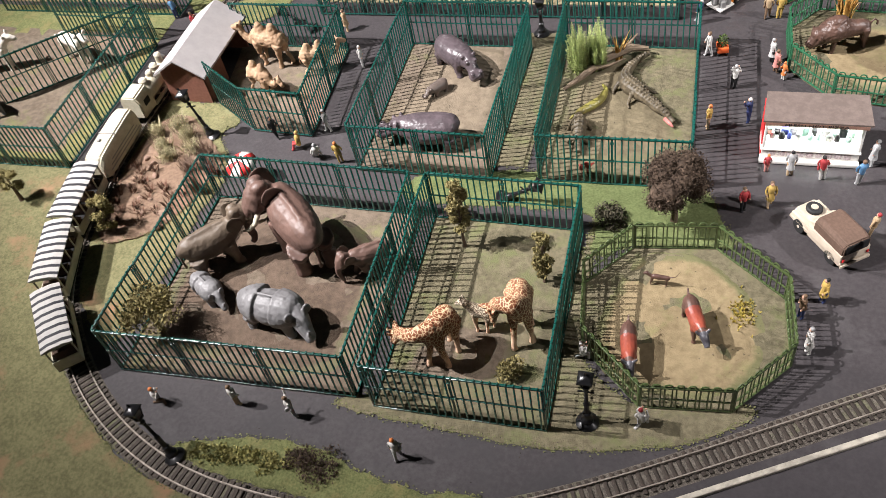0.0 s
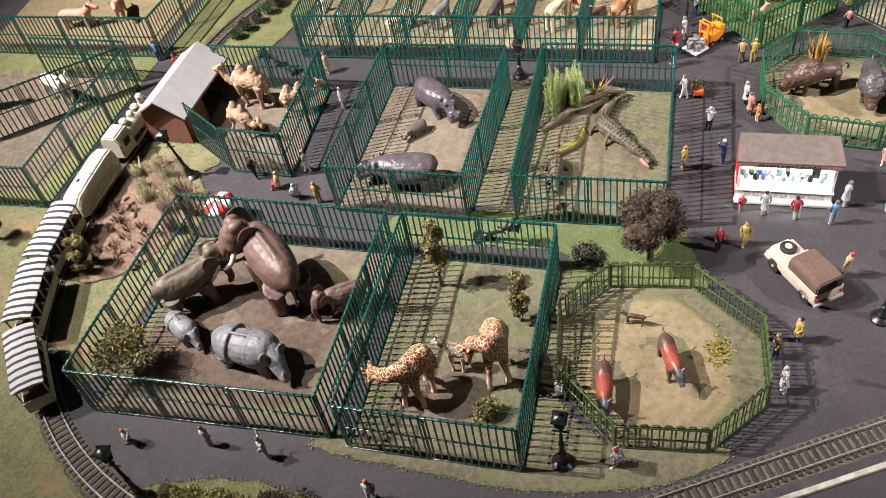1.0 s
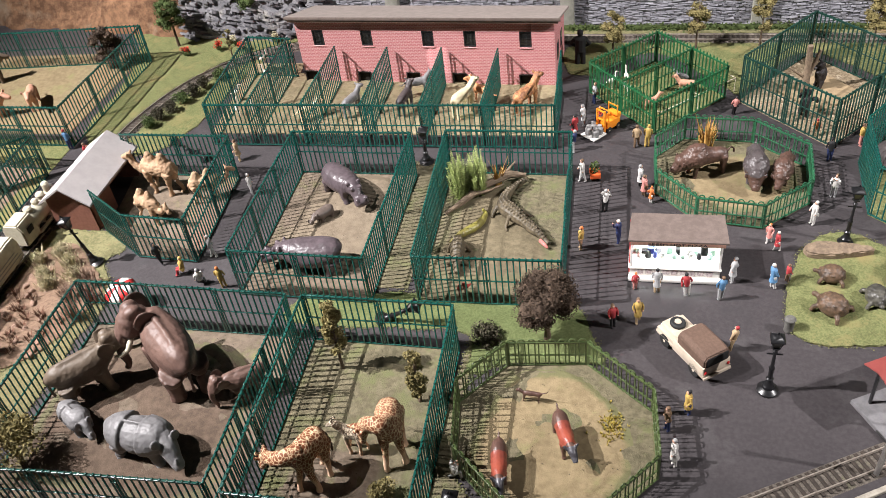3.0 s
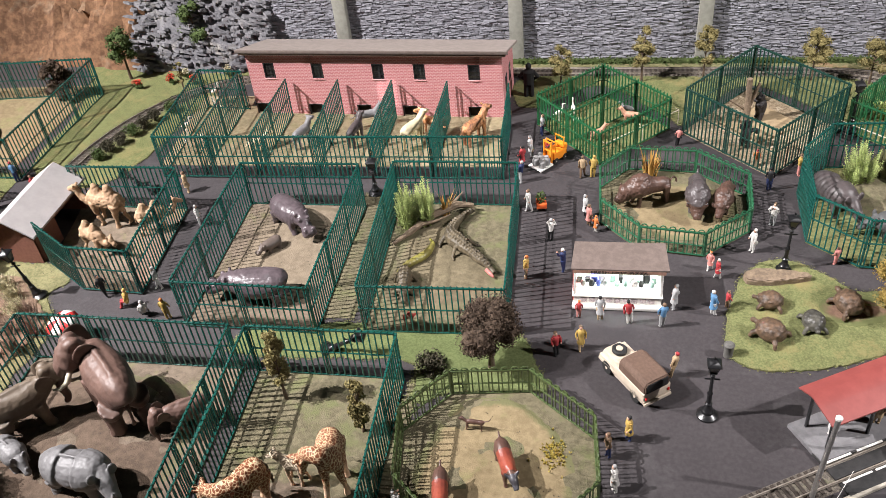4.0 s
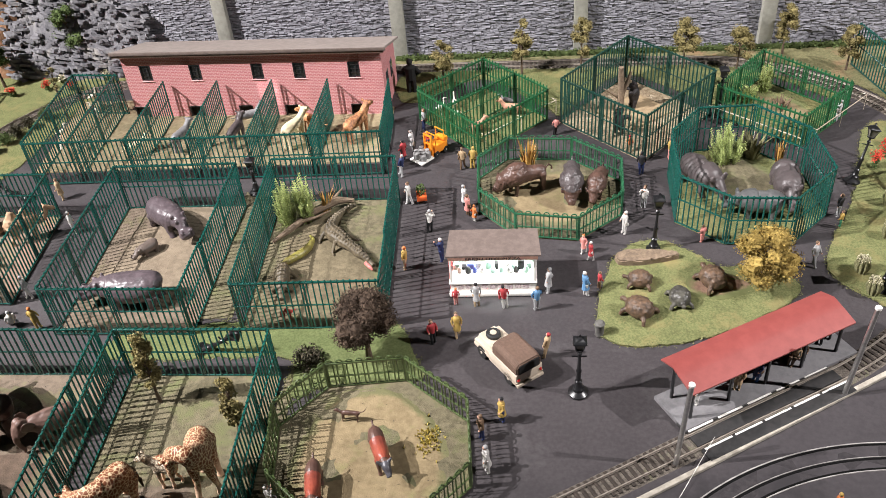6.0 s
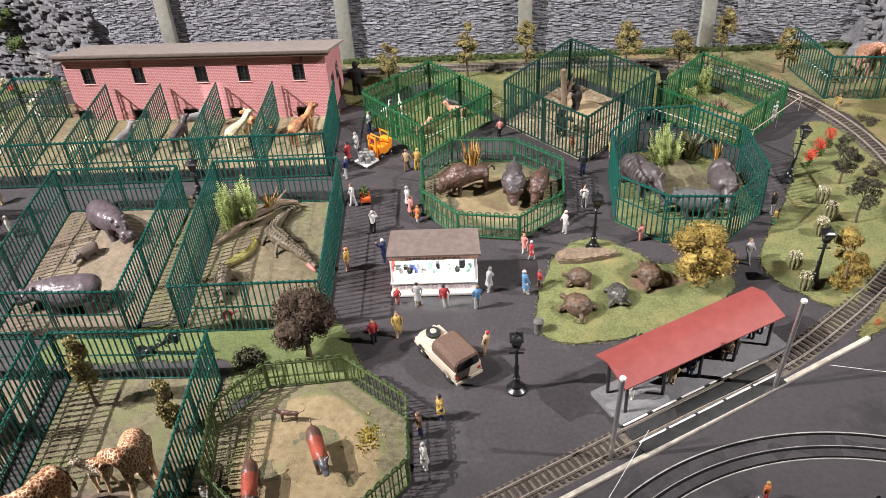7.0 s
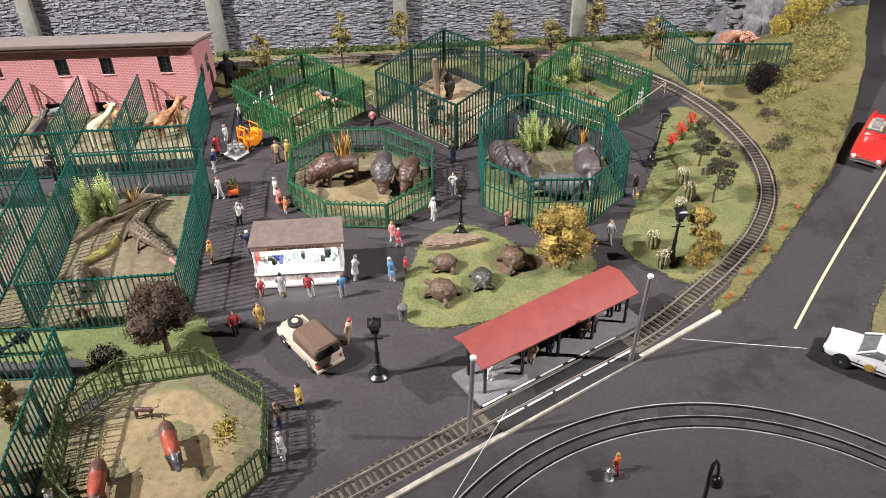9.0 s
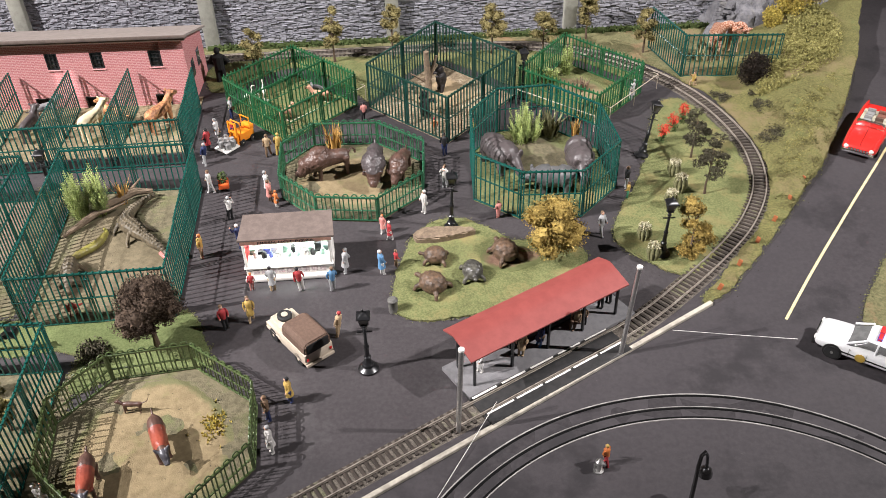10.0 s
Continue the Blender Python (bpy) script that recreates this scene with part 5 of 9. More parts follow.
def tree(x, y, h, spread, leaf, label, trunk_h=0.4, clumps=16, per=70, size=0.3, bark=None, seed=0, lean=(0, 0), squash=0.8, r0=0.3):
    random.seed(1000 + seed)
    t = thing("tree", at(x, y, 0.1), label, "tree")
    bm = bmesh.new()
    top = Vector((lean[0], lean[1], h))
    fork = top * trunk_h
    tube(bm, [(0, 0, -0.1), fork * 0.5 + Vector((random.uniform(-0.15, 0.15), random.uniform(-0.15, 0.15), 0)), fork, top * 0.8], [r0 * 1.2, r0 * 0.85, r0 * 0.7, r0 * 0.2], 8)
    cents = []
    crown_c = fork + (top - fork) * 0.5
    for k in range(clumps):
        a = 2 * math.pi * k / clumps * 2.4 + random.uniform(-0.4, 0.4)
        f = random.uniform(0.0, 1.0)
        w = spread * (0.35 + 0.65 * math.sin(math.pi * min(1, 0.2 + 0.75 * f))) * random.uniform(0.5, 1.0)
        c = fork + (top - fork) * (f * 1.02) + Vector((math.cos(a) * w * 0.75, math.sin(a) * w * 0.75, 0))
        cents.append(c)
        if k % 2 == 0:
            s = fork + (top - fork) * f * 0.5
            tube(bm, [s, (s + c) / 2 + Vector((0, 0, 0.1)), c], [r0 * 0.45, r0 * 0.28, r0 * 0.1], 5)
    part("trunk", bm, bark or BARK, t)
    bm = bmesh.new()
    for c in cents:
        r = spread * random.uniform(0.28, 0.46)
        leaves(bm, c, (r, r, r * squash), per, size)
        if leaf is not SPRUCE and size > 0.2:
            core = ball(bm, c, (r * 0.62, r * 0.62, r * 0.62 * squash), 9, 7)
            for v in core:
                v.co += (v.co - c) * (0.55 * noise.noise(v.co * 2.2) + 0.3 * noise.noise(v.co * 5.0))
    part("crown", bm, leaf, t)
    random.seed(5000 + seed)
    return t


tree(9.1, 26.7, 8.5, 3.9, DARKLEAF, "round dark brown-green tree on the lawn", 0.4, 34, 190, 0.26, seed=1, r0=0.36)
tree(54.2, 38.8, 7.2, 3.9, GOLD, "broad golden-yellow tree on the tortoise lawn", 0.18, 26, 110, 0.3, seed=2)
tree(71, 37.2, 7.8, 2.6, GOLD, "slender golden-brown tree in the cactus garden", 0.12, 20, 80, 0.28, seed=3)
tree(-42.3, 2.4, 5.4, 3.7, OLIVE, "spreading olive tree in the elephant pen", 0.7, 24, 170, 0.2, seed=4, squash=0.42, lean=(-1.6, 1.0))
tree(-57, 16.2, 5.4, 1.7, OLIVE, "small leaning olive tree beside the railway", 0.3, 16, 70, 0.26, seed=5, lean=(-0.8, 0.6))
tree(-13.0, 20.0, 9.6, 1.4, OLIVE, "thin olive tree in the giraffe pen", 0.34, 34, 110, 0.17, seed=6, r0=0.2)
tree(-3.3, 16.2, 7.8, 1.2, OLIVE, "thin olive tree beside the giraffe fence", 0.22, 34, 110, 0.17, seed=7, r0=0.2)
for k, (x, y, h, s) in enumerate(((13.0, 91.5, 6.8, 2.2), (26.3, 93.2, 9.4, 2.0), (36.2, 93.4, 9.2, 1.9), (53, 93.6, 8.2, 2.6), (61.5, 92.2, 7.4, 2.3), (70, 97.5, 8.2, 2.1), (78.5, 91, 7.4, 2.0))):
    tree(x, y, h, s, OLIVE, "small straggly olive tree by the back railway", 0.36, 20, 70, 0.25, seed=10 + k, r0=0.2)
tree(-54.6, 100, 12, 3.3, GREENLEAF, "thin green tree in front of the rock face", 0.5, 18, 60, 0.33, seed=20, r0=0.26)
tree(-67, 94.4, 9, 3.2, GREENLEAF, "green tree at the foot of the earth cliff", 0.5, 16, 60, 0.33, seed=21, r0=0.26)
tree(-50.2, 82.6, 9.4, 1.0, OLIVE, "thin bare tree in the stork pen", 0.55, 9, 26, 0.25, seed=23, r0=0.2)
tree(-76.5, 86, 7.4, 3.1, DARKLEAF, "bushy dull green tree in the farm animal pen", 0.25, 18, 80, 0.3, seed=24)


for x, y, h, seed in ((77.2, 58.2, 7.6, 25), (76.5, 49.4, 8.4, 26)):
    tree(x, y, h, 2.3, SPRUCE, "sparse dark tree with flat clumps in the cactus garden", 0.4, 15, 170, 0.16, seed=seed, r0=0.17, squash=0.35, lean=(0.3, 0.2))
tree(-73.5, 20, 5.0, 1.8, OLIVE, "small olive tree on the lawn", 0.4, 12, 50, 0.26, seed=27)


def shrub(x, y, r, h, leaf, label, count=260, size=0.3, z=0.1, seed=0, name="bush"):
    random.seed(2000 + seed)
    bm = bmesh.new()
    for k in range(7):
        a, d = random.uniform(0, 6.28), random.uniform(0, 0.6) * r
        leaves(bm, (math.cos(a) * d, math.sin(a) * d, h * random.uniform(0.3, 0.7)), (r * 0.5, r * 0.5, h * 0.4), count // 7, size)
    for k in range(4):
        tube(bm, [(0, 0, -0.1), (random.uniform(-0.4, 0.4) * r, random.uniform(-0.4, 0.4) * r, h * 0.7)], [0.09, 0.04], 4)
    return solo(name, bm, leaf, at(x, y, z), label, "bush")


def blades(x, y, r, h, n, leaf, label, name="grass_clump", bend=0.5, width=0.1, z=0.1, seed=0, category="plant"):
    """Upright pointed blades that lean outward from one root."""
    random.seed(3000 + seed)
    bm = bmesh.new()
    for _ in range(n):
        a, d = random.uniform(0, 6.28), random.uniform(0, 1) ** 0.6 * r
        b = Vector((math.cos(a) * d, math.sin(a) * d, 0))
        hh = h * random.uniform(0.55, 1.05)
        out = Vector((math.cos(a), math.sin(a), 0)) * bend * hh * random.uniform(0.1, 0.6)
        side = Vector((-math.sin(a + random.uniform(-1, 1)), math.cos(a), 0)).normalized() * width
        p = [b, b + out * 0.3 + Vector((0, 0, hh * 0.55)), b + out + Vector((0, 0, hh))]
        v = [bm.verts.new(q) for q in (p[0] - side * 0.6, p[0] + side * 0.6, p[1] + side, p[1] - side, p[2])]
        bm.faces.new(v[:4])
        bm.faces.new((v[3], v[2], v[4]))
    if leaf is REED:
        for _ in range(9):
            d = random.uniform(0, 0.8) * r
            a = random.uniform(0, 6.28)
            leaves(bm, (math.cos(a) * d, math.sin(a) * d, h * random.uniform(0.3, 0.62)), (r * 0.6, r * 0.6, h * 0.36), n // 2, 0.3)
    return solo(name, bm, leaf, at(x, y, z), label, category)


def feathery(x, y, r, h, stems, label, seed=0):
    """Tall reeds: thin leaning stems with short pointed leaves along them."""
    random.seed(8000 + seed)
    bm = bmesh.new()
    for _ in range(stems):
        a, d = random.uniform(0, 6.28), random.uniform(0, 1) ** 0.6 * r
        hh = h * random.uniform(0.6, 1.08) * (1.08 - 0.35 * d / r)
        foot = Vector((math.cos(a) * d * 0.7, math.sin(a) * d * 0.7, 0))
        tip = foot + Vector((math.cos(a) * d * 0.6 + random.uniform(-0.2, 0.2), math.sin(a) * d * 0.6 + random.uniform(-0.2, 0.2), hh))
        tube(bm, [foot, foot.lerp(tip, 0.5) + Vector((0, 0, 0.1)), tip], [0.05, 0.04, 0.015], 4)
        n = int(hh * 8)
        for k in range(n):
            p = foot.lerp(tip, 0.12 + 0.88 * k / n)
            b = k * 2.2 + a
            size = 0.62 * (1.15 - k / n) + 0.12
            out = Vector((math.cos(b), math.sin(b), random.uniform(0.3, 1.0))) * size
            side = Vector((-math.sin(b), math.cos(b), 0)) * 0.075
            v = [bm.verts.new(q) for q in (p, p + out * 0.5 + side, p + out, p + out * 0.5 - side)]
            bm.faces.new(v)
    return solo("reeds", bm, REED, at(x, y, 0.1), label, "plant")


shrub(2.2, 26.2, 2.6, 1.3, SPRUCE, "low dark green bush on the lawn", 900, 0.2, seed=1)
shrub(-4.6, 4.4, 1.7, 2.6, OLIVE, "round olive bush in the giraffe pen", 460, seed=2)
shrub(-20.5, -8.6, 2.6, 1.0, DARKLEAF, "low dark hedge clump on the verge", 420, 0.25, seed=3)
shrub(-22.5, -8.4, 1.6, 0.9, DARKLEAF, "low dark hedge clump on the verge", 300, 0.25, seed=4)
for k, (x, y) in enumerate(((-59.6, 66.8), (-58.9, 69.4), (-58.2, 71.8), (-57.2, 74.4), (-56.3, 76.8), (-55.2, 79.2), (-53.4, 82))):
    shrub(x, y, 1.7, 2.3, SPRUCE if k % 3 else GREENLEAF, "dark green shrub along the railway", 480, 0.24, seed=10 + k)
for k, (x, y, f) in enumerate(((-63.4, 90.4, REDFLOWER), (-58, 92.6, REDFLOWER), (-53.2, 92.2, REDFLOWER), (-55.8, 94.6, WHITEFLOWER), (-48, 95.6, WHITEFLOWER), (74.3, 62.6, REDFLOWER), (76.6, 65.2, REDFLOWER), (78.6, 67.6, REDFLOWER))):
    tall = 1.5 if x > 0 else 1.0
    shrub(x, y, 0.9, 1.5 * tall, GREENLEAF, "small green plant under blossoms", 160, 0.2, seed=20 + k)
    shrub(x, y, 1.0 + 0.25 * (x > 0), 1.3 * tall, f, "cluster of red blossoms" if f is REDFLOWER else "cluster of white blossoms", 200, 0.16, z=0.95 * tall, seed=30 + k, name="blossoms")
for k, (x, y, h) in enumerate(((73.6, 54.1, 2.4), (73.4, 50.3, 2.6), (71.3, 47.2, 2.4), (66.2, 40.7, 2.2), (66.4, 36.9, 2.2))):
    random.seed(600 + k)
    cac = thing("cactus", at(x, y, 0.15), "ribbed grey-green cactus with pale flowers", "cactus", "garden cactuses")
    for j in range(9):
        bm = bmesh.new()
        a = j * 0.7
        d = 0.75 if j else 0
        tube(bm, [(d * 0.6 * math.cos(a), d * 0.6 * math.sin(a), 0), (d * math.cos(a), d * math.sin(a), h * 0.55), (d * 0.8 * math.cos(a), d * 0.8 * math.sin(a), h)], [0.16, 0.26, 0.1], 7)
        part("stem", bm, SAGE, cac)
    bm = bmesh.new()
    leaves(bm, (0, 0, h * 0.92), (0.8, 0.8, 0.5), 300, 0.13)
    part("flower_head", bm, WHITEFLOWER, cac)
for x, y, r, h, n, leaf, words, bend, w in ((-5.2, 51.6, 1.4, 7.6, 100, REED, "tall yellow-green reeds in the crocodile pen", 0.2, 0.09), (-2.8, 52.6, 1.4, 7.4, 90, REED, "tall yellow-green reeds in the crocodile pen", 0.2, 0.09),
                                           (-0.6, 54.4, 0.5, 4.6, 24, STRAW, "dry straw blades behind the reeds", 0.8, 0.1), (27.2, 65, 1.0, 4.6, 60, STRAW, "clump of dry straw grass in the bison pen", 0.6, 0.12),
                                           (54.6, 64.8, 2.1, 6.0, 260, REED, "thick yellow-green reeds in the rhinoceros pen", 0.5, 0.13), (58.6, 66.2, 1.1, 3.8, 60, SAGE, "broad grey-green leaves in the rhinoceros pen", 0.9, 0.24),
                                           (61.8, 63.8, 0.4, 4.4, 26, STRAW, "dry straw blades in the rhinoceros pen", 0.4, 0.12), (61.2, 81.6, 1.3, 3.0, 130, REED, "yellow-green reeds in the deer cage", 0.5, 0.12),
                                           (64.2, 84.4, 0.8, 5.6, 90, REED, "tall green reeds in the deer cage", 0.3, 0.12), (65.6, 79, 1.0, 2.4, 60, DRYTWIG, "dry brown tuft in the deer cage", 0.8, 0.08)):
    if leaf is REED:
        feathery(x, y, r, h, int(26 * r + 8), words, seed=int(x * 10) % 97)
    else:
        blades(x, y, r, h, n, leaf, words, "grass_clump", bend, w, seed=int(x * 10) % 97)
for k, (x, y, h, leaf) in enumerate(((-60, 33.6, 2.4, PALE), (-57.4, 35.6, 2.6, PALE), (-55, 33.6, 2.8, PALE), (-57.6, 31.4, 2.2, PALE), (-53.2, 31.2, 2.4, PALE), (-50.4, 30.2, 3.2, DRYTWIG), (-48.6, 27.6, 3.6, DRYTWIG),
                                     (-49.4, 24.4, 3.2, DRYTWIG), (-51.8, 27.4, 2.6, DRYTWIG), (-56, 29.2, 2.2, PALE), (-58.4, 26.4, 1.8, PALE), (-55.6, 23.4, 1.6, PALE), (-52.2, 22.6, 1.8, PALE), (-59.6, 22.4, 1.5, PALE), (-54.6, 19.4, 1.4, PALE), (-57.8, 19.2, 1.4, PALE))):
    if k > 9:
        for dx, dy in ((0, 0), (1.6, 0.7), (-1.3, 1.2), (0.4, -1.5)):
            blades(x + dx, y + dy, 0.5, h * 0.75, 30, leafy("red_brown_spikes", (0.17, 0.085, 0.06), (0.1, 0.055, 0.035)), "small red-brown spiky plant in the soil bed", "spiky_plant", 1.3, 0.05, 0.4, 140 + k, "plant")
        continue
    if leaf is PALE:
        shrub(x, y, 1.5, h * 0.85, PALE, "pale leafy shrub in the soil bed", 900, 0.12, 0.3, 40 + k, "shrub")
        blades(x, y, 1.4, h * 0.85, 60, PALE, "pale spiky shrub in the soil bed", "shrub", 1.0, 0.045, 0.4, 40 + k, "bush")
    else:
        shrub(x, y, 1.2, h * 0.9, DRYTWIG, "dry twiggy shrub in the soil bed", 420, 0.1, 0.4, 40 + k, "shrub")
        blades(x, y, 0.9, h, 90, DRYTWIG, "dry twiggy shrub in the soil bed", "shrub", 0.8, 0.04, 0.4, 40 + k, "bush")
for k in range(22):
    random.seed(700 + k)
    x, y = random.uniform(-61, -49), random.uniform(17.5, 33)
    bm = bmesh.new()
    ball(bm, (0, 0, 0.25), (random.uniform(0.3, 0.7), random.uniform(0.25, 0.6), random.uniform(0.2, 0.4)), 12, 9)
    for v in bm.verts:
        v.co *= 1 + 0.7 * noise.noise(v.co * 1.3 + Vector((k, 0, 0)))
    solo("stone", bm, mat("pinkish_stone", (0.3, 0.2, 0.145), (0.18, 0.115, 0.085), 150, 0.9, bump=0.6, bscale=500), at(x, y, 0.3, random.uniform(0, 360)), "pinkish rough stone in the soil bed", "stone", "bed stones")
for k, (x, y, r, h, leaf, words) in enumerate(((92.8, 77.6, 3.3, 4.8, BLACKLEAF, "dark brown bush at the foot of the bank"), (105, 96, 3.6, 5.4, YELLOWLEAF, "yellow-green leafy bush against the rock"), (109.5, 101, 4.4, 7.0, YELLOWLEAF, "yellow-green leafy bush against the rock"), (101.4, 93.6, 2.4, 3.4, YELLOWLEAF, "yellow-green leafy bush against the rock"), (113, 108, 4.6, 8.6, YELLOWLEAF, "tall golden bush above the bank"))):
    shrub(x, y, r, h, leaf, words, 1500, 0.34, bank(x, y) * 0.9, 60 + k)


def inside(x, y, ring):
    hit = False
    for (xa, ya), (xb, yb) in zip(ring, ring[1:] + ring[:1]):
        if (ya > y) != (yb > y) and x < xa + (y - ya) / (yb - ya) * (xb - xa):
            hit = not hit
    return hit


for ring, count, leaf, lump, gate, words, seed in (([(91.5, 72.4), (98, 74), (105, 78.6), (109.4, 86), (111.4, 92), (110, 98.6), (104, 93), (99.6, 86.4), (95, 79)], 1500, BANKLEAF, 1.0, -0.6, "dense yellow-green flock foliage on the bank", 77),
                                                   ([(84.4, 43.6), (88.4, 47.2), (94, 54.4), (100.4, 64.4), (103.6, 72), (98, 71), (92, 70.4), (88.2, 69), (88.8, 60), (87.6, 52)], 3000, BANKTAN, 0.22, -0.2, "low tan scrub scattered over the grass bank", 78),
                                                   ([(85.4, 75.6), (91.4, 74.4), (92.6, 68), (91.6, 61), (88.4, 57.8), (87.6, 66)], 620, SPRUCE, 0.5, 0.02, "dark scrub beside the railway", 79),
                                                   ([(88, 50.4), (94, 56.6), (101, 68), (104.6, 76), (100, 72.6), (94, 66), (90, 57)], 1700, BANKLEAF, 0.25, -0.2, "yellow-green scrub on the bank above the street", 80)):
    random.seed(seed)
    bm = bmesh.new()
    x0, x1, y0, y1 = min(p[0] for p in ring), max(p[0] for p in ring), min(p[1] for p in ring), max(p[1] for p in ring)
    for _ in range(count):
        x, y = random.uniform(x0, x1), random.uniform(y0, y1)
        if not inside(x, y, ring) or noise.noise(Vector((x * 0.22, y * 0.22, seed))) < gate:
            continue
        r = random.uniform(0.3, 0.8) * (0.6 + 0.5 * lump)
        leaves(bm, (x, y, bank(x, y) + 0.55 * min(lump, 0.6) + lump * random.uniform(0.1, 0.9)), (r * 1.4, r * 1.4, r * (0.6 if lump > 0.5 else 0.4)), int(14 + r * 24), 0.2 if lump > 0.5 else 0.13)
    solo("bank_scrub", bm, leaf, Matrix(), words, "scrub", kind="stuff")
blades(88, 87.6, 2.0, 4.0, 90, PALE, "pale dry stems behind the fence", "grass_clump", 0.3, 0.12, seed=91)
random.seed(30)
bm = bmesh.new()
for _ in range(70):
    x = random.uniform(-33.4, -22)
    y = -8.6 - 1.0 * abs(x + 22) / 14 + random.gauss(0, 0.55)
    r = random.uniform(0.25, 0.5)
    leaves(bm, (x, y, 0.25 + random.uniform(0, 0.25)), (r * 1.2, r * 1.2, r * 0.7), 30, 0.17)
solo("verge_scrub", bm, BANKLEAF, Matrix(), "low olive flock scrub along the verge", "scrub", kind="stuff")
random.seed(31)
bm = bmesh.new()
for _ in range(130):
    x, y = random.gauss(16.8, 0.62), random.gauss(15.2, 1.0)
    for j in range(4):
        a = random.uniform(0, 6.28)
        side = Vector((math.cos(a), math.sin(a), 0)) * 0.1
        o = Vector((x, y, 0.15))
        bm.faces.new([bm.verts.new(q) for q in (o - side, o + side, o + Vector((random.uniform(-0.25, 0.25), random.uniform(-0.25, 0.25), random.uniform(0.2, 0.6))))])
solo("grass_tufts", bm, YELLOWLEAF, Matrix(), "yellow tufts at the pen's edge", "grass", kind="stuff")

# crumbs of flock along the lawn edges, and grit on paths and pen floors
def crumb(bm, x, y, z, size):
    a = random.uniform(0, 6.28)
    u, w = Vector((math.cos(a), math.sin(a), random.uniform(-0.4, 0.4))) * size, Vector((-math.sin(a), math.cos(a), random.uniform(-0.4, 0.4))) * size * 0.7
    o = Vector((x, y, z))
    bm.faces.new([bm.verts.new(q) for q in (o - u, o + w, o + u, o - w)])


random.seed(98)
bm = bmesh.new()
for x, y, z in RIMS:
    if -75 < x < 112 and y > -16:
        for _ in range(5):
            crumb(bm, x + random.gauss(0, 0.22), y + random.gauss(0, 0.22), max(0.08, z * random.uniform(0.3, 1.2)) + 0.06, random.uniform(0.05, 0.15))
solo("flock_crumbs", bm, FLOCKBIT, Matrix(), "loose green flock crumbs along the lawn edges", "grass", kind="stuff")
bm = bmesh.new()
for x, y, z in RIMS[::2]:
    if -75 < x < 112 and y > -16:
        for _ in range(2):
            crumb(bm, x + random.gauss(0, 0.7), y + random.gauss(0, 0.7), 0.1, random.uniform(0.03, 0.1))
for ring in PENS.values():
    xs, ys = [p[0] for p in ring], [p[1] for p in ring]
    for _ in range(int((max(xs) - min(xs)) * (max(ys) - min(ys)) * 0.3)):
        crumb(bm, random.uniform(min(xs), max(xs)), random.uniform(min(ys), max(ys)), 0.34, random.uniform(0.03, 0.09))
solo("loose_grit", bm, GRIT, Matrix(), "fine dark grit scattered on the ground", "grit", kind="stuff")

# logs and branches
bm = bmesh.new()
prism(bm, rough_edge([(-3.6, -0.9), (0, -1.1), (3.4, -0.5), (3.8, 0.1), (1, 0.9), (-3.2, 1.0)], 0.15, 0.5, 3), 0, 0.9)
bmesh.ops.bevel(bm, geom=[e for e in bm.edges if abs(e.verts[0].co.z - e.verts[1].co.z) < 0.01 and e.verts[0].co.z > 0.5], offset=0.2, segments=2, affect="EDGES")
solo("log", bm, LOGWOOD, at(41.6, 43.4, 0.25, 4), "split weathered log lying on the lawn", "log")
bm = bmesh.new()
tube(bm, [(-6.6, 47.4, 0.6), (-4.6, 49.6, 1.0), (-2.2, 53, 1.3), (1.0, 55.4, 1.5), (3.2, 55.6, 1.3)], [0.22, 0.45, 0.5, 0.55, 0.3], 8)
tube(bm, [(-3.6, 51, 1.1), (-1.4, 51.4, 1.6), (0.6, 52.6, 1.9)], [0.3, 0.2, 0.08], 6)
tube(bm, [(0, 54.8, 1.5), (1.6, 57, 2.6)], [0.3, 0.08], 6)
solo("branch", bm, LOGWOOD, Matrix(), "fallen grey-brown branch in the crocodile pen", "branch")
bm = bmesh.new()
tube(bm, [(0, 0, 0), (0.1, 0, 2), (0.05, 0.1, 4), (-0.1, 0.1, 7.6)], [0.8, 0.55, 0.48, 0.42], 10)
tube(bm, [(0.1, 0.1, 2.6), (0.9, 0.4, 4.6), (1.5, 0.7, 6.6)], [0.4, 0.3, 0.22], 8)
tube(bm, [(-0.3, 0, 2.6), (-2.6, -0.6, 4.4)], [0.25, 0.1], 6)
solo("tree_stump", bm, LOGWOOD, at(41.4, 79.6, 0.2), "tall forked bare trunk in the bear cage", "tree trunk")


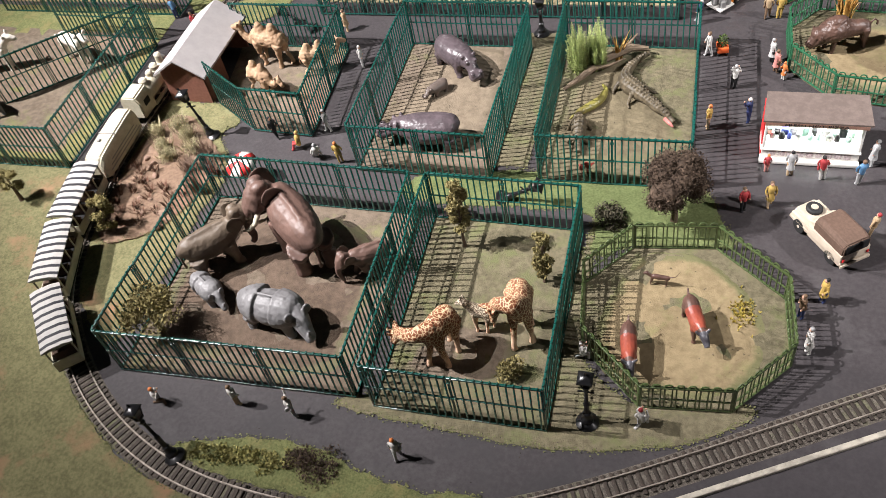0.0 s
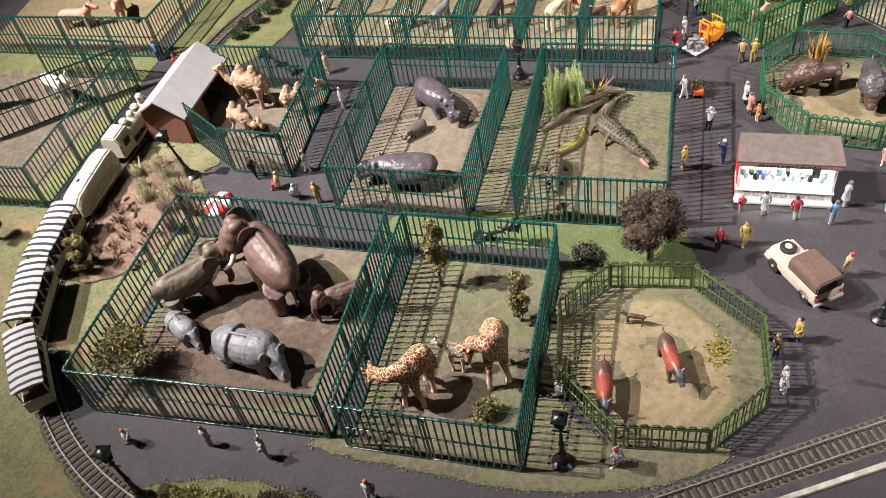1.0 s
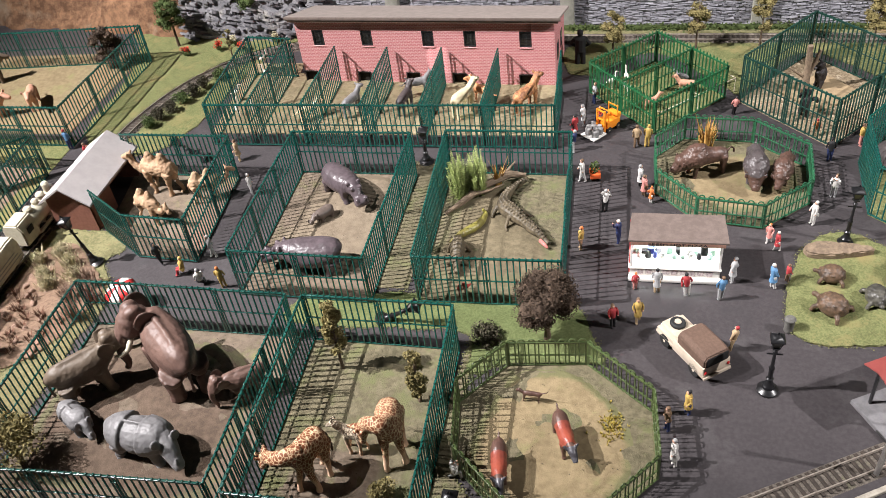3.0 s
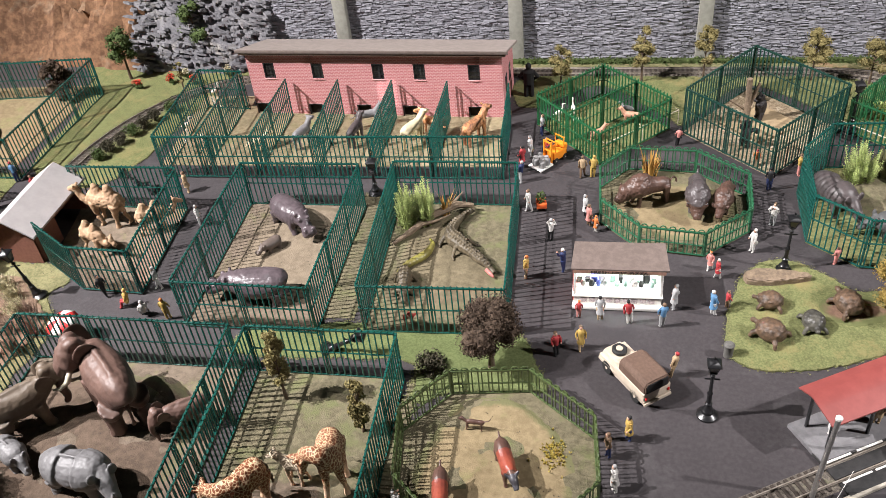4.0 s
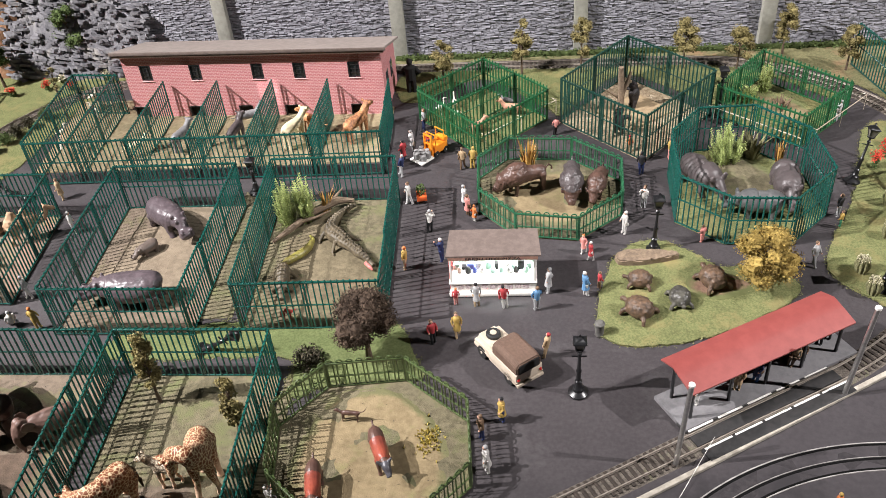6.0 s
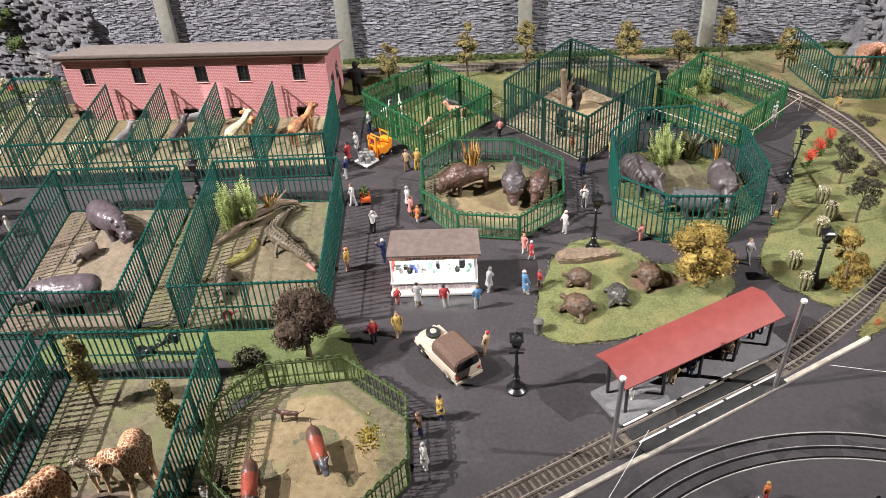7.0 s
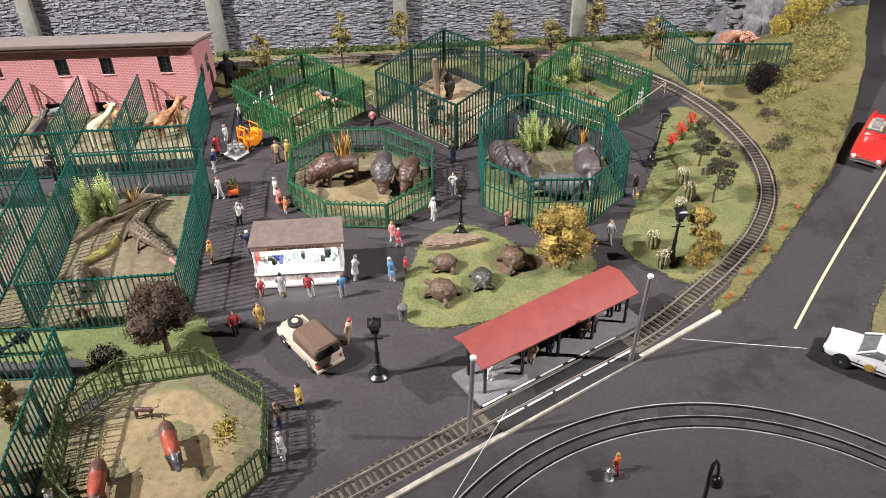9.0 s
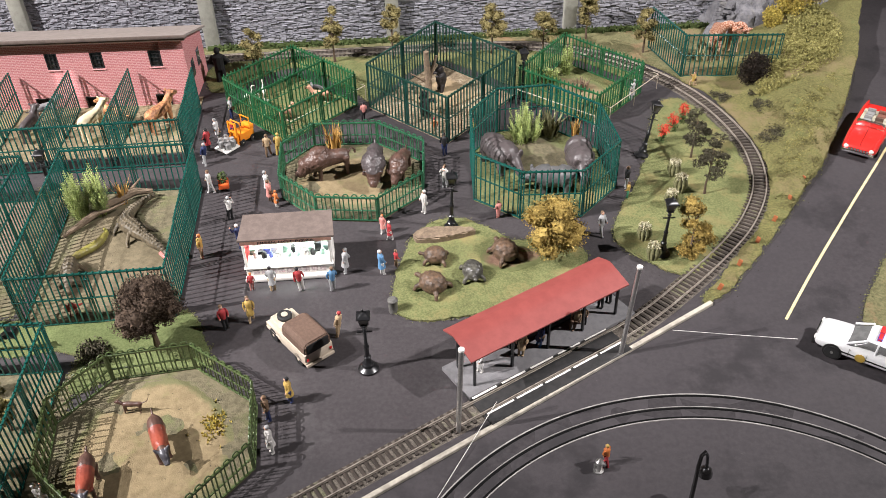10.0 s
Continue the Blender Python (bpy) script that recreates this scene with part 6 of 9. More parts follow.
# ---- toy animals: one skin each ----
def quad(L, H, W, leg, neck, head, tail=None, ears=0.0, hump=None, snout=None, belly=1.0, leg_r=None, bend=0.0):
    """A four-legged toy facing +x: body length, back height, body width, leg length; neck and head as (x, z, r) chains."""
    bm = bmesh.new()
    zc, rz = leg + (H - leg) / 2, (H - leg) / 2
    prof = ((0, 0.3), (0.03, 0.55), (0.1, 0.82), (0.22, 0.97), (0.4, 1.0), (0.6, 1.02), (0.78, 0.98), (0.9, 0.8), (0.97, 0.5), (1, 0.25))
    vs = tube(bm, [(-L * 0.56 + L * 1.12 * f, bend * math.sin(math.pi * f), zc - (0.06 * rz if 0.35 < f < 0.7 else 0)) for f, r in prof], [r * rz * belly for f, r in prof], 16)
    for v in vs:
        v.co.y *= W / 2 / rz
    lr = leg_r or W * 0.19
    for sx, dx in ((-1, -0.03), (1, 0.02)):
        for sy in (-1, 1):
            x0 = sx * L * 0.4
            step = random.uniform(-0.06, 0.06) * L
            tube(bm, [(x0, sy * W * 0.28, zc), (x0 + step * 0.5, sy * W * 0.3, leg * 0.6), (x0 + step, sy * W * 0.3, 0.25), (x0 + step + lr * 0.2, sy * W * 0.3, 0)], [lr * 1.5, lr, lr * 0.85, lr * 1.1], 9)
    if hump:
        for x, z, r in hump:
            ball(bm, (x, 0, z), r)
    chain = neck + head
    for (xa, ya, za, ra), (xb, yb, zb, rb) in zip(chain, chain[1:]):
        n = max(2, int(math.dist((xa, ya, za), (xb, yb, zb)) / (0.4 * min(ra, rb)))) if min(ra, rb) > 0.05 else 2
        tube(bm, [(xa, ya, za), (xb, yb, zb)], [ra, rb], 10)
        ball(bm, (xb, yb, zb), rb, 10, 7)
    if ears:
        hx, hy, hz, hr = head[0]
        for s in (-1, 1):
            ball(bm, (hx - 0.1 * hr, hy + s * (hr + ears * 0.35), hz + hr * 0.75), (ears * 0.28, ears * 0.5, ears * 0.55))
    if tail:
        tube(bm, tail[0], tail[1], 7)
    return bm


def loft(bm, rows, seg=14, k=5, idx=0):
    """A smooth skin through rows of centre, half width across and half height."""
    rows = np.array([[float(v) for v in r] for r in rows])
    n, fine = len(rows), []
    for i in range(n - 1):
        p0, p1, p2, p3 = rows[max(i - 1, 0)], rows[i], rows[i + 1], rows[min(i + 2, n - 1)]
        for q in range(k):
            t = q / k
            fine.append(0.5 * (2 * p1 + (p2 - p0) * t + (2 * p0 - 5 * p1 + 4 * p2 - p3) * t * t + (3 * p1 - p0 - 3 * p2 + p3) * t ** 3))
    fine.append(rows[-1])
    rings, side = [], Vector((0, 1, 0))
    for i, r in enumerate(fine):
        d = Vector(fine[min(i + 1, len(fine) - 1)][:3] - fine[max(i - 1, 0)][:3]).normalized()
        if math.hypot(d.x, d.y) > 0.35:
            side = Vector((-d.y, d.x, 0)).normalized()
        up = d.cross(side).normalized()
        across = up.cross(d).normalized()
        rings.append([bm.verts.new(Vector(r[:3]) + across * (max(float(r[3]), 0.02) * math.cos(6.2832 * j / seg)) + up * (max(float(r[4]), 0.02) * math.sin(6.2832 * j / seg))) for j in range(seg)])
    for a, b in zip(rings, rings[1:]):
        for j in range(seg):
            bm.faces.new((a[j], a[(j + 1) % seg], b[(j + 1) % seg], b[j])).material_index = idx
    bm.faces.new(list(reversed(rings[0]))).material_index = idx
    bm.faces.new(rings[-1]).material_index = idx
    return [v for r in rings for v in r]


def scaled(rows, s):
    return [tuple(v * s for v in r) for r in rows]


def leg(bm, s, hip, knee, foot, r):
    """A leg through hip, knee and foot with a flared sole; r: thigh, knee, ankle and sole."""
    (hx, hy, hz), (kx, ky, kz), (fx, fy) = hip, knee, foot
    loft(bm, scaled([(hx, hy, hz, r[0] * 0.9, r[0]), ((hx + kx) / 2, (hy + ky) / 2, (hz + kz) / 2, (r[0] + r[1]) * 0.46, (r[0] + r[1]) / 2), (kx, ky, kz, r[1], r[1]), (fx, fy, kz * 0.35, r[2], r[2]), (fx + 0.01, fy, 0.012, r[3], r[3]), (fx + 0.01, fy, 0, r[3], r[3])], s), 10, 3)


def turned(bm, verts, pivot, rz=0, ry=0):
    """Turns a group of points about a pivot: nods by ry and looks aside by rz."""
    m = Matrix.Translation(pivot) @ Euler((0, radians(ry), radians(rz))).to_matrix().to_4x4() @ Matrix.Translation(-Vector(pivot))
    for v in verts:
        v.co = m @ v.co


def elephant(s, aside=0.0, nod=0.0, trunk=0.0, step=0.05):
    """Body, legs and trunk in one skin; ears, tusks and tail as thin pieces joined later."""
    bm = bmesh.new()
    loft(bm, scaled([(-0.52, 0, 0.52, 0.05, 0.09), (-0.48, 0, 0.55, 0.12, 0.17), (-0.37, 0, 0.57, 0.18, 0.24), (-0.18, 0, 0.56, 0.23, 0.27), (0.02, 0, 0.56, 0.25, 0.28), (0.2, 0, 0.6, 0.235, 0.26), (0.34, 0, 0.66, 0.19, 0.22), (0.46, 0, 0.71, 0.14, 0.17)], s), 18)
    tube(bm, [(-0.46 * s, 0, 0.72 * s), (-0.3 * s, 0, 0.815 * s), (-0.1 * s, 0, 0.835 * s), (0.12 * s, 0, 0.845 * s), (0.3 * s, 0, 0.86 * s)], [0.02 * s, 0.035 * s, 0.035 * s, 0.035 * s, 0.03 * s], 7)
    for sy in (-1, 1):
        leg(bm, s, (-0.33, sy * 0.15, 0.45), (-0.29 + sy * step * 0.4, sy * 0.165, 0.25), (-0.34 + sy * step, sy * 0.165), (0.165, 0.105, 0.092, 0.108))
        leg(bm, s, (0.22, sy * 0.15, 0.5), (0.23 - sy * step * 0.5, sy * 0.16, 0.25), (0.22 - sy * step * 1.2, sy * 0.16), (0.14, 0.095, 0.082, 0.1))
    head = ball(bm, (0.6 * s, 0, 0.78 * s), (0.2 * s, 0.165 * s, 0.2 * s), 14, 10)
    for sy in (-1, 1):
        head += ball(bm, (0.58 * s, sy * 0.06 * s, 0.93 * s), (0.11 * s, 0.085 * s, 0.09 * s))
        head += ball(bm, (0.7 * s, sy * 0.1 * s, 0.72 * s), (0.09 * s, 0.06 * s, 0.09 * s))
    head += loft(bm, scaled([(0.66, 0, 0.8, 0.15, 0.15), (0.77, 0, 0.7, 0.1, 0.1), (0.85 + 0.05 * trunk, 0, 0.55 + 0.1 * trunk, 0.075, 0.075), (0.88 + 0.14 * trunk, 0, 0.38 + 0.24 * trunk, 0.058, 0.058), (0.86 + 0.26 * trunk, 0, 0.22 + 0.46 * trunk, 0.045, 0.045), (0.9 + 0.32 * trunk, 0, 0.12 + 0.66 * trunk, 0.036, 0.036)], s), 10)
    turned(bm, head, (0.42 * s, 0, 0.72 * s), aside, nod)
    return bm


def elephant_trim(s, aside=0.0, nod=0.0):
    """Ears and tail of an elephant."""
    bm = bmesh.new()
    for sy in (-1, 1):
        ear = ball(bm, (0.5 * s, sy * 0.175 * s, 0.8 * s), (0.15 * s, 0.022 * s, 0.18 * s), 14, 9)
        for v in ear:
            x, z = v.co.x / s - 0.5, v.co.z / s - 0.8
            v.co.y += sy * s * (0.16 * max(0.0, 0.02 - x) + 0.03 * math.sin(11 * z))
            v.co.x += 0.25 * z * s if z < 0 else 0
        turned(bm, ear, (0.42 * s, 0, 0.72 * s), aside, nod)
    tube(bm, [(-0.49 * s, 0, 0.64 * s), (-0.55 * s, 0.01 * s, 0.5 * s), (-0.555 * s, 0.02 * s, 0.32 * s), (-0.54 * s, 0.02 * s, 0.24 * s)], [0.035 * s, 0.022 * s, 0.016 * s, 0.026 * s], 7)
    return bm


def tusks(s, aside=0.0, nod=0.0):
    bm = bmesh.new()
    for sy in (-1, 1):
        tube(bm, [(0.72 * s, sy * 0.1 * s, 0.66 * s), (0.82 * s, sy * 0.13 * s, 0.54 * s), (0.92 * s, sy * 0.12 * s, 0.5 * s), (0.99 * s, sy * 0.1 * s, 0.52 * s)], [0.035 * s, 0.033 * s, 0.025 * s, 0.008 * s], 8)
    turned(bm, list(bm.verts), (0.42 * s, 0, 0.72 * s), aside, nod)
    return bm


def add_on(mesh, extra, material):
    """Joins a piece in another material to a toy's one mesh."""
    mesh.materials.append(material)
    for f in extra.faces:
        f.material_index = len(mesh.materials) - 1
        f.smooth = True
    extra.transform(Matrix.Scale(CM, 4))
    extra.from_mesh(mesh)
    extra.to_mesh(mesh)
    extra.free()


def animal(mesh_or_bm, mats, x, y, turn, label, category, voxel=0.16, z=0.3, smooth=3, name=None, extra=None, fold=0.035, shag=None):
    mesh = sculpt(mesh_or_bm, name or category, mats, voxel, smooth, fold, shag)
    for piece in extra or ():
        add_on(mesh, *piece)
    return solo("toy_" + (name or category).replace(" ", "_").replace("rhinoceros", "rhino").replace("hippopotamus", "hippo").replace("bison", "buffalo"), mesh, None, at(x, y, z, turn), label, category)


EL1 = skin("elephant_brown", (0.15, 0.09, 0.072), (0.1, 0.06, 0.048), 0.5)
EL2 = skin("elephant_tan", (0.155, 0.118, 0.085), (0.108, 0.08, 0.058), 0.52)
GREYHIDE = skin("grey", (0.215, 0.21, 0.212), (0.145, 0.14, 0.142), 0.5)
HIPPO = skin("hippo", (0.105, 0.082, 0.09), (0.06, 0.047, 0.052), 0.36)
CAMEL = skin("camel", (0.43, 0.29, 0.18), (0.27, 0.165, 0.095), 0.7)
BISON = skin("bison", (0.11, 0.06, 0.045), (0.06, 0.034, 0.026), 0.45)
BLACKHIDE = skin("dark_grey", (0.085, 0.07, 0.07), (0.055, 0.046, 0.046), 0.45)
CROC = skin("crocodile", (0.115, 0.09, 0.055), (0.042, 0.034, 0.022), 0.55, 230)
TORT = skin("tortoise", (0.14, 0.085, 0.052), (0.045, 0.03, 0.02), 0.55, 200)
TORT2 = skin("tortoise_grey", (0.09, 0.085, 0.07), (0.03, 0.028, 0.025), 0.42, 150)
PALEHIDE = skin("cream", (0.7, 0.6, 0.4), (0.6, 0.5, 0.32), 0.6)
WHITEHIDE = skin("white", (0.75, 0.7, 0.62), (0.62, 0.57, 0.5), 0.6)
PINKHIDE = skin("pink_tan", (0.55, 0.3, 0.2), (0.42, 0.21, 0.14), 0.6)
TIGER = skin("tiger_orange", (0.6, 0.28, 0.12), (0.2, 0.09, 0.05), 0.55, 260)
REDBROWN = skin("red_brown", (0.12, 0.065, 0.05), (0.07, 0.038, 0.03), 0.4)
REDCOAT = skin("red_coat", (0.33, 0.075, 0.045), (0.17, 0.04, 0.028), 0.4)
BLUEFACE = skin("blue_grey_face", (0.1, 0.1, 0.115), (0.04, 0.036, 0.04), 0.35)
BEAR = skin("black_bear", (0.025, 0.02, 0.02), (0.015, 0.013, 0.013), 0.6)
GREEN_SNAKE = skin("yellow_green_snake", (0.27, 0.25, 0.06), (0.13, 0.105, 0.035), 0.4, 60)

animal(elephant(9.6, 88, 4, 0.1), EL1, -31.2, 16.8, 138, "large reddish-brown toy elephant with ivory tusks", "elephant", 0.17, 0.2, extra=((elephant_trim(9.6, 88, 4), EL1), (tusks(9.6, 88, 4), IVORY)))
animal(elephant(6.9, -6, -14, 0.85), EL2, -40.9, 13.7, 43, "grey-tan toy elephant with a raised trunk", "elephant", 0.14, 0.2, extra=((elephant_trim(6.9, -6, -14), EL2), (tusks(6.9, -6, -14), IVORY)))
animal(elephant(4.7, 10, 12, 0.0, 0.1), EL1, -22.5, 15.3, 218, "small brown elephant calf beside the fence", "elephant", 0.11, 0.2, extra=((elephant_trim(4.7, 10, 12), EL1),))


def rhino(s, aside=0.0, nod=0.0, ridges=0):
    """Armoured body: overlapping rump, side and shoulder plates, head low."""
    bm = bmesh.new()
    loft(bm, scaled([(-0.49, 0, 0.36, 0.08, 0.1), (-0.46, 0, 0.38, 0.2, 0.2), (-0.36, 0, 0.385, 0.27, 0.255), (-0.2, 0, 0.385, 0.305, 0.29), (-0.18, 0, 0.385, 0.24, 0.225)], s), 18)
    loft(bm, scaled([(-0.24, 0, 0.37, 0.22, 0.21), (-0.15, 0, 0.372, 0.262, 0.255), (0, 0, 0.37, 0.285, 0.268), (0.1, 0, 0.372, 0.268, 0.258), (0.17, 0, 0.375, 0.22, 0.21)], s), 18)
    loft(bm, scaled([(0.1, 0, 0.4, 0.23, 0.23), (0.125, 0, 0.4, 0.305, 0.295), (0.2, 0, 0.405, 0.3, 0.29), (0.3, 0, 0.42, 0.275, 0.27), (0.42, 0, 0.42, 0.225, 0.225), (0.47, 0, 0.42, 0.16, 0.17)], s), 18)
    tube(bm, [(-0.4 * s, 0, 0.62 * s), (-0.1 * s, 0, 0.655 * s), (0.3 * s, 0, 0.685 * s)], 0.02 * s, 6)
    for x in np.linspace(-0.34, 0.36, ridges):
        tube(bm, [(x * s, 0.305 * s * math.cos(a), 0.39 * s + 0.29 * s * math.sin(a)) for a in np.linspace(-0.3, math.pi + 0.3, 15)], 0.014 * s, 5)
    for sy in (-1, 1):
        leg(bm, s, (-0.34, sy * 0.17, 0.28), (-0.31, sy * 0.18, 0.15), (-0.34 + 0.03 * sy, sy * 0.18), (0.13, 0.085, 0.072, 0.085))
        leg(bm, s, (0.27, sy * 0.16, 0.3), (0.29, sy * 0.17, 0.15), (0.27 - 0.04 * sy, sy * 0.17), (0.11, 0.08, 0.068, 0.082))
    head = loft(bm, scaled([(0.4, 0, 0.42, 0.18, 0.19), (0.52, 0, 0.4, 0.15, 0.165), (0.62, 0, 0.36, 0.13, 0.14), (0.74, 0, 0.29, 0.1, 0.1), (0.83, 0, 0.24, 0.085, 0.085), (0.88, 0, 0.22, 0.05, 0.055)], s), 14)
    head += loft(bm, scaled([(0.8, 0, 0.3, 0.045, 0.045), (0.84, 0, 0.38, 0.03, 0.03), (0.83, 0, 0.46, 0.008, 0.008)], s), 8)
    for sy in (-1, 1):
        head += ball(bm, (0.54 * s, sy * 0.15 * s, 0.56 * s), (0.04 * s, 0.07 * s, 0.11 * s))
    turned(bm, head, (0.4 * s, 0, 0.42 * s), aside, nod)
    tube(bm, [(-0.49 * s, 0, 0.45 * s), (-0.54 * s, 0, 0.32 * s), (-0.53 * s, 0, 0.2 * s)], [0.03 * s, 0.022 * s, 0.02 * s], 6)
    return bm


animal(rhino(7.2, -34, 8), GREYHIDE, -30.6, 6.7, -8, "grey toy rhinoceros with folded hide", "rhinoceros", 0.11, 0.2, 1)
animal(rhino(4.4, -6, 4), GREYHIDE, -40.0, 8.9, -30, "small pale grey rhinoceros calf", "rhinoceros", 0.1, 0.2, 2)


def giraffe(s, neck, face):
    """A short deep body on long legs; neck: centres from the shoulder to the poll; face: centre of the muzzle."""
    bm = bmesh.new()
    loft(bm, scaled([(-0.29, 0, 0.7, 0.05, 0.06), (-0.26, 0, 0.7, 0.12, 0.13), (-0.17, 0, 0.71, 0.165, 0.175), (0, 0, 0.73, 0.175, 0.195), (0.14, 0, 0.77, 0.16, 0.205), (0.22, 0, 0.82, 0.12, 0.17), (0.27, 0, 0.87, 0.08, 0.11)], s), 16)
    for sy in (-1, 1):
        leg(bm, s, (-0.19, sy * 0.09, 0.66), (-0.15, sy * 0.1, 0.36), (-0.2 + 0.06 * sy, sy * 0.11), (0.12, 0.052, 0.036, 0.046))
        leg(bm, s, (0.17, sy * 0.08, 0.7), (0.17, sy * 0.1, 0.36), (0.18 - 0.05 * sy, sy * 0.12), (0.1, 0.048, 0.036, 0.046))
    rad = np.linspace(0.125, 0.062, len(neck) + 1)
    loft(bm, scaled([(0.17, 0, 0.8, 0.14, 0.17)] + [(*p, r * 0.85, r) for p, r in zip(neck, rad)], s), 12)
    p, q = Vector(neck[-1]) * s, Vector(face) * s
    loft(bm, [(*(p + (q - p) * f), r * s * 0.9, r * s) for f, r in ((-0.22, 0.045), (0.0, 0.082), (0.3, 0.085), (0.65, 0.06), (0.92, 0.05), (1.02, 0.03))], 12)
    d = (q - p).normalized()
    side = Vector((-d.y, d.x, 0)).normalized()
    up = (side.cross(d) if side.cross(d).z < 0 else d.cross(side)) * -1
    for g in (-1, 1):
        ball(bm, p + side * g * 0.1 * s + up * 0.03 * s, 0.04 * s)
        tube(bm, [p + side * g * 0.06 * s, p + side * g * 0.12 * s + up * 0.03 * s, p + side * g * 0.19 * s + up * 0.05 * s], [0.04 * s, 0.045 * s, 0.012 * s], 7)
        tube(bm, [p + side * g * 0.03 * s + up * 0.04 * s, p + side * g * 0.045 * s + up * 0.15 * s], [0.026 * s, 0.022 * s], 7)
    return bm


def giraffe_tail(s):
    bm = bmesh.new()
    tube(bm, [(-0.28 * s, 0, 0.74 * s), (-0.35 * s, 0.02 * s, 0.58 * s), (-0.36 * s, 0.03 * s, 0.36 * s)], [0.025 * s, 0.016 * s, 0.012 * s], 6)
    tube(bm, [(-0.36 * s, 0.03 * s, 0.38 * s), (-0.365 * s, 0.03 * s, 0.22 * s)], [0.03 * s, 0.012 * s], 6)
    return bm


animal(giraffe(7.4, [(0.32, -0.1, 0.84), (0.36, -0.24, 0.78), (0.34, -0.38, 0.7), (0.31, -0.48, 0.62)], (0.36, -0.55, 0.42)), GIRAFFE, -11.3, 5.4, -108, "spotted toy giraffe stretching its neck low", "giraffe", 0.1, 0.25, 2, extra=((giraffe_tail(7.4), BARK),))
animal(giraffe(7.8, [(0.29, -0.06, 0.96), (0.26, -0.16, 0.99), (0.2, -0.25, 0.93), (0.17, -0.3, 0.84)], (0.24, -0.33, 0.62)), GIRAFFE, -4.2, 9.3, -76, "tall spotted toy giraffe bending to its calf", "giraffe", 0.1, 0.25, 2, extra=((giraffe_tail(7.8), BARK),))
animal(giraffe(4.0, [(0.33, 0.02, 0.96), (0.38, 0.05, 1.06), (0.42, 0.06, 1.12)], (0.62, 0.1, 1.02)), giraffe_mat("pale_calf_coat", (0.66, 0.57, 0.43), (0.1, 0.07, 0.045), 520), -8.3, 9.3, 178, "small pale spotted giraffe calf", "giraffe", 0.08, 0.25, 2)


for s, x, y, turn, words in ((6.6, 89.6, 87.6, -104, "orange-brown spotted toy giraffe behind the tall fence"), (6.0, 92.6, 88.4, -122, "smaller orange-brown toy giraffe behind the tall fence")):
    animal(giraffe(s, [(0.3, 0.06, 0.98), (0.3, 0.16, 1.04), (0.28, 0.26, 1.02), (0.3, 0.34, 0.94)], (0.36, 0.42, 0.78)), ORANGE_GIRAFFE, x, y, turn, words, "giraffe", 0.12, 0.2, 2)


def two_tone(mesh, index, test):
    """Gives the faces that pass a test, in centimetres, another material."""
    for p in mesh.polygons:
        if test(p.center / CM):
            p.material_index = index


def blanket_beast(x, y, turn, seed, label):
    random.seed(860 + seed)
    s = 4.3
    bm = bmesh.new()
    loft(bm, scaled([(-0.5, 0, 0.5, 0.06, 0.09), (-0.44, 0, 0.52, 0.15, 0.17), (-0.28, 0, 0.53, 0.185, 0.2), (-0.05, 0, 0.5, 0.185, 0.19), (0.18, 0, 0.5, 0.18, 0.19), (0.36, 0, 0.53, 0.145, 0.17), (0.5, 0.01, 0.55, 0.105, 0.13), (0.62, 0.02, 0.53, 0.105, 0.115), (0.74, 0.03, 0.47, 0.08, 0.085), (0.84, 0.03, 0.41, 0.06, 0.06)], s), 14)
    for sy in (-1, 1):
        step = sy * random.uniform(0.03, 0.08)
        leg(bm, s, (-0.34, sy * 0.1, 0.42), (-0.32 + step, sy * 0.115, 0.22), (-0.36 + step, sy * 0.115), (0.12, 0.06, 0.045, 0.06))
        leg(bm, s, (0.28, sy * 0.1, 0.42), (0.29 - step, sy * 0.11, 0.22), (0.29 - step, sy * 0.11), (0.1, 0.055, 0.045, 0.06))
        tube(bm, [(0.58 * s, sy * 0.08 * s, 0.6 * s), (0.55 * s, sy * 0.15 * s, 0.68 * s), (0.56 * s, sy * 0.17 * s, 0.72 * s)], [0.05 * s, 0.045 * s, 0.015 * s], 7)
    tube(bm, [(-0.47 * s, 0, 0.6 * s), (-0.55 * s, 0, 0.66 * s), (-0.64 * s, 0.01 * s, 0.72 * s)], [0.05 * s, 0.03 * s, 0.028 * s], 7)
    mesh = sculpt(bm, "okapi", [REDBROWN, REDCOAT, BLUEFACE], 0.085, 2, 0.02)
    two_tone(mesh, 1, lambda c: -0.14 * s < c.x < 0.46 * s and c.z > 0.4 * s)
    two_tone(mesh, 2, lambda c: c.x > 0.56 * s)
    solo("okapi", mesh, None, at(x, y, 0.35, turn), label, "okapi")


blanket_beast(6.5, 8.2, -82, 1, "dark brown toy animal with a red-orange back")
blanket_beast(12.3, 12.4, -69, 2, "dark brown toy animal with a red back and grey face")
random.seed(5)
animal(quad(1.9, 1.5, 0.5, 0.9, [(0.9, 0, 1.2, 0.2)], [(1.3, 0, 1.6, 0.2), (1.6, 0, 1.5, 0.12)], ([(-0.9, 0, 1.3), (-1.6, 0, 1.6), (-2.0, 0, 2.5)], [0.09, 0.06, 0.05]), leg_r=0.1), REDBROWN, 8.5, 17.5, 176, "small thin brown monkey on the sand", "monkey", 0.07, 0.3)


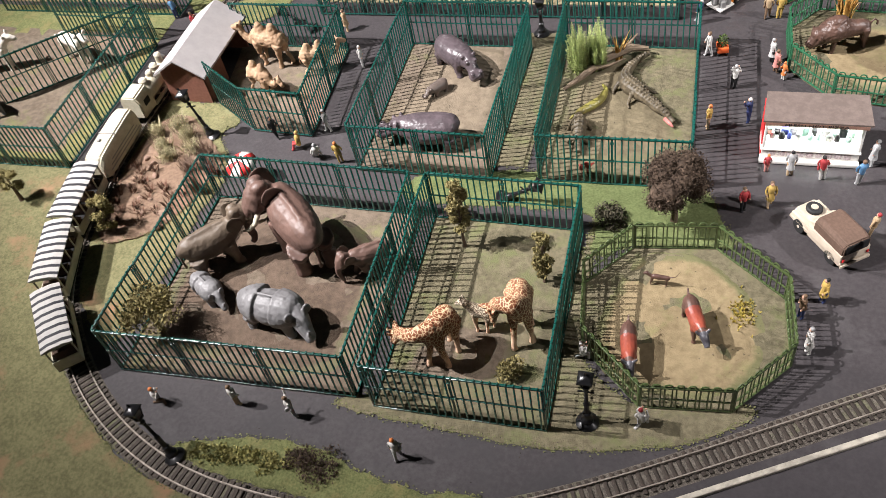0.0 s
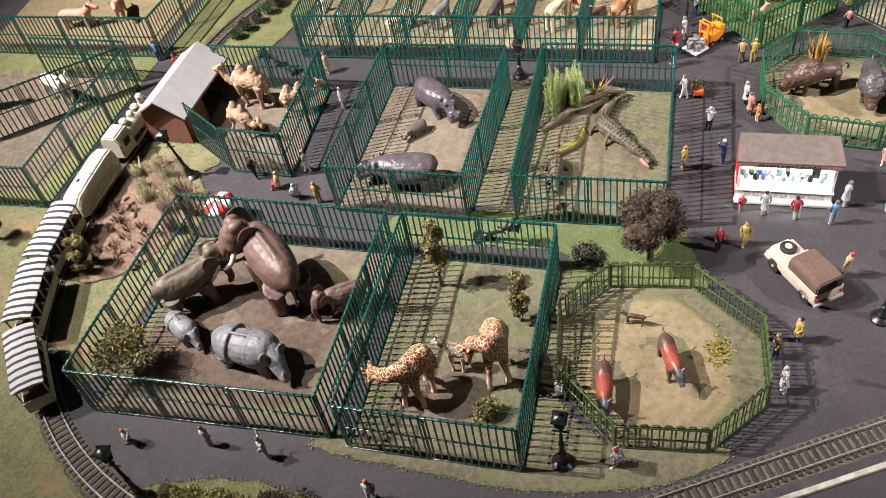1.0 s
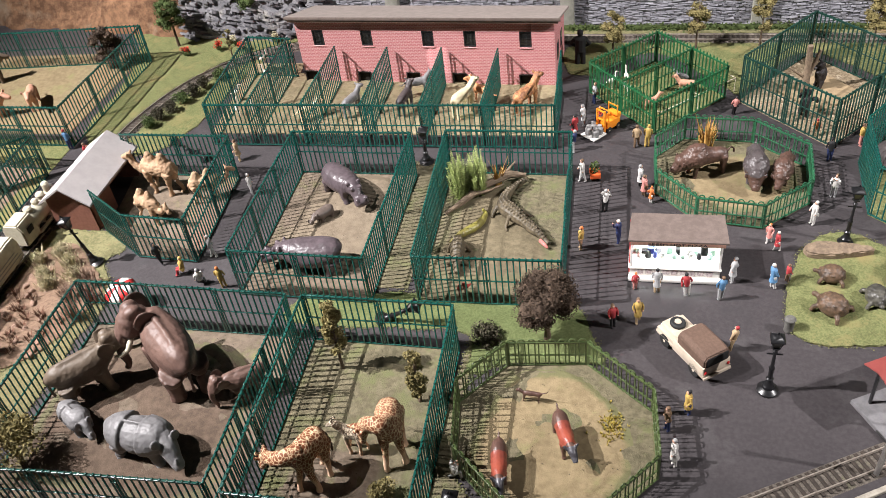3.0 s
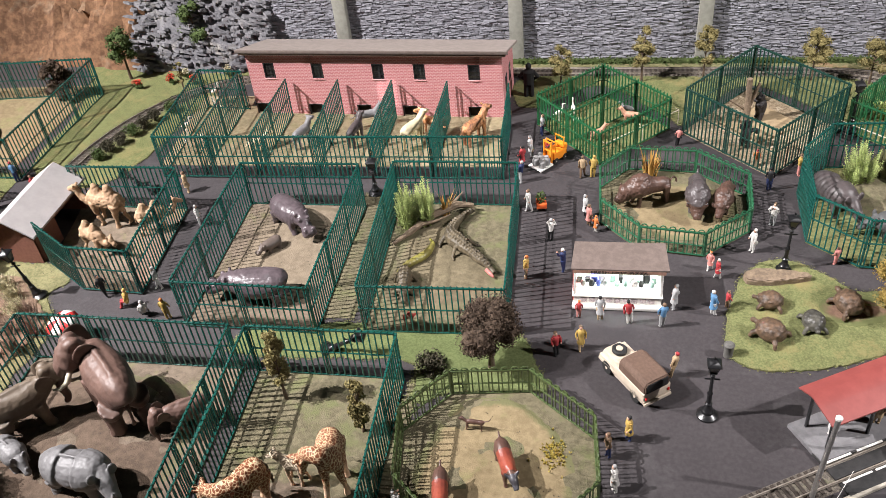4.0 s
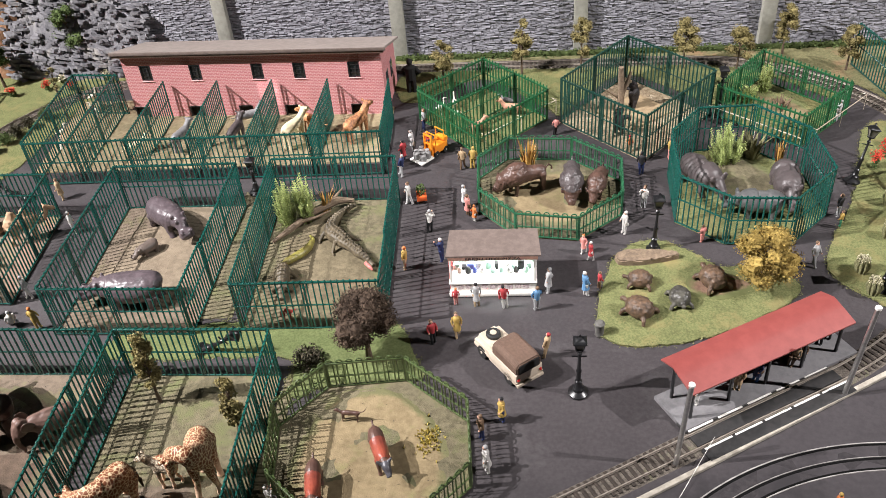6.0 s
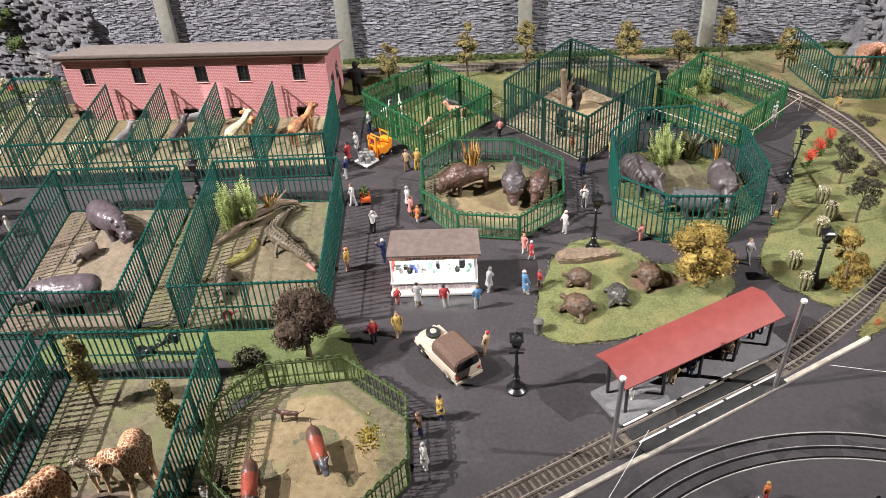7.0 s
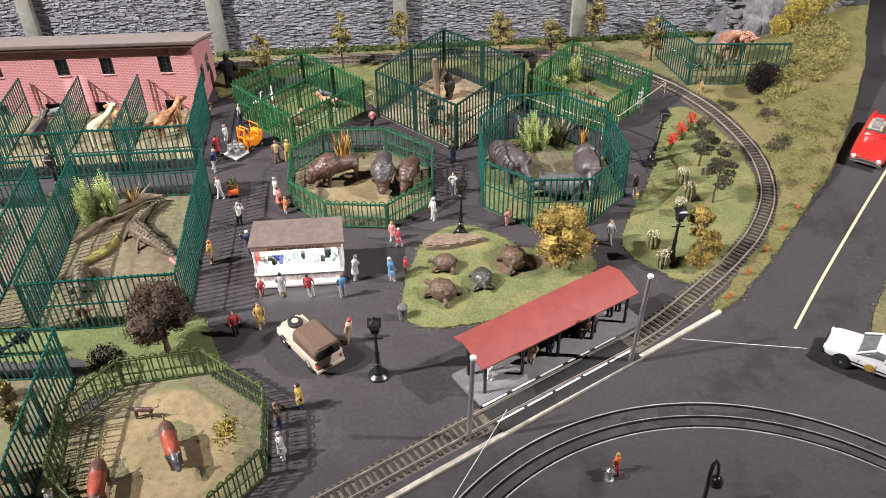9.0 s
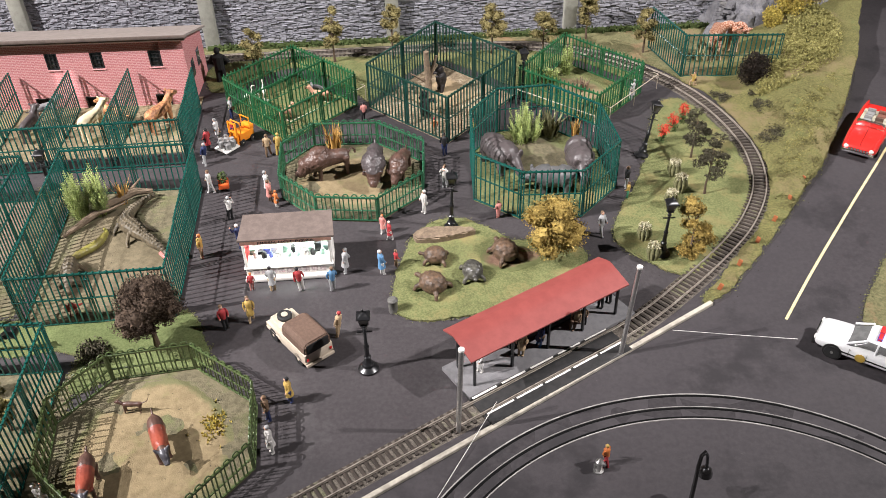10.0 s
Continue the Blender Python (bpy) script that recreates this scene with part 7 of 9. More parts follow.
def hippo(s, aside=0.0, nod=0.0):
    bm = bmesh.new()
    loft(bm, scaled([(-0.47, 0, 0.32, 0.06, 0.08), (-0.44, 0, 0.33, 0.17, 0.17), (-0.34, 0, 0.34, 0.235, 0.22), (-0.15, 0, 0.33, 0.265, 0.24), (0.06, 0, 0.33, 0.265, 0.24), (0.22, 0, 0.35, 0.235, 0.22), (0.33, 0, 0.36, 0.19, 0.185), (0.4, 0, 0.36, 0.15, 0.15)], s), 18)
    for sy in (-1, 1):
        leg(bm, s, (-0.32, sy * 0.15, 0.26), (-0.3, sy * 0.16, 0.13), (-0.32 + 0.04 * sy, sy * 0.16), (0.125, 0.08, 0.068, 0.078))
        leg(bm, s, (0.22, sy * 0.14, 0.26), (0.23, sy * 0.15, 0.13), (0.22 - 0.05 * sy, sy * 0.15), (0.11, 0.075, 0.064, 0.076))
    head = loft(bm, scaled([(0.34, 0, 0.38, 0.17, 0.165), (0.46, 0, 0.38, 0.15, 0.145), (0.55, 0, 0.35, 0.12, 0.12), (0.64, 0, 0.3, 0.115, 0.105), (0.74, 0, 0.27, 0.145, 0.11), (0.81, 0, 0.26, 0.13, 0.1), (0.84, 0, 0.25, 0.07, 0.06)], s), 14)
    for sy in (-1, 1):
        head += ball(bm, (0.77 * s, sy * 0.085 * s, 0.35 * s), (0.055 * s, 0.045 * s, 0.045 * s))
        head += ball(bm, (0.55 * s, sy * 0.085 * s, 0.47 * s), 0.04 * s)
        head += ball(bm, (0.43 * s, sy * 0.12 * s, 0.51 * s), (0.03 * s, 0.04 * s, 0.05 * s))
    turned(bm, head, (0.36 * s, 0, 0.36 * s), aside, nod)
    for k in range(3):
        tube(bm, [((0.3 + 0.05 * k) * s, (0.2 - 0.02 * k) * s * math.cos(a), 0.36 * s + (0.19 - 0.015 * k) * s * math.sin(a)) for a in np.linspace(-0.6, math.pi + 0.6, 15)], 0.014 * s, 5)
    return bm


animal(hippo(7.1, -12, 8), HIPPO, -21.9, 51.4, -38, "glossy dark toy hippopotamus", "hippopotamus", 0.13, 0.25, 2)
animal(hippo(3.1, 4), skin("hippo_calf", (0.13, 0.1, 0.085), None, 0.5), -23.1, 45.8, 236, "small brown hippopotamus calf", "hippopotamus", 0.09, 0.25, 2)
animal(hippo(8.0, -6, 4), HIPPO, -21.4, 36.0, 186, "dark toy hippopotamus near the front fence", "hippopotamus", 0.13, 0.2, 2)


def reptile(path, radii, legs, jaw=True):
    bm = bmesh.new()
    pts = spline(path, 0.5)
    n = len(pts)
    rad = [float(np.interp(i / (n - 1), np.linspace(0, 1, len(radii)), radii)) for i in range(n)]
    tube(bm, pts, rad, 10)
    for i in range(2, n - 2):
        if legs and rad[i] > 0.3:
            d = (pts[i + 1] - pts[i - 1]).normalized()
            for side in (-0.5, 0, 0.5):
                ball(bm, pts[i] + Vector((-d.y, d.x, 0)) * side * rad[i] + Vector((0, 0, rad[i] * (0.98 - 0.5 * side * side))), (0.15, 0.15, 0.24), 6, 5)
    for f, reach in legs:
        i = int(f * (n - 1))
        d = (pts[i + 1] - pts[i - 1]).normalized()
        sd = Vector((-d.y, d.x, 0))
        for sgn in (-1, 1):
            tube(bm, [pts[i], pts[i] + sd * sgn * reach * 0.6 + Vector((0, 0, 0.1)), pts[i] + sd * sgn * reach + d * -0.2 * reach + Vector((0, 0, -pts[i].z + 0.15)), pts[i] + sd * sgn * reach * 1.15 + d * -0.5 * reach + Vector((0, 0, -pts[i].z + 0.1))], [0.4, 0.3, 0.22, 0.16], 7)
    return bm


croc = sculpt(reptile([(7.7, 41.9, 0.6), (6.9, 42.8, 0.8), (6.0, 43.7, 0.95), (5.3, 44.5, 0.85), (4.2, 45.6, 0.9), (2.8, 46.9, 1.05), (1.5, 48.2, 1.0), (0.9, 49.8, 0.8), (1.3, 52, 0.7), (2.4, 54, 0.65), (3.3, 55.2, 0.6), (2.6, 56.2, 0.5)], [0.3, 0.42, 0.72, 0.66, 0.95, 1.15, 1.05, 0.75, 0.62, 0.48, 0.36, 0.12], [(0.4, 1.9), (0.56, 1.8)]), "crocodile", CROC, 0.085, 1)
bm = bmesh.new()
tube(bm, [(6.6, 42.5, 0.62), (7.2, 41.8, 0.5), (7.6, 41.3, 0.42)], [0.3, 0.26, 0.12], 8)
add_on(croc, bm, mat("pink_mouth", (0.55, 0.2, 0.17), (0.42, 0.13, 0.12), 240, 0.5))
solo("crocodile", croc, None, at(0, 0, 0.3), "grey-brown toy crocodile with a curled tail and pink mouth", "crocodile")
solo("snake", sculpt(reptile([(-5.0, 41.6, 0.3), (-3.6, 43.2, 0.5), (-1.8, 45.2, 0.5), (-1.2, 47.4, 0.5), (-1.8, 48.6, 0.4)], [0.1, 0.5, 0.62, 0.45, 0.12], []), "snake", GREEN_SNAKE, 0.1, 2), None, at(0, 0, 0.3), "yellow-green toy snake on the mud", "snake")
solo("lizard", sculpt(reptile([(-3.8, 41.8, 1.2), (-3.4, 40, 1.5), (-3.2, 38, 1.2), (-3, 36.4, 0.8), (-2.6, 35.2, 0.7)], [0.3, 0.9, 0.95, 0.5, 0.3], [(0.35, 1.4), (0.7, 1.2)]), "lizard", CROC, 0.12, 2), None, at(0, 0, 0.3), "grey-brown toy reptile near the front fence", "lizard")


def camel(s, aside=0.0, nod=0.0):
    """Two humps, a neck that dips and rises, shaggy throat and thighs."""
    bm = bmesh.new()
    loft(bm, scaled([(-0.38, 0, 0.6, 0.05, 0.06), (-0.34, 0, 0.6, 0.12, 0.13), (-0.22, 0, 0.61, 0.165, 0.175), (0, 0, 0.6, 0.18, 0.19), (0.2, 0, 0.61, 0.165, 0.18), (0.32, 0, 0.6, 0.11, 0.14), (0.38, 0, 0.58, 0.06, 0.08)], s), 16)
    for x in (-0.15, 0.15):
        loft(bm, scaled([(x - 0.02, 0, 0.68, 0.13, 0.14), (x, 0, 0.8, 0.1, 0.115), (x + 0.015, 0, 0.9, 0.06, 0.07), (x + 0.03, 0, 0.95, 0.03, 0.03)], s), 12)
    for sy in (-1, 1):
        leg(bm, s, (-0.26, sy * 0.09, 0.56), (-0.22, sy * 0.1, 0.3), (-0.28 + 0.07 * sy, sy * 0.1), (0.125, 0.055, 0.042, 0.06))
        leg(bm, s, (0.24, sy * 0.09, 0.55), (0.25, sy * 0.1, 0.29), (0.24 - 0.07 * sy, sy * 0.1), (0.105, 0.06, 0.042, 0.06))
    head = loft(bm, scaled([(0.28, 0, 0.6, 0.11, 0.14), (0.4, 0, 0.52, 0.085, 0.115), (0.5, 0, 0.52, 0.07, 0.1), (0.58, 0, 0.62, 0.06, 0.085), (0.62, 0, 0.74, 0.055, 0.07), (0.62, 0, 0.8, 0.06, 0.06)], s), 12)
    head += loft(bm, scaled([(0.58, 0, 0.82, 0.05, 0.05), (0.64, 0, 0.84, 0.075, 0.08), (0.73, 0, 0.82, 0.062, 0.066), (0.82, 0, 0.78, 0.05, 0.055), (0.86, 0, 0.76, 0.03, 0.03)], s), 12)
    for sy in (-1, 1):
        head += ball(bm, (0.6 * s, sy * 0.07 * s, 0.9 * s), (0.025 * s, 0.025 * s, 0.04 * s))
    turned(bm, head, (0.3 * s, 0, 0.6 * s), aside, nod)
    tube(bm, [(-0.37 * s, 0, 0.64 * s), (-0.42 * s, 0, 0.5 * s), (-0.41 * s, 0, 0.36 * s)], [0.03 * s, 0.022 * s, 0.02 * s], 6)
    return bm


for s, x, y, turn, aside, nod, words in ((7.2, -48.9, 50.5, 169, 0, 10, "tan two-humped toy camel standing by the hut"), (5.4, -41.6, 49.0, 26, 10, 10, "tan two-humped toy camel beside the fence"), (5.5, -48.0, 44.0, -24, 0, 26, "small tan two-humped toy camel with its head low")):
    animal(camel(s, aside, nod), CAMEL, x, y, turn, words, "camel", 0.12, 0.2, 2, fold=0.06, shag=lambda p, s=s: p.z > 0.5 * s)


def bison(s, seed=0):
    random.seed(920 + seed)
    bm = bmesh.new()
    spine = ((-0.46, 0.5, 0.06), (-0.42, 0.5, 0.13), (-0.32, 0.5, 0.165), (-0.15, 0.5, 0.175), (0.02, 0.53, 0.2), (0.16, 0.56, 0.235), (0.28, 0.55, 0.24), (0.4, 0.49, 0.21), (0.5, 0.43, 0.17), (0.6, 0.36, 0.135), (0.68, 0.29, 0.1), (0.72, 0.24, 0.075))
    body = tube(bm, [(x * s, 0, (z - 0.07) * s) for x, z, r in spine], [r * s for x, z, r in spine], 14)
    for v in body:
        f = v.co.x / s
        v.co.y *= 0.92 + 0.2 * max(0.0, 1 - abs(f - 0.26) / 0.34)
    ball(bm, (0.2 * s, 0, 0.64 * s), (0.24 * s, 0.16 * s, 0.13 * s))
    ball(bm, (0.55 * s, 0, 0.44 * s), (0.13 * s, 0.15 * s, 0.14 * s))
    for x, top, r, lean in ((-0.36, 0.45, 0.09, -0.03), (0.24, 0.42, 0.075, 0.02)):
        for sy in (-1, 1):
            f = random.uniform(-0.06, 0.06) + lean
            tube(bm, [(x * s, sy * 0.1 * s, top * s), ((x + f * 0.4) * s, sy * 0.11 * s, 0.2 * s), ((x + f) * s, sy * 0.11 * s, 0.04 * s), ((x + f + 0.015) * s, sy * 0.11 * s, 0)], [r * s, 0.052 * s, 0.042 * s, 0.052 * s], 9)
    tube(bm, [(0.6 * s, 0, 0.3 * s), (0.58 * s, 0, 0.1 * s)], [0.075 * s, 0.02 * s], 7)
    for sy in (-1, 1):
        tube(bm, [(0.54 * s, sy * 0.1 * s, 0.38 * s), (0.56 * s, sy * 0.19 * s, 0.42 * s), (0.57 * s, sy * 0.2 * s, 0.5 * s)], [0.045 * s, 0.035 * s, 0.015 * s], 7)
    tube(bm, [(-0.45 * s, 0, 0.48 * s), (-0.54 * s, 0, 0.58 * s), (-0.6 * s, 0, 0.5 * s), (-0.6 * s, 0, 0.42 * s)], [0.03 * s, 0.02 * s, 0.024 * s, 0.028 * s], 7)
    return bm


for s, m, x, y, turn, words in ((6.3, BISON, 26.8, 58.6, 200, "dark brown shaggy toy bison"), (6.4, BLACKHIDE, 33.0, 58.0, -93, "black-maned toy bison facing the path"), (5.3, BISON, 36.6, 57.8, -106, "brown toy bison calf in the pen")):
    beast = animal(bison(s, int(x)), [m, BISON], x, y, turn, words, "bison", 0.12, 0.3, 2, shag=lambda p, s=s: p.x > 0.0 and p.z > 0.22 * s)
    two_tone(beast.data, 1, lambda c, s=s: c.x > 0.42 * s and c.z < 0.46 * s)
animal(rhino(6.4, 0, 4), BLACKHIDE, 50.3, 58.8, -62, "dark grey toy rhinoceros beside the fence", "rhinoceros", 0.16, 0.25)
animal(rhino(6.4, 0, 4), BLACKHIDE, 61.0, 56.6, -94, "dark grey toy rhinoceros facing the bars", "rhinoceros", 0.16, 0.25)
animal(rhino(5.4), skin("slate_grey", (0.1, 0.1, 0.1), (0.065, 0.065, 0.065), 0.5), 56.8, 52.4, 176, "grey rhinoceros calf behind the bars", "rhinoceros", 0.15, 0.25)


def tortoise(s, seed=0):
    random.seed(940 + seed)
    bm = bmesh.new()
    ball(bm, (0, 0, 0.26 * s), (0.5 * s, 0.42 * s, 0.36 * s), 14, 9)
    ball(bm, (0, 0, 0.18 * s), (0.52 * s, 0.42 * s, 0.1 * s), 14, 7)
    tube(bm, [(0.36 * s, 0, 0.24 * s), (0.54 * s, 0, 0.3 * s), (0.62 * s, 0, 0.3 * s)], [0.1 * s, 0.09 * s, 0.08 * s], 8)
    ball(bm, (0.63 * s, 0, 0.31 * s), (0.12 * s, 0.09 * s, 0.09 * s))
    for sx in (-1, 1):
        for sy in (-1, 1):
            tube(bm, [(sx * 0.3 * s, sy * 0.24 * s, 0.2 * s), (sx * 0.42 * s, sy * 0.38 * s, 0.14 * s), (sx * 0.46 * s, sy * 0.43 * s, 0)], [0.1 * s, 0.08 * s, 0.065 * s], 8)
    for k in range(26):
        a, f = k * 2.4, math.sqrt((k + 0.5) / 26)
        ball(bm, (0.45 * s * f * math.cos(a), 0.38 * s * f * math.sin(a), 0.26 * s + 0.345 * s * math.sqrt(max(0, 1 - f * f * 0.95))), (0.075 * s, 0.075 * s, 0.035 * s), 6, 5)
    return bm


animal(tortoise(2.9, 1), TORT, 40.2, 38.6, 170, "brown toy tortoise on the lawn", "tortoise", 0.1, 0.5, 1)
animal(tortoise(3.0, 2), TORT2, 44.4, 35.4, -85, "dark grey toy tortoise facing the path", "tortoise", 0.1, 0.5, 1)
animal(tortoise(3.6, 3), TORT, 48.6, 38.4, 112, "large brown toy tortoise beside the soil bed", "tortoise", 0.11, 0.6, 1)
animal(tortoise(3.5, 4), TORT, 39.6, 33.4, 140, "mottled brown toy tortoise near the bin", "tortoise", 0.11, 0.5, 1)


def small_beast(s, seed, long_neck=0.0, leg=0.45):
    random.seed(960 + seed)
    H = (leg + 0.32) * s
    return quad(0.8 * s, H, 0.3 * s, leg * s, [(0.36 * s, 0, H - 0.1 * s, 0.12 * s)], [(0.56 * s, 0, H + (0.08 + long_neck) * s, 0.1 * s), (0.74 * s, 0, H + (0.02 + long_neck) * s, 0.065 * s)], ([(-0.42 * s, 0, H - 0.1 * s), (-0.58 * s, 0, H - 0.25 * s), (-0.7 * s, 0, H - 0.2 * s)], [0.035 * s, 0.025 * s, 0.025 * s]), 0.1 * s, leg_r=0.055 * s)


for x, y, turn, s, m, leg, words, cat in ((-8.6, 72.4, 60, 5.2, PALEHIDE, 0.5, "cream toy lion standing by the bars", "lion"), (-6.2, 75.4, 150, 4.4, TIGER, 0.45, "orange striped toy tiger in the pen", "tiger"), (0.8, 74, 60, 5.8, TIGER, 0.35, "orange striped toy tiger by the stable wall", "tiger"),
                                         (-18, 73, 80, 4.8, BLACKHIDE, 0.4, "dark toy animal in the stable pen", "animal"), (-26.4, 72, 70, 4.4, GREYHIDE, 0.45, "grey toy animal in the stable pen", "animal"), (-33.2, 70, 40, 3.6, PALEHIDE, 0.4, "cream toy animal in the stable pen", "animal"),
                                         (-17, 77.5, 20, 4, GREYHIDE, 0.5, "grey toy antelope in the stable pen", "antelope"), (-82, 49.4, -20, 6.2, WHITEHIDE, 0.4, "white toy polar bear in the pen", "polar bear"), (-94.5, 45.6, 20, 6.4, WHITEHIDE, 0.45, "white toy goat in the pen", "goat"), (-89, 36, 160, 5, GREYHIDE, 0.45, "grey toy goat in the pen", "goat"),
                                         (-91, 69.4, 5, 6.4, PINKHIDE, 0.22, "pink-brown toy pig in the farm pen", "pig"), (-84.5, 73, -60, 5.6, PINKHIDE, 0.3, "pink-brown toy pig in the farm pen", "pig"), (-98, 80, 30, 6, EL2, 0.4, "tan toy cow in the farm pen", "cow"),
                                         (24.6, 79.4, 175, 3.0, PINKHIDE, 0.4, "red-tan toy deer in the cage", "deer"), (19.4, 74.6, 30, 2.6, PINKHIDE, 0.4, "small red-tan toy fawn", "deer"), (24, 81.6, 150, 2.4, GREYHIDE, 0.5, "pale toy goat in the cage", "goat")):
    animal(small_beast(s, int(x * 3) % 50, 0.1 if cat in ("deer", "antelope") else 0.0, leg), m, x, y, turn, words, cat, 0.12, 0.2)
for x, y, turn, seed in ((43.6, 80.6, 200, 1), (40.6, 72.6, 60, 2)):
    random.seed(970 + seed)
    bm = bmesh.new()
    ball(bm, (0, 0, 2.1), (0.9, 0.8, 1.4))
    ball(bm, (0.2, 0, 3.7), (0.65, 0.55, 0.55))
    ball(bm, (0.75, 0, 3.6), (0.3, 0.25, 0.22))
    for sy in (-1, 1):
        tube(bm, [(0, sy * 0.4, 1.2), (0.1, sy * 0.5, 0.5), (0.3, sy * 0.5, 0)], [0.45, 0.35, 0.35], 8)
        tube(bm, [(0.2, sy * 0.7, 2.9), (0.9, sy * 1.1, 2.8), (1.3, sy * 1.2, 3.4 if seed == 1 else 2.0)], [0.35, 0.3, 0.25], 8)
        ball(bm, (0.1, sy * 0.45, 4.2), 0.2)
    animal(bm, BEAR, x, y, turn, "black toy bear standing upright" if seed == 1 else "black toy bear near the bars", "bear", 0.11, 0.55)
for k, (x, y, turn) in enumerate(((-47.6, 75.4, 20), (-44.6, 82, 160), (-47, 87, 40), (-43.4, 72, -60), (-45.6, 71, 100), (13.4, 80, 30), (16, 78, 200), (15.6, 81.4, 100))):
    random.seed(980 + k)
    bm = bmesh.new()
    ball(bm, (0, 0, 1.9), (0.75, 0.42, 0.45), m=Matrix.Rotation(radians(-20), 4, "Y"))
    tube(bm, [(0.5, 0, 2.1), (0.8, 0, 2.7), (0.75, 0, 3.3), (0.95, 0, 3.5)], [0.2, 0.12, 0.1, 0.14], 7)
    tube(bm, [(0.95, 0, 3.5), (1.5, 0, 3.35)], [0.09, 0.02], 6)
    tube(bm, [(-0.5, 0, 1.9), (-1.1, 0, 1.7)], [0.25, 0.06], 7)
    for sy in (-0.15, 0.15):
        tube(bm, [(0, sy, 1.7), (0.05, sy, 0)], [0.06, 0.05], 5)
    bmesh.ops.scale(bm, vec=(0.85, 0.85, 0.85), verts=bm.verts)
    solo("stork", bm, WHITEHIDE, at(x, y, 0.2, turn), "white long-legged toy bird", "bird", "white birds")


for x, y, turn in ((-1.9, 32.6, -70), (-1.2, 33.0, -110)):
    bm = bmesh.new()
    loft(bm, [(-1.3, 0, 0.5, 0.06, 0.04), (-0.6, 0, 0.8, 0.18, 0.14), (0, 0, 1.1, 0.32, 0.32), (0.3, 0, 1.5, 0.3, 0.28), (0.45, 0, 1.85, 0.24, 0.24), (0.62, 0, 2.0, 0.16, 0.14), (0.82, 0, 1.88, 0.05, 0.05)], 10)
    for sy in (-0.12, 0.12):
        tube(bm, [(0.05, sy, 0.9), (0.1, sy, 0)], [0.07, 0.06], 5)
    solo("parrot", bm, skin("scarlet", (0.5, 0.05, 0.04), (0.32, 0.03, 0.03), 0.5), at(x, y, 0.25, turn), "small scarlet toy parrot near the front fence", "bird", "scarlet birds")


# ---- toy figures: one plain mesh each ----
SKINTONE = mat("figure_flesh", (0.55, 0.33, 0.24), (0.48, 0.28, 0.2), 200, 0.6)
CLOTH = {"white": (0.58, 0.56, 0.53), "grey": (0.34, 0.34, 0.34), "red": (0.36, 0.04, 0.045), "yellow": (0.43, 0.29, 0.08), "blue": (0.05, 0.14, 0.35), "navy": (0.02, 0.03, 0.09), "black": (0.015, 0.015, 0.016), "tan": (0.42, 0.3, 0.18),
         "brown": (0.16, 0.1, 0.06), "pink": (0.6, 0.25, 0.22), "skyblue": (0.1, 0.22, 0.38), "orange": (0.55, 0.17, 0.05), "green": (0.05, 0.22, 0.12), "lightgrey": (0.52, 0.51, 0.5)}


def cloth(c):
    return mat("figure_" + c, CLOTH[c], tuple(v * 0.8 for v in CLOTH[c]), 300, 0.6, vary=0.05)


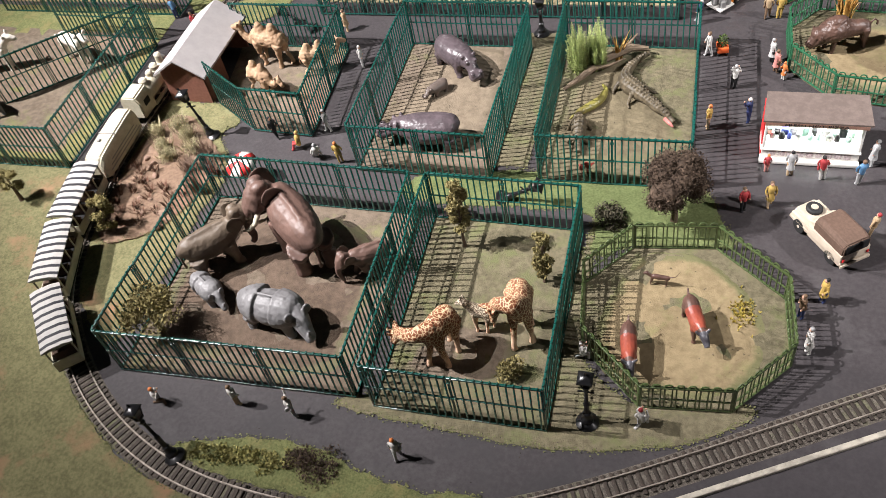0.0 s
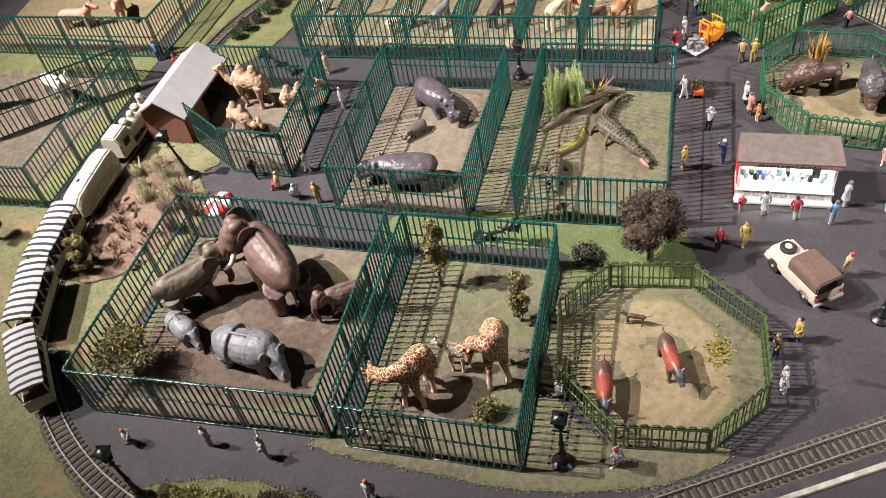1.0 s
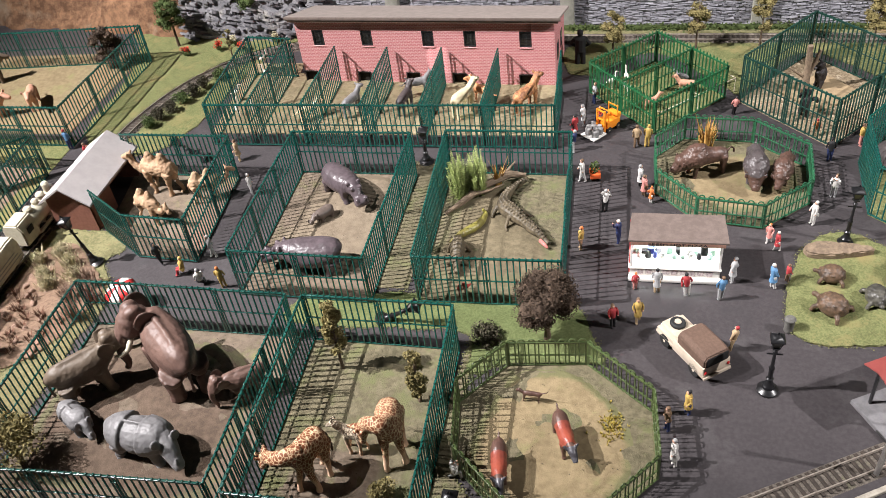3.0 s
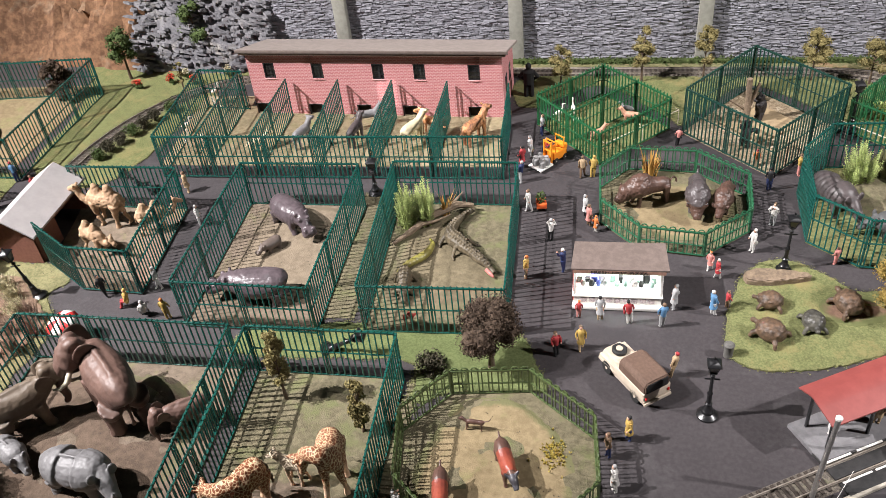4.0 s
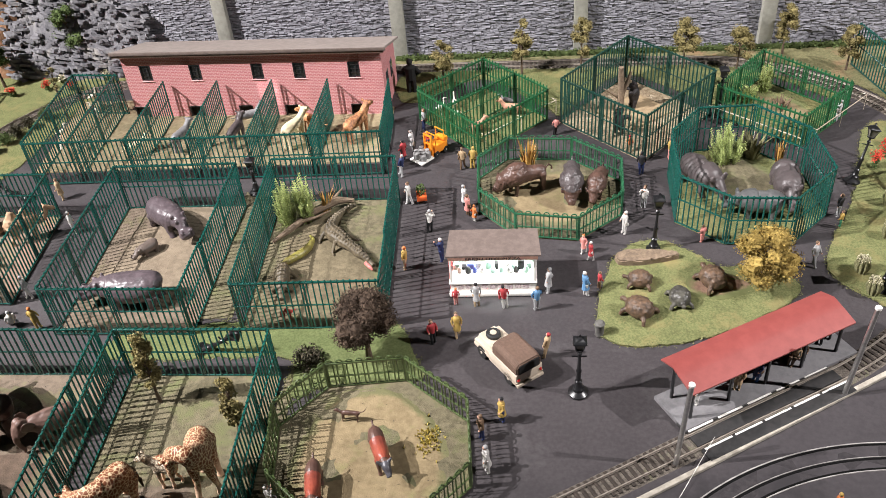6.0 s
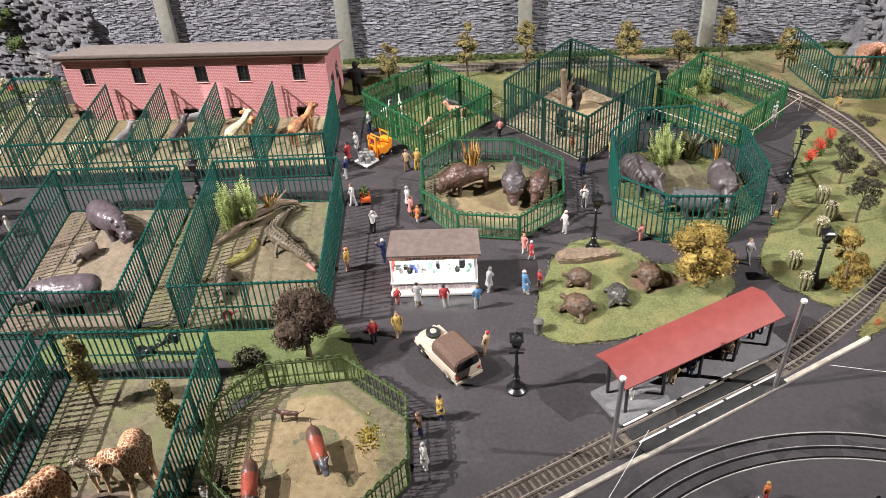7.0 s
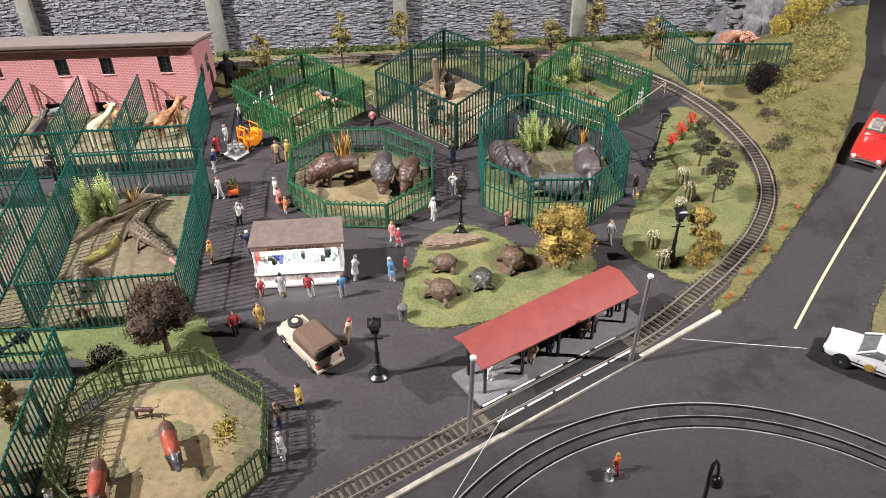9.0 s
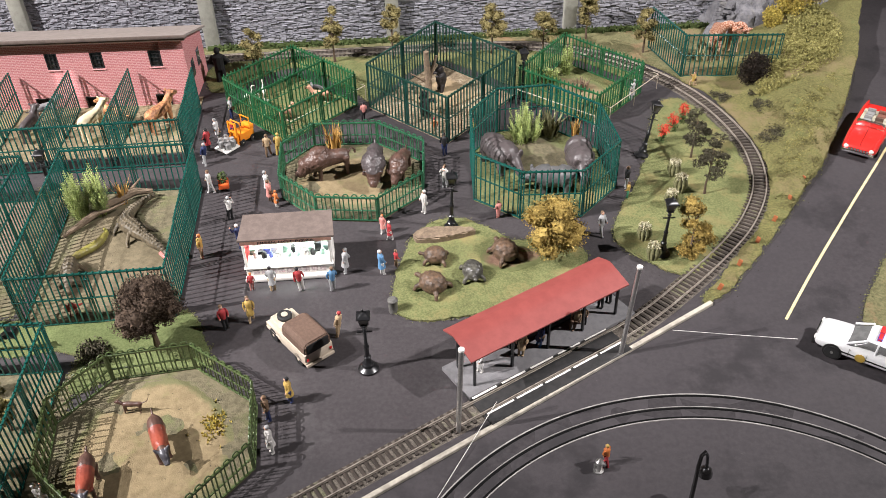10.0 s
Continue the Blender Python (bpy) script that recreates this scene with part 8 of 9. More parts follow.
def figure(x, y, turn, top, legs, label, stance="stand", hair="brown", h=3.8, z=0.04, hat=None):
    """A plain painted toy figure facing +x."""
    random.seed(int(abs(x) * 31 + abs(y) * 17) + 5)
    k = h / 3.8
    bm = bmesh.new()
    w = random.uniform(-0.12, 0.12)
    if stance == "sit":
        for s in (-0.2, 0.2):
            tube(bm, [(0, s, 0.9), (0.75, s, 0.95), (0.85, s, 0.1), (1.1, s, 0.05)], [0.22, 0.19, 0.15, 0.12], 8, 1)
        hip = 0.9
    elif stance == "kneel":
        tube(bm, [(0, -0.2, 1.0), (0.6, -0.22, 0.9), (0.6, -0.22, 0.05)], [0.24, 0.2, 0.15], 8, 1)
        tube(bm, [(0, 0.2, 1.0), (-0.05, 0.22, 0.15), (-0.8, 0.22, 0.12)], [0.24, 0.2, 0.14], 8, 1)
        hip = 1.0
    else:
        stride = {"stand": 0.08, "walk": 0.4, "wave": 0.08, "photo": 0.12, "run": 0.75}[stance]
        for s, d in ((-0.19, stride), (0.19, -stride)):
            tube(bm, [(0, s, 1.85), (d * 0.45, s * 1.1, 1.0), (d, s * 1.15, 0.12), (d + 0.22, s * 1.2, 0.06)], [0.25, 0.19, 0.14, 0.12], 8, 1)
        hip = 1.8
    tube(bm, [(0, 0, hip - 0.1), (0.02, 0, hip + 0.4), (0.02, 0, hip + 0.95), (0, 0, hip + 1.2), (0, 0, hip + 1.35)], [0.33, 0.34, 0.41, 0.3, 0.13], 10, 0)
    for v in bm.verts:
        if v.co.z > hip:
            v.co.y *= 1.12
    sh = hip + 1.08
    if stance == "wave":
        arms = [[(0, 0.42, sh), (0.15, 0.8, sh + 0.1), (0.2, 1.0, sh + 0.75)], [(0, -0.42, sh), (0.05, -0.6, sh - 0.5), (0.2, -0.6, sh - 1.0)]]
    elif stance in ("photo", "kneel"):
        arms = [[(0, s * 0.42, sh), (0.3, s * 0.62, sh - 0.35), (0.55, s * 0.2, sh + 0.25)] for s in (-1, 1)]
    else:
        arms = [[(0, s * 0.42, sh), (0.05 - w, s * 0.6, sh - 0.5), (0.28 + w * 2 * s, s * 0.52, sh - 1.0)] for s in (-1, 1)]
    for a in arms:
        tube(bm, a[:2] + [tuple(Vector(a[1]) * 0.2 + Vector(a[2]) * 0.8)], [0.15, 0.13, 0.11], 7, 0)
        ball(bm, a[2], 0.11, 7, 5, 2)
    ball(bm, (0.03, 0, hip + 1.58), (0.25, 0.22, 0.28), 10, 8, 2)
    ball(bm, (-0.03, 0, hip + 1.66), (0.26, 0.24, 0.25), 10, 8, 3)
    if random.random() < 0.45:
        sb = random.choice((-1, 1))
        ball(bm, (random.uniform(-0.3, 0.1), sb * 0.55, hip + random.uniform(-0.1, 0.5)), (0.28, 0.16, 0.32), 8, 6, random.choice((0, 1, 3)))
    if stance in ("stand", "walk") and random.random() < 0.3:
        tube(bm, [(0, 0, hip - 0.75), (0.02, 0, hip - 0.2), (0.02, 0, hip + 0.3)], [0.5, 0.42, 0.34], 10, 0)
    if hat:
        lathe(bm, [(0.4, hip + 1.74), (0.38, hip + 1.78), (0.25, hip + 1.8), (0.22, hip + 1.95)], 10, 3)
    bmesh.ops.scale(bm, vec=(k * 0.95, k * 0.95, k), verts=bm.verts)
    return solo("toy_figure", bm, [cloth(top), cloth(legs), SKINTONE, cloth(hair)], at(x, y, z, turn, random.gauss(0, 2.2), random.gauss(0, 2.6)), label, "toy figure", "toy figures")


for row in ((-39.5, -5.0, 20, "white", "brown", "toy figure in white leaning beside the pen", "kneel", "orange"), (-31, -3.7, 70, "white", "tan", "toy figure in a white shirt watching the elephants", "stand", "brown"), (-24.6, -3.9, 40, "white", "lightgrey", "toy figure in white waving at the pen", "wave", "brown"),
            (-12.9, -6.4, 100, "white", "lightgrey", "toy figure in pale clothes walking on the path", "walk", "orange"), (8.6, 1.0, 60, "white", "lightgrey", "kneeling toy figure in white taking a photo", "kneel", "red"), (22.9, 11.4, 190, "white", "white", "toy figure in white at the octagonal pen", "stand", "grey"),
            (22.2, 15.5, 200, "brown", "navy", "toy figure in brown at the octagonal pen", "stand", "brown"), (16.2, 29.2, -60, "red", "black", "toy figure in a red jacket and black trousers", "stand", "brown"), (18.9, 30.3, -80, "yellow", "tan", "toy figure in a yellow coat", "walk", "brown"),
            (24.2, 17.8, 200, "yellow", "navy", "toy figure in a yellow skirt", "stand", "black"), (28.7, 26.9, 150, "tan", "tan", "toy figure in tan with a red bag", "stand", "red"), (-38.7, 33.6, 200, "yellow", "red", "seated toy figure in yellow and red", "sit", "yellow"),
            (-35.5, 31.9, 140, "white", "grey", "seated toy figure in white", "sit", "grey"), (-32.2, 31.7, 100, "yellow", "yellow", "toy figure in a yellow coat", "stand", "orange"), (-42.7, 35.4, -20, "black", "black", "toy figure in black clothes", "walk", "black"),
            (-35.9, 37.2, 200, "lightgrey", "white", "toy figure in pale grey at the fence", "walk", "grey"), (-35.6, 50.6, 20, "white", "lightgrey", "toy figure in white leaning on the fence", "stand", "white"), (-40.7, 58.8, 190, "tan", "tan", "toy figure in tan by the camel pen", "stand", "brown"),
            (11.6, 42.2, 170, "yellow", "tan", "toy figure in yellow with a rucksack", "stand", "orange"), (16.2, 43.7, 150, "navy", "navy", "toy figure in a dark blue uniform waving", "wave", "white"), (10.8, 56.2, 200, "white", "lightgrey", "toy figure in white beside the flower cart", "walk", "brown"),
            (14.1, 49.8, 80, "white", "black", "toy figure in a white shirt and dark trousers", "photo", "grey"), (18.4, 35.5, 90, "red", "pink", "small toy child in red", "stand", "orange", 2.7), (20.9, 35.2, 90, "grey", "tan", "toy figure in grey at the food stand", "stand", "black"),
            (24.3, 34.9, 90, "red", "white", "toy figure in red with a white apron", "stand", "black"), (27.9, 34.6, 110, "skyblue", "grey", "toy figure in a blue dress at the food stand", "stand", "brown"), (29.3, 37.6, 170, "grey", "grey", "toy figure in a grey coat", "stand", "grey"),
            (33.8, 37, 30, "skyblue", "lightgrey", "toy figure in a blue jacket", "stand", "white"), (35.4, 38.2, 20, "red", "brown", "small toy child in red", "stand", "brown", 2.8), (34.8, 43.6, 200, "red", "white", "small toy figure in red", "walk", "white", 3.0), (34, 45.1, 240, "pink", "white", "small toy figure in pink", "walk", "orange", 3.0),
            (39.3, 48.9, 200, "white", "white", "toy figure in white clothes", "stand", "white"), (42.4, 54.6, 240, "white", "grey", "toy figure in white with a camera", "photo", "brown"), (42.9, 62.4, 90, "black", "navy", "toy figure in dark clothes by the bear cage", "stand", "black"), (41.8, 68.2, 80, "orange", "tan", "small toy figure in orange at the bear cage", "stand", "red", 3.0),
            (48.8, 47, 120, "pink", "pink", "small toy figure in a pink dress", "stand", "brown", 3.0), (61.2, 42.1, -60, "grey", "grey", "toy figure in a grey coat", "walk", "brown"), (66.2, 49.6, 150, "yellow", "green", "small toy child in yellow and green", "stand", "brown", 2.8), (66.6, 52, 160, "black", "grey", "toy figure in dark grey by the rhinoceros pen", "stand", "brown"),
            (72.7, 75.4, 170, "lightgrey", "grey", "toy figure in grey by the deer cage", "stand", "grey"), (8.8, 67.2, 140, "red", "black", "toy figure in red and black", "stand", "black"), (8.8, 63.2, 150, "navy", "grey", "toy figure in dark blue with a pail", "walk", "grey"), (17.7, 64.8, 80, "tan", "brown", "toy figure in brown by the cages", "walk", "brown"),
            (19.1, 64.8, 90, "yellow", "yellow", "toy figure in a yellow raincoat", "stand", "yellow"), (18.5, 55.3, 20, "lightgrey", "black", "toy figure in pale grey by the bison pen", "stand", "grey"), (19.0, 53.4, 30, "pink", "brown", "toy figure in pink by the bison pen", "stand", "brown"), (19.9, 52, 30, "orange", "white", "small toy child in orange and white", "stand", "orange", 2.7),
            (11.0, 76.2, 200, "grey", "navy", "toy figure in grey by the cage", "stand", "brown"), (31.2, 73.6, 100, "pink", "black", "toy figure in pink by the trough", "stand", "black", 3.2), (10, 70, 160, "lightgrey", "grey", "toy figure carrying pails", "stand", "grey"),
            (-70.6, 60.6, 90, "skyblue", "navy", "toy figure in blue beside the railway", "stand", "red"), (47.2, 66.2, -20, "yellow", "pink", "toy figure in a yellow top by the pen", "stand", "brown"), (-66.4, 58.4, 0, "red", "grey", "toy figure in red beside the railway", "kneel", "brown"),
            (43.8, 19.8, 210, "lightgrey", "white", "toy figure in pale clothes on the platform", "stand", "green"), (48.3, 21.8, 240, "tan", "tan", "toy figure in tan on the platform", "stand", "brown"), (50.4, 23, 200, "navy", "blue", "toy figure in dark blue on the platform", "stand", "brown"),
            (54.9, 25.8, 230, "tan", "brown", "seated toy figure on the platform", "sit", "white"), (55.9, 25.9, 250, "brown", "black", "small toy child on the platform", "stand", "brown", 2.6), (58.2, 28.4, 220, "brown", "black", "toy figure in brown on the platform", "stand", "black"), (59.3, 29.2, 220, "black", "black", "toy figure in black on the platform", "stand", "black")):
    x, y, turn, top, legs, label, stance, hair, *rest = row
    on = 0.57 if "platform" in label else 0.3 if "lawn" in label else 0.06
    figure(x, y, turn, top, legs, label, stance, hair, rest[0] if rest else 3.8, on)
figure(83.5, 78.8, 200, "yellow", "tan", "small toy figure in yellow crouching by the tall fence", "kneel", "brown", 3.2, 0.2)
figure(2.2, 7.4, 20, "white", "lightgrey", "toy figure in white bending at the octagonal pen", "kneel", "white", 3.6, 0.2)
figure(54.5, 7.4, 130, "orange", "red", "small toy figure in orange leaning on the hydrant", "walk", "yellow", 3.1, 0.05)
bm = bmesh.new()
tube(bm, [(-0.45, 0, 0), (-0.4, 0, 2.6)], [0.4, 0.45], 8)
tube(bm, [(0.45, 0, 0), (0.4, 0, 2.6)], [0.4, 0.45], 8)
tube(bm, [(0, 0, 2.4), (0, 0, 4.6), (0, 0, 5.0)], [0.8, 0.95, 0.3], 10)
for s in (-1, 1):
    tube(bm, [(s * 0.8, 0, 4.5), (s * 1.5, 0.1, 3.6), (s * 0.8, 0.4, 3.0)], [0.35, 0.3, 0.25], 8)
ball(bm, (0, 0, 5.5), (0.5, 0.5, 0.6))
solo("dark_figure", bm, BLACKM, at(8.0, 88.2, 0.1), "large plain black figure beside the stable", "toy figure")

# ---- vehicles ----
def wheel(parent, x, y, r, w, rim=None):
    bm = bmesh.new()
    lathe(bm, [(r * 0.55, -w / 2), (r * 0.92, -w / 2), (r, -w * 0.3), (r, w * 0.3), (r * 0.92, w / 2), (r * 0.55, w / 2)], 20)
    t = part("wheel", bm, RUBBER, parent, "black tyre", at(x, y, r, 0, 90))
    bm = bmesh.new()
    lathe(bm, [(r * 0.6, -w * 0.48), (r * 0.5, -w * 0.4), (r * 0.5, w * 0.4), (r * 0.6, w * 0.48)], 16)
    lathe(bm, [(r * 0.2, -w * 0.56), (r * 0.2, w * 0.56)], 10)
    part("rim", bm, rim or CREAM, t)


def section_body(bm, sections, idx=0):
    """A body lofted through cross-sections; each is x and a list of (half width, height) from sill to roof."""
    rings = []
    for x, prof in sections:
        ring = [bm.verts.new((x, w, z)) for w, z in prof] + [bm.verts.new((x, -w, z)) for w, z in reversed(prof)]
        rings.append(ring)
    n = len(rings[0])
    for a, b in zip(rings, rings[1:]):
        for k in range(n):
            bm.faces.new((a[k], b[k], b[(k + 1) % n], a[(k + 1) % n])).material_index = idx
    bm.faces.new(rings[0]).material_index = idx
    bm.faces.new(list(reversed(rings[-1]))).material_index = idx
    bmesh.ops.recalc_face_normals(bm, faces=bm.faces)


jeep = thing("off_road_truck", at(24.7, 25.8, 0.05, 127) @ Matrix.Diagonal((0.98, 0.9, 1, 1)), "cream off-road toy truck with a brown canvas cover", "truck")
bm = bmesh.new()
box(bm, -1.35, 0, 0.85, 5.1, 3.9, 1.5, 0.1)
box(bm, 2.6, 0, 0.9, 2.9, 3.75, 1.02, 0.1)
part("body", bm, CREAM, jeep)
bm = bmesh.new()
section_body(bm, [(1.15, [(1.4, 1.8), (1.4, 2.3), (1.3, 2.42)]), (3.9, [(1.25, 1.8), (1.25, 2.15), (1.15, 2.26)]), (4.08, [(1.22, 1.2), (1.22, 2.1), (1.1, 2.2)])])
bmesh.ops.bevel(bm, geom=bm.edges[:], offset=0.06, segments=2, affect="EDGES")
part("bonnet", bm, CREAM, jeep)
bm = bmesh.new()
section_body(bm, [(-3.85, [(1.8, 2.25), (1.8, 3.3), (1.35, 3.75)]), (-3.0, [(1.82, 2.25), (1.84, 3.5), (1.4, 3.95)]), (0.3, [(1.82, 2.25), (1.84, 3.5), (1.4, 3.95)]), (0.7, [(1.8, 2.25), (1.75, 3.3), (1.3, 3.7)])])
bmesh.ops.bevel(bm, geom=bm.edges[:], offset=0.12, segments=2, affect="EDGES")
cover = part("canvas_cover", bm, CANVAS, jeep, "brown canvas rear cover")
bm = bmesh.new()
box(bm, -3.9, 0, 2.35, 0.14, 3.0, 1.2, 0.1)
part("rear_opening", bm, BLACKM, cover)
bm = bmesh.new()
section_body(bm, [(0.6, [(1.75, 2.3), (1.7, 3.1), (1.5, 3.3)]), (1.5, [(1.7, 2.3), (1.6, 2.6), (1.5, 2.7)])])
part("windscreen", bm, CREAM, jeep)
bm = bmesh.new()
lathe(bm, [(0.35, 0), (0.75, 0), (0.9, 0.12), (0.9, 0.42), (0.75, 0.55), (0.45, 0.5)], 20)
sp = part("spare_wheel", bm, RUBBER, jeep, "spare wheel on the bonnet", at(2.7, 0, 2.32))
bm = bmesh.new()
lathe(bm, [(0.42, 0.42), (0.4, 0.56), (0.12, 0.6)], 12)
part("hub", bm, CREAM, sp)
for s in (-1, 1):
    bm = bmesh.new()
    box(bm, 0, s * 1.86, 1.25, 8.0, 0.18, 0.14, 0.04)
    part("side_step", bm, CREAM, jeep)
    bm = bmesh.new()
    ball(bm, (4.1, s * 1.05, 1.6), (0.12, 0.3, 0.3))
    part("headlight", bm, WHITE, jeep)
    bm = bmesh.new()
    box(bm, -3.98, s * 1.6, 1.5, 0.12, 0.3, 0.35, 0.04)
    part("tail_light", bm, RED, jeep)
bm = bmesh.new()
box(bm, -4.05, 0, 0.75, 0.25, 3.9, 0.4, 0.08)
part("bumper", bm, CREAM, jeep)
bm = bmesh.new()
box(bm, 4.2, 0, 0.85, 0.25, 3.6, 0.35, 0.08)
part("bumper", bm, CREAM, jeep)
for x in (-2.4, 2.6):
    for s in (-1, 1):
        wheel(jeep, x, s * 1.65, 0.86, 0.6)


def rounded_body(bm, rows, power=3.4, seg=24, k=5):
    """A smooth pressed body through rows of x, half width, underside and top."""
    rows = np.array([[float(v) for v in r] for r in rows])
    fine, n = [], len(rows)
    for i in range(n - 1):
        p0, p1, p2, p3 = rows[max(i - 1, 0)], rows[i], rows[i + 1], rows[min(i + 2, n - 1)]
        for q in range(k):
            t = q / k
            fine.append(0.5 * (2 * p1 + (p2 - p0) * t + (2 * p0 - 5 * p1 + 4 * p2 - p3) * t * t + (3 * p1 - p0 - 3 * p2 + p3) * t ** 3))
    fine.append(rows[-1])
    rings = []
    for x, w, lo, hi in fine:
        ring = []
        for j in range(seg):
            a = 2 * math.pi * (j + 0.5) / seg
            c, z = math.cos(a), math.sin(a)
            ring.append(bm.verts.new((x, math.copysign(abs(c) ** (2 / power), c) * w, (lo + hi) / 2 + math.copysign(abs(z) ** (2 / power), z) * (hi - lo) / 2)))
        rings.append(ring)
    for a, b in zip(rings, rings[1:]):
        for j in range(seg):
            bm.faces.new((a[j], b[j], b[(j + 1) % seg], a[(j + 1) % seg]))
    bm.faces.new(rings[0])
    bm.faces.new(list(reversed(rings[-1])))
    bmesh.ops.recalc_face_normals(bm, faces=bm.faces)


def saloon(name, m, label, paint_mat, L, W, open_top):
    car = thing(name, m, label, "car")
    h = L / 2
    bm = bmesh.new()
    rounded_body(bm, [(-h, W * 0.36, 0.95, 1.7), (-h * 0.96, W * 0.44, 0.75, 2.1), (-h * 0.8, W * 0.485, 0.6, 2.3), (-h * 0.4, W * 0.5, 0.55, 2.42), (h * 0.1, W * 0.5, 0.55, 2.4), (h * 0.5, W * 0.49, 0.55, 2.3), (h * 0.85, W * 0.47, 0.65, 2.1), (h * 0.96, W * 0.43, 0.8, 1.9), (h, W * 0.36, 0.95, 1.6)])
    body = part("body", bm, paint_mat, car)
    if open_top:
        for s in (-1, 1):
            bm = bmesh.new()
            loft(bm, [(-h * 0.98, s * W * 0.4, 2.0, 0.2, 0.5), (-h * 0.7, s * W * 0.42, 2.05, 0.32, 0.5), (-h * 0.2, s * W * 0.43, 1.95, 0.3, 0.5), (h * 0.5, s * W * 0.42, 1.85, 0.34, 0.5), (h * 0.9, s * W * 0.38, 1.75, 0.36, 0.42), (h * 0.98, s * W * 0.37, 1.7, 0.26, 0.3)], 12)
            part("wing", bm, paint_mat, body)
    else:
        for s in (-1, 1):
            bm = bmesh.new()
            for x in (-h * 0.42, h * 0.02, h * 0.34):
                box(bm, x, s * W * 0.502, 0.9, 0.05, 0.03, 1.2)
            part("door_seam", bm, GREY, body)
    if open_top:
        bm = bmesh.new()
        box(bm, -h * 0.18, 0, 2.1, L * 0.38, W * 0.74, 0.46, 0.1)
        cab = part("cabin", bm, IVORY, car, "cream open interior")
        for x, y, m2 in ((0.1, 0.75, CANVAS), (0.1, -0.75, GREY), (-2.1, 0.75, HUTWALL), (-2.1, -0.75, GREY)):
            bm = bmesh.new()
            box(bm, x, y, 2.5, 0.9, 1.1, 0.35, 0.12)
            box(bm, x - 0.5, y, 2.5, 0.35, 1.1, 0.8, 0.12)
            part("seat", bm, m2, cab)
        bm = bmesh.new()
        tube(bm, [(h * 0.3, 0, 2.42), (h * 0.96, 0, 2.0)], [0.05, 0.04], 6)
        part("bonnet_trim", bm, CHROME, car)
        bm = bmesh.new()
        box(bm, h * 0.2, 0, 2.4, 0.1, W * 0.76, 0.95, 0.04)
        part("windscreen", bm, CHROME, car)
    else:
        bm = bmesh.new()
        rounded_body(bm, [(-h * 0.66, W * 0.4, 2.1, 2.36), (-h * 0.5, W * 0.41, 2.1, 2.8), (-h * 0.34, W * 0.405, 2.1, 3.36), (-h * 0.1, W * 0.4, 2.1, 3.52), (h * 0.1, W * 0.4, 2.1, 3.4), (h * 0.26, W * 0.41, 2.1, 2.86), (h * 0.42, W * 0.41, 2.1, 2.3)], 2.8)
        part("glazing", bm, SCREEN, car)
        bm = bmesh.new()
        rounded_body(bm, [(-h * 0.4, W * 0.3, 3.2, 3.34), (-h * 0.3, W * 0.36, 3.2, 3.52), (-h * 0.08, W * 0.365, 3.24, 3.6), (h * 0.08, W * 0.34, 3.2, 3.5), (h * 0.13, W * 0.28, 3.2, 3.36)], 2.6)
        for x in (-h * 0.1,):
            for s in (-1, 1):
                tube(bm, [(x, s * W * 0.43, 2.3), (x, s * W * 0.36, 3.4)], 0.12, 6)
        for xa, xb in ((-h * 0.62, -h * 0.36), (h * 0.42, h * 0.1)):
            for s in (-1, 1):
                tube(bm, [(xa, s * W * 0.41, 2.4), (xb, s * W * 0.35, 3.4)], 0.13, 6)
        part("roof", bm, paint_mat, car)
        bm = bmesh.new()
        for s, i in ((-1, 0), (1, 1)):
            box(bm, -h * 0.08, s * 0.6, 3.58, 0.5, 1.1, 0.3, 0.06, i)
        part("light_bar", bm, [RED, mat("blue_lamp", (0.03, 0.08, 0.5), None, 100, 0.3)], car)
        bm = bmesh.new()
        for s in (-1, 1):
            box(bm, 0, s * W * 0.512, 1.35, L * 0.72, 0.03, 0.16)
        part("side_stripe", bm, BLACKM, car, "black side stripe")
        for s in (-1, 1):
            bm = bmesh.new()
            lathe(bm, [(0.52, 0), (0.52, 0.04), (0.3, 0.06)], 12)
            part("badge", bm, mat("gold_stripe", (0.45, 0.3, 0.06), None, 100, 0.4), car, "round gold badge", at(h * 0.12, s * W * 0.515, 1.45, 0, -90 * s))
    for x in (-h, h):
        bm = bmesh.new()
        box(bm, x * 1.0, 0, 0.8, 0.4, W * 0.88, 0.5, 0.14)
        part("bumper", bm, CHROME if open_top else BLACKM, car)
    bm = bmesh.new()
    for k in range(7):
        box(bm, h * 1.01, -1.2 + k * 0.4, 1.2, 0.1, 0.3, 0.42, 0.03)
    part("grille", bm, CHROME, car)
    for s in (-1, 1):
        bm = bmesh.new()
        ball(bm, (h * 0.99, s * W * 0.34, 1.6), (0.16, 0.34, 0.3))
        part("headlight", bm, WHITE, car)
        bm = bmesh.new()
        box(bm, -h * 1.0, s * W * 0.36, 1.4, 0.14, 0.4, 0.5, 0.05)
        part("tail_light", bm, RED, car)
    for x in (-h * 0.62, h * 0.62):
        for s in (-1, 1):
            bm = bmesh.new()
            lathe(bm, [(0.98, -0.06), (0.98, 0.06)], 20)
            part("wheel_arch", bm, BLACKM, car, m=at(x, s * W * 0.478, 0.86, 0, 90))
            wheel(car, x, s * W * 0.45, 0.82, 0.5, STEEL)
    return car


saloon("red_convertible", at(103.8, 61.0, 0.12, 232), "bright red toy convertible with a cream interior", CARRED, 13.2, 4.9, True)
saloon("police_car", at(84.7, 18.7, 0.12, 142), "white toy police car with a light bar", CARWHITE, 10.8, 4.3, False)

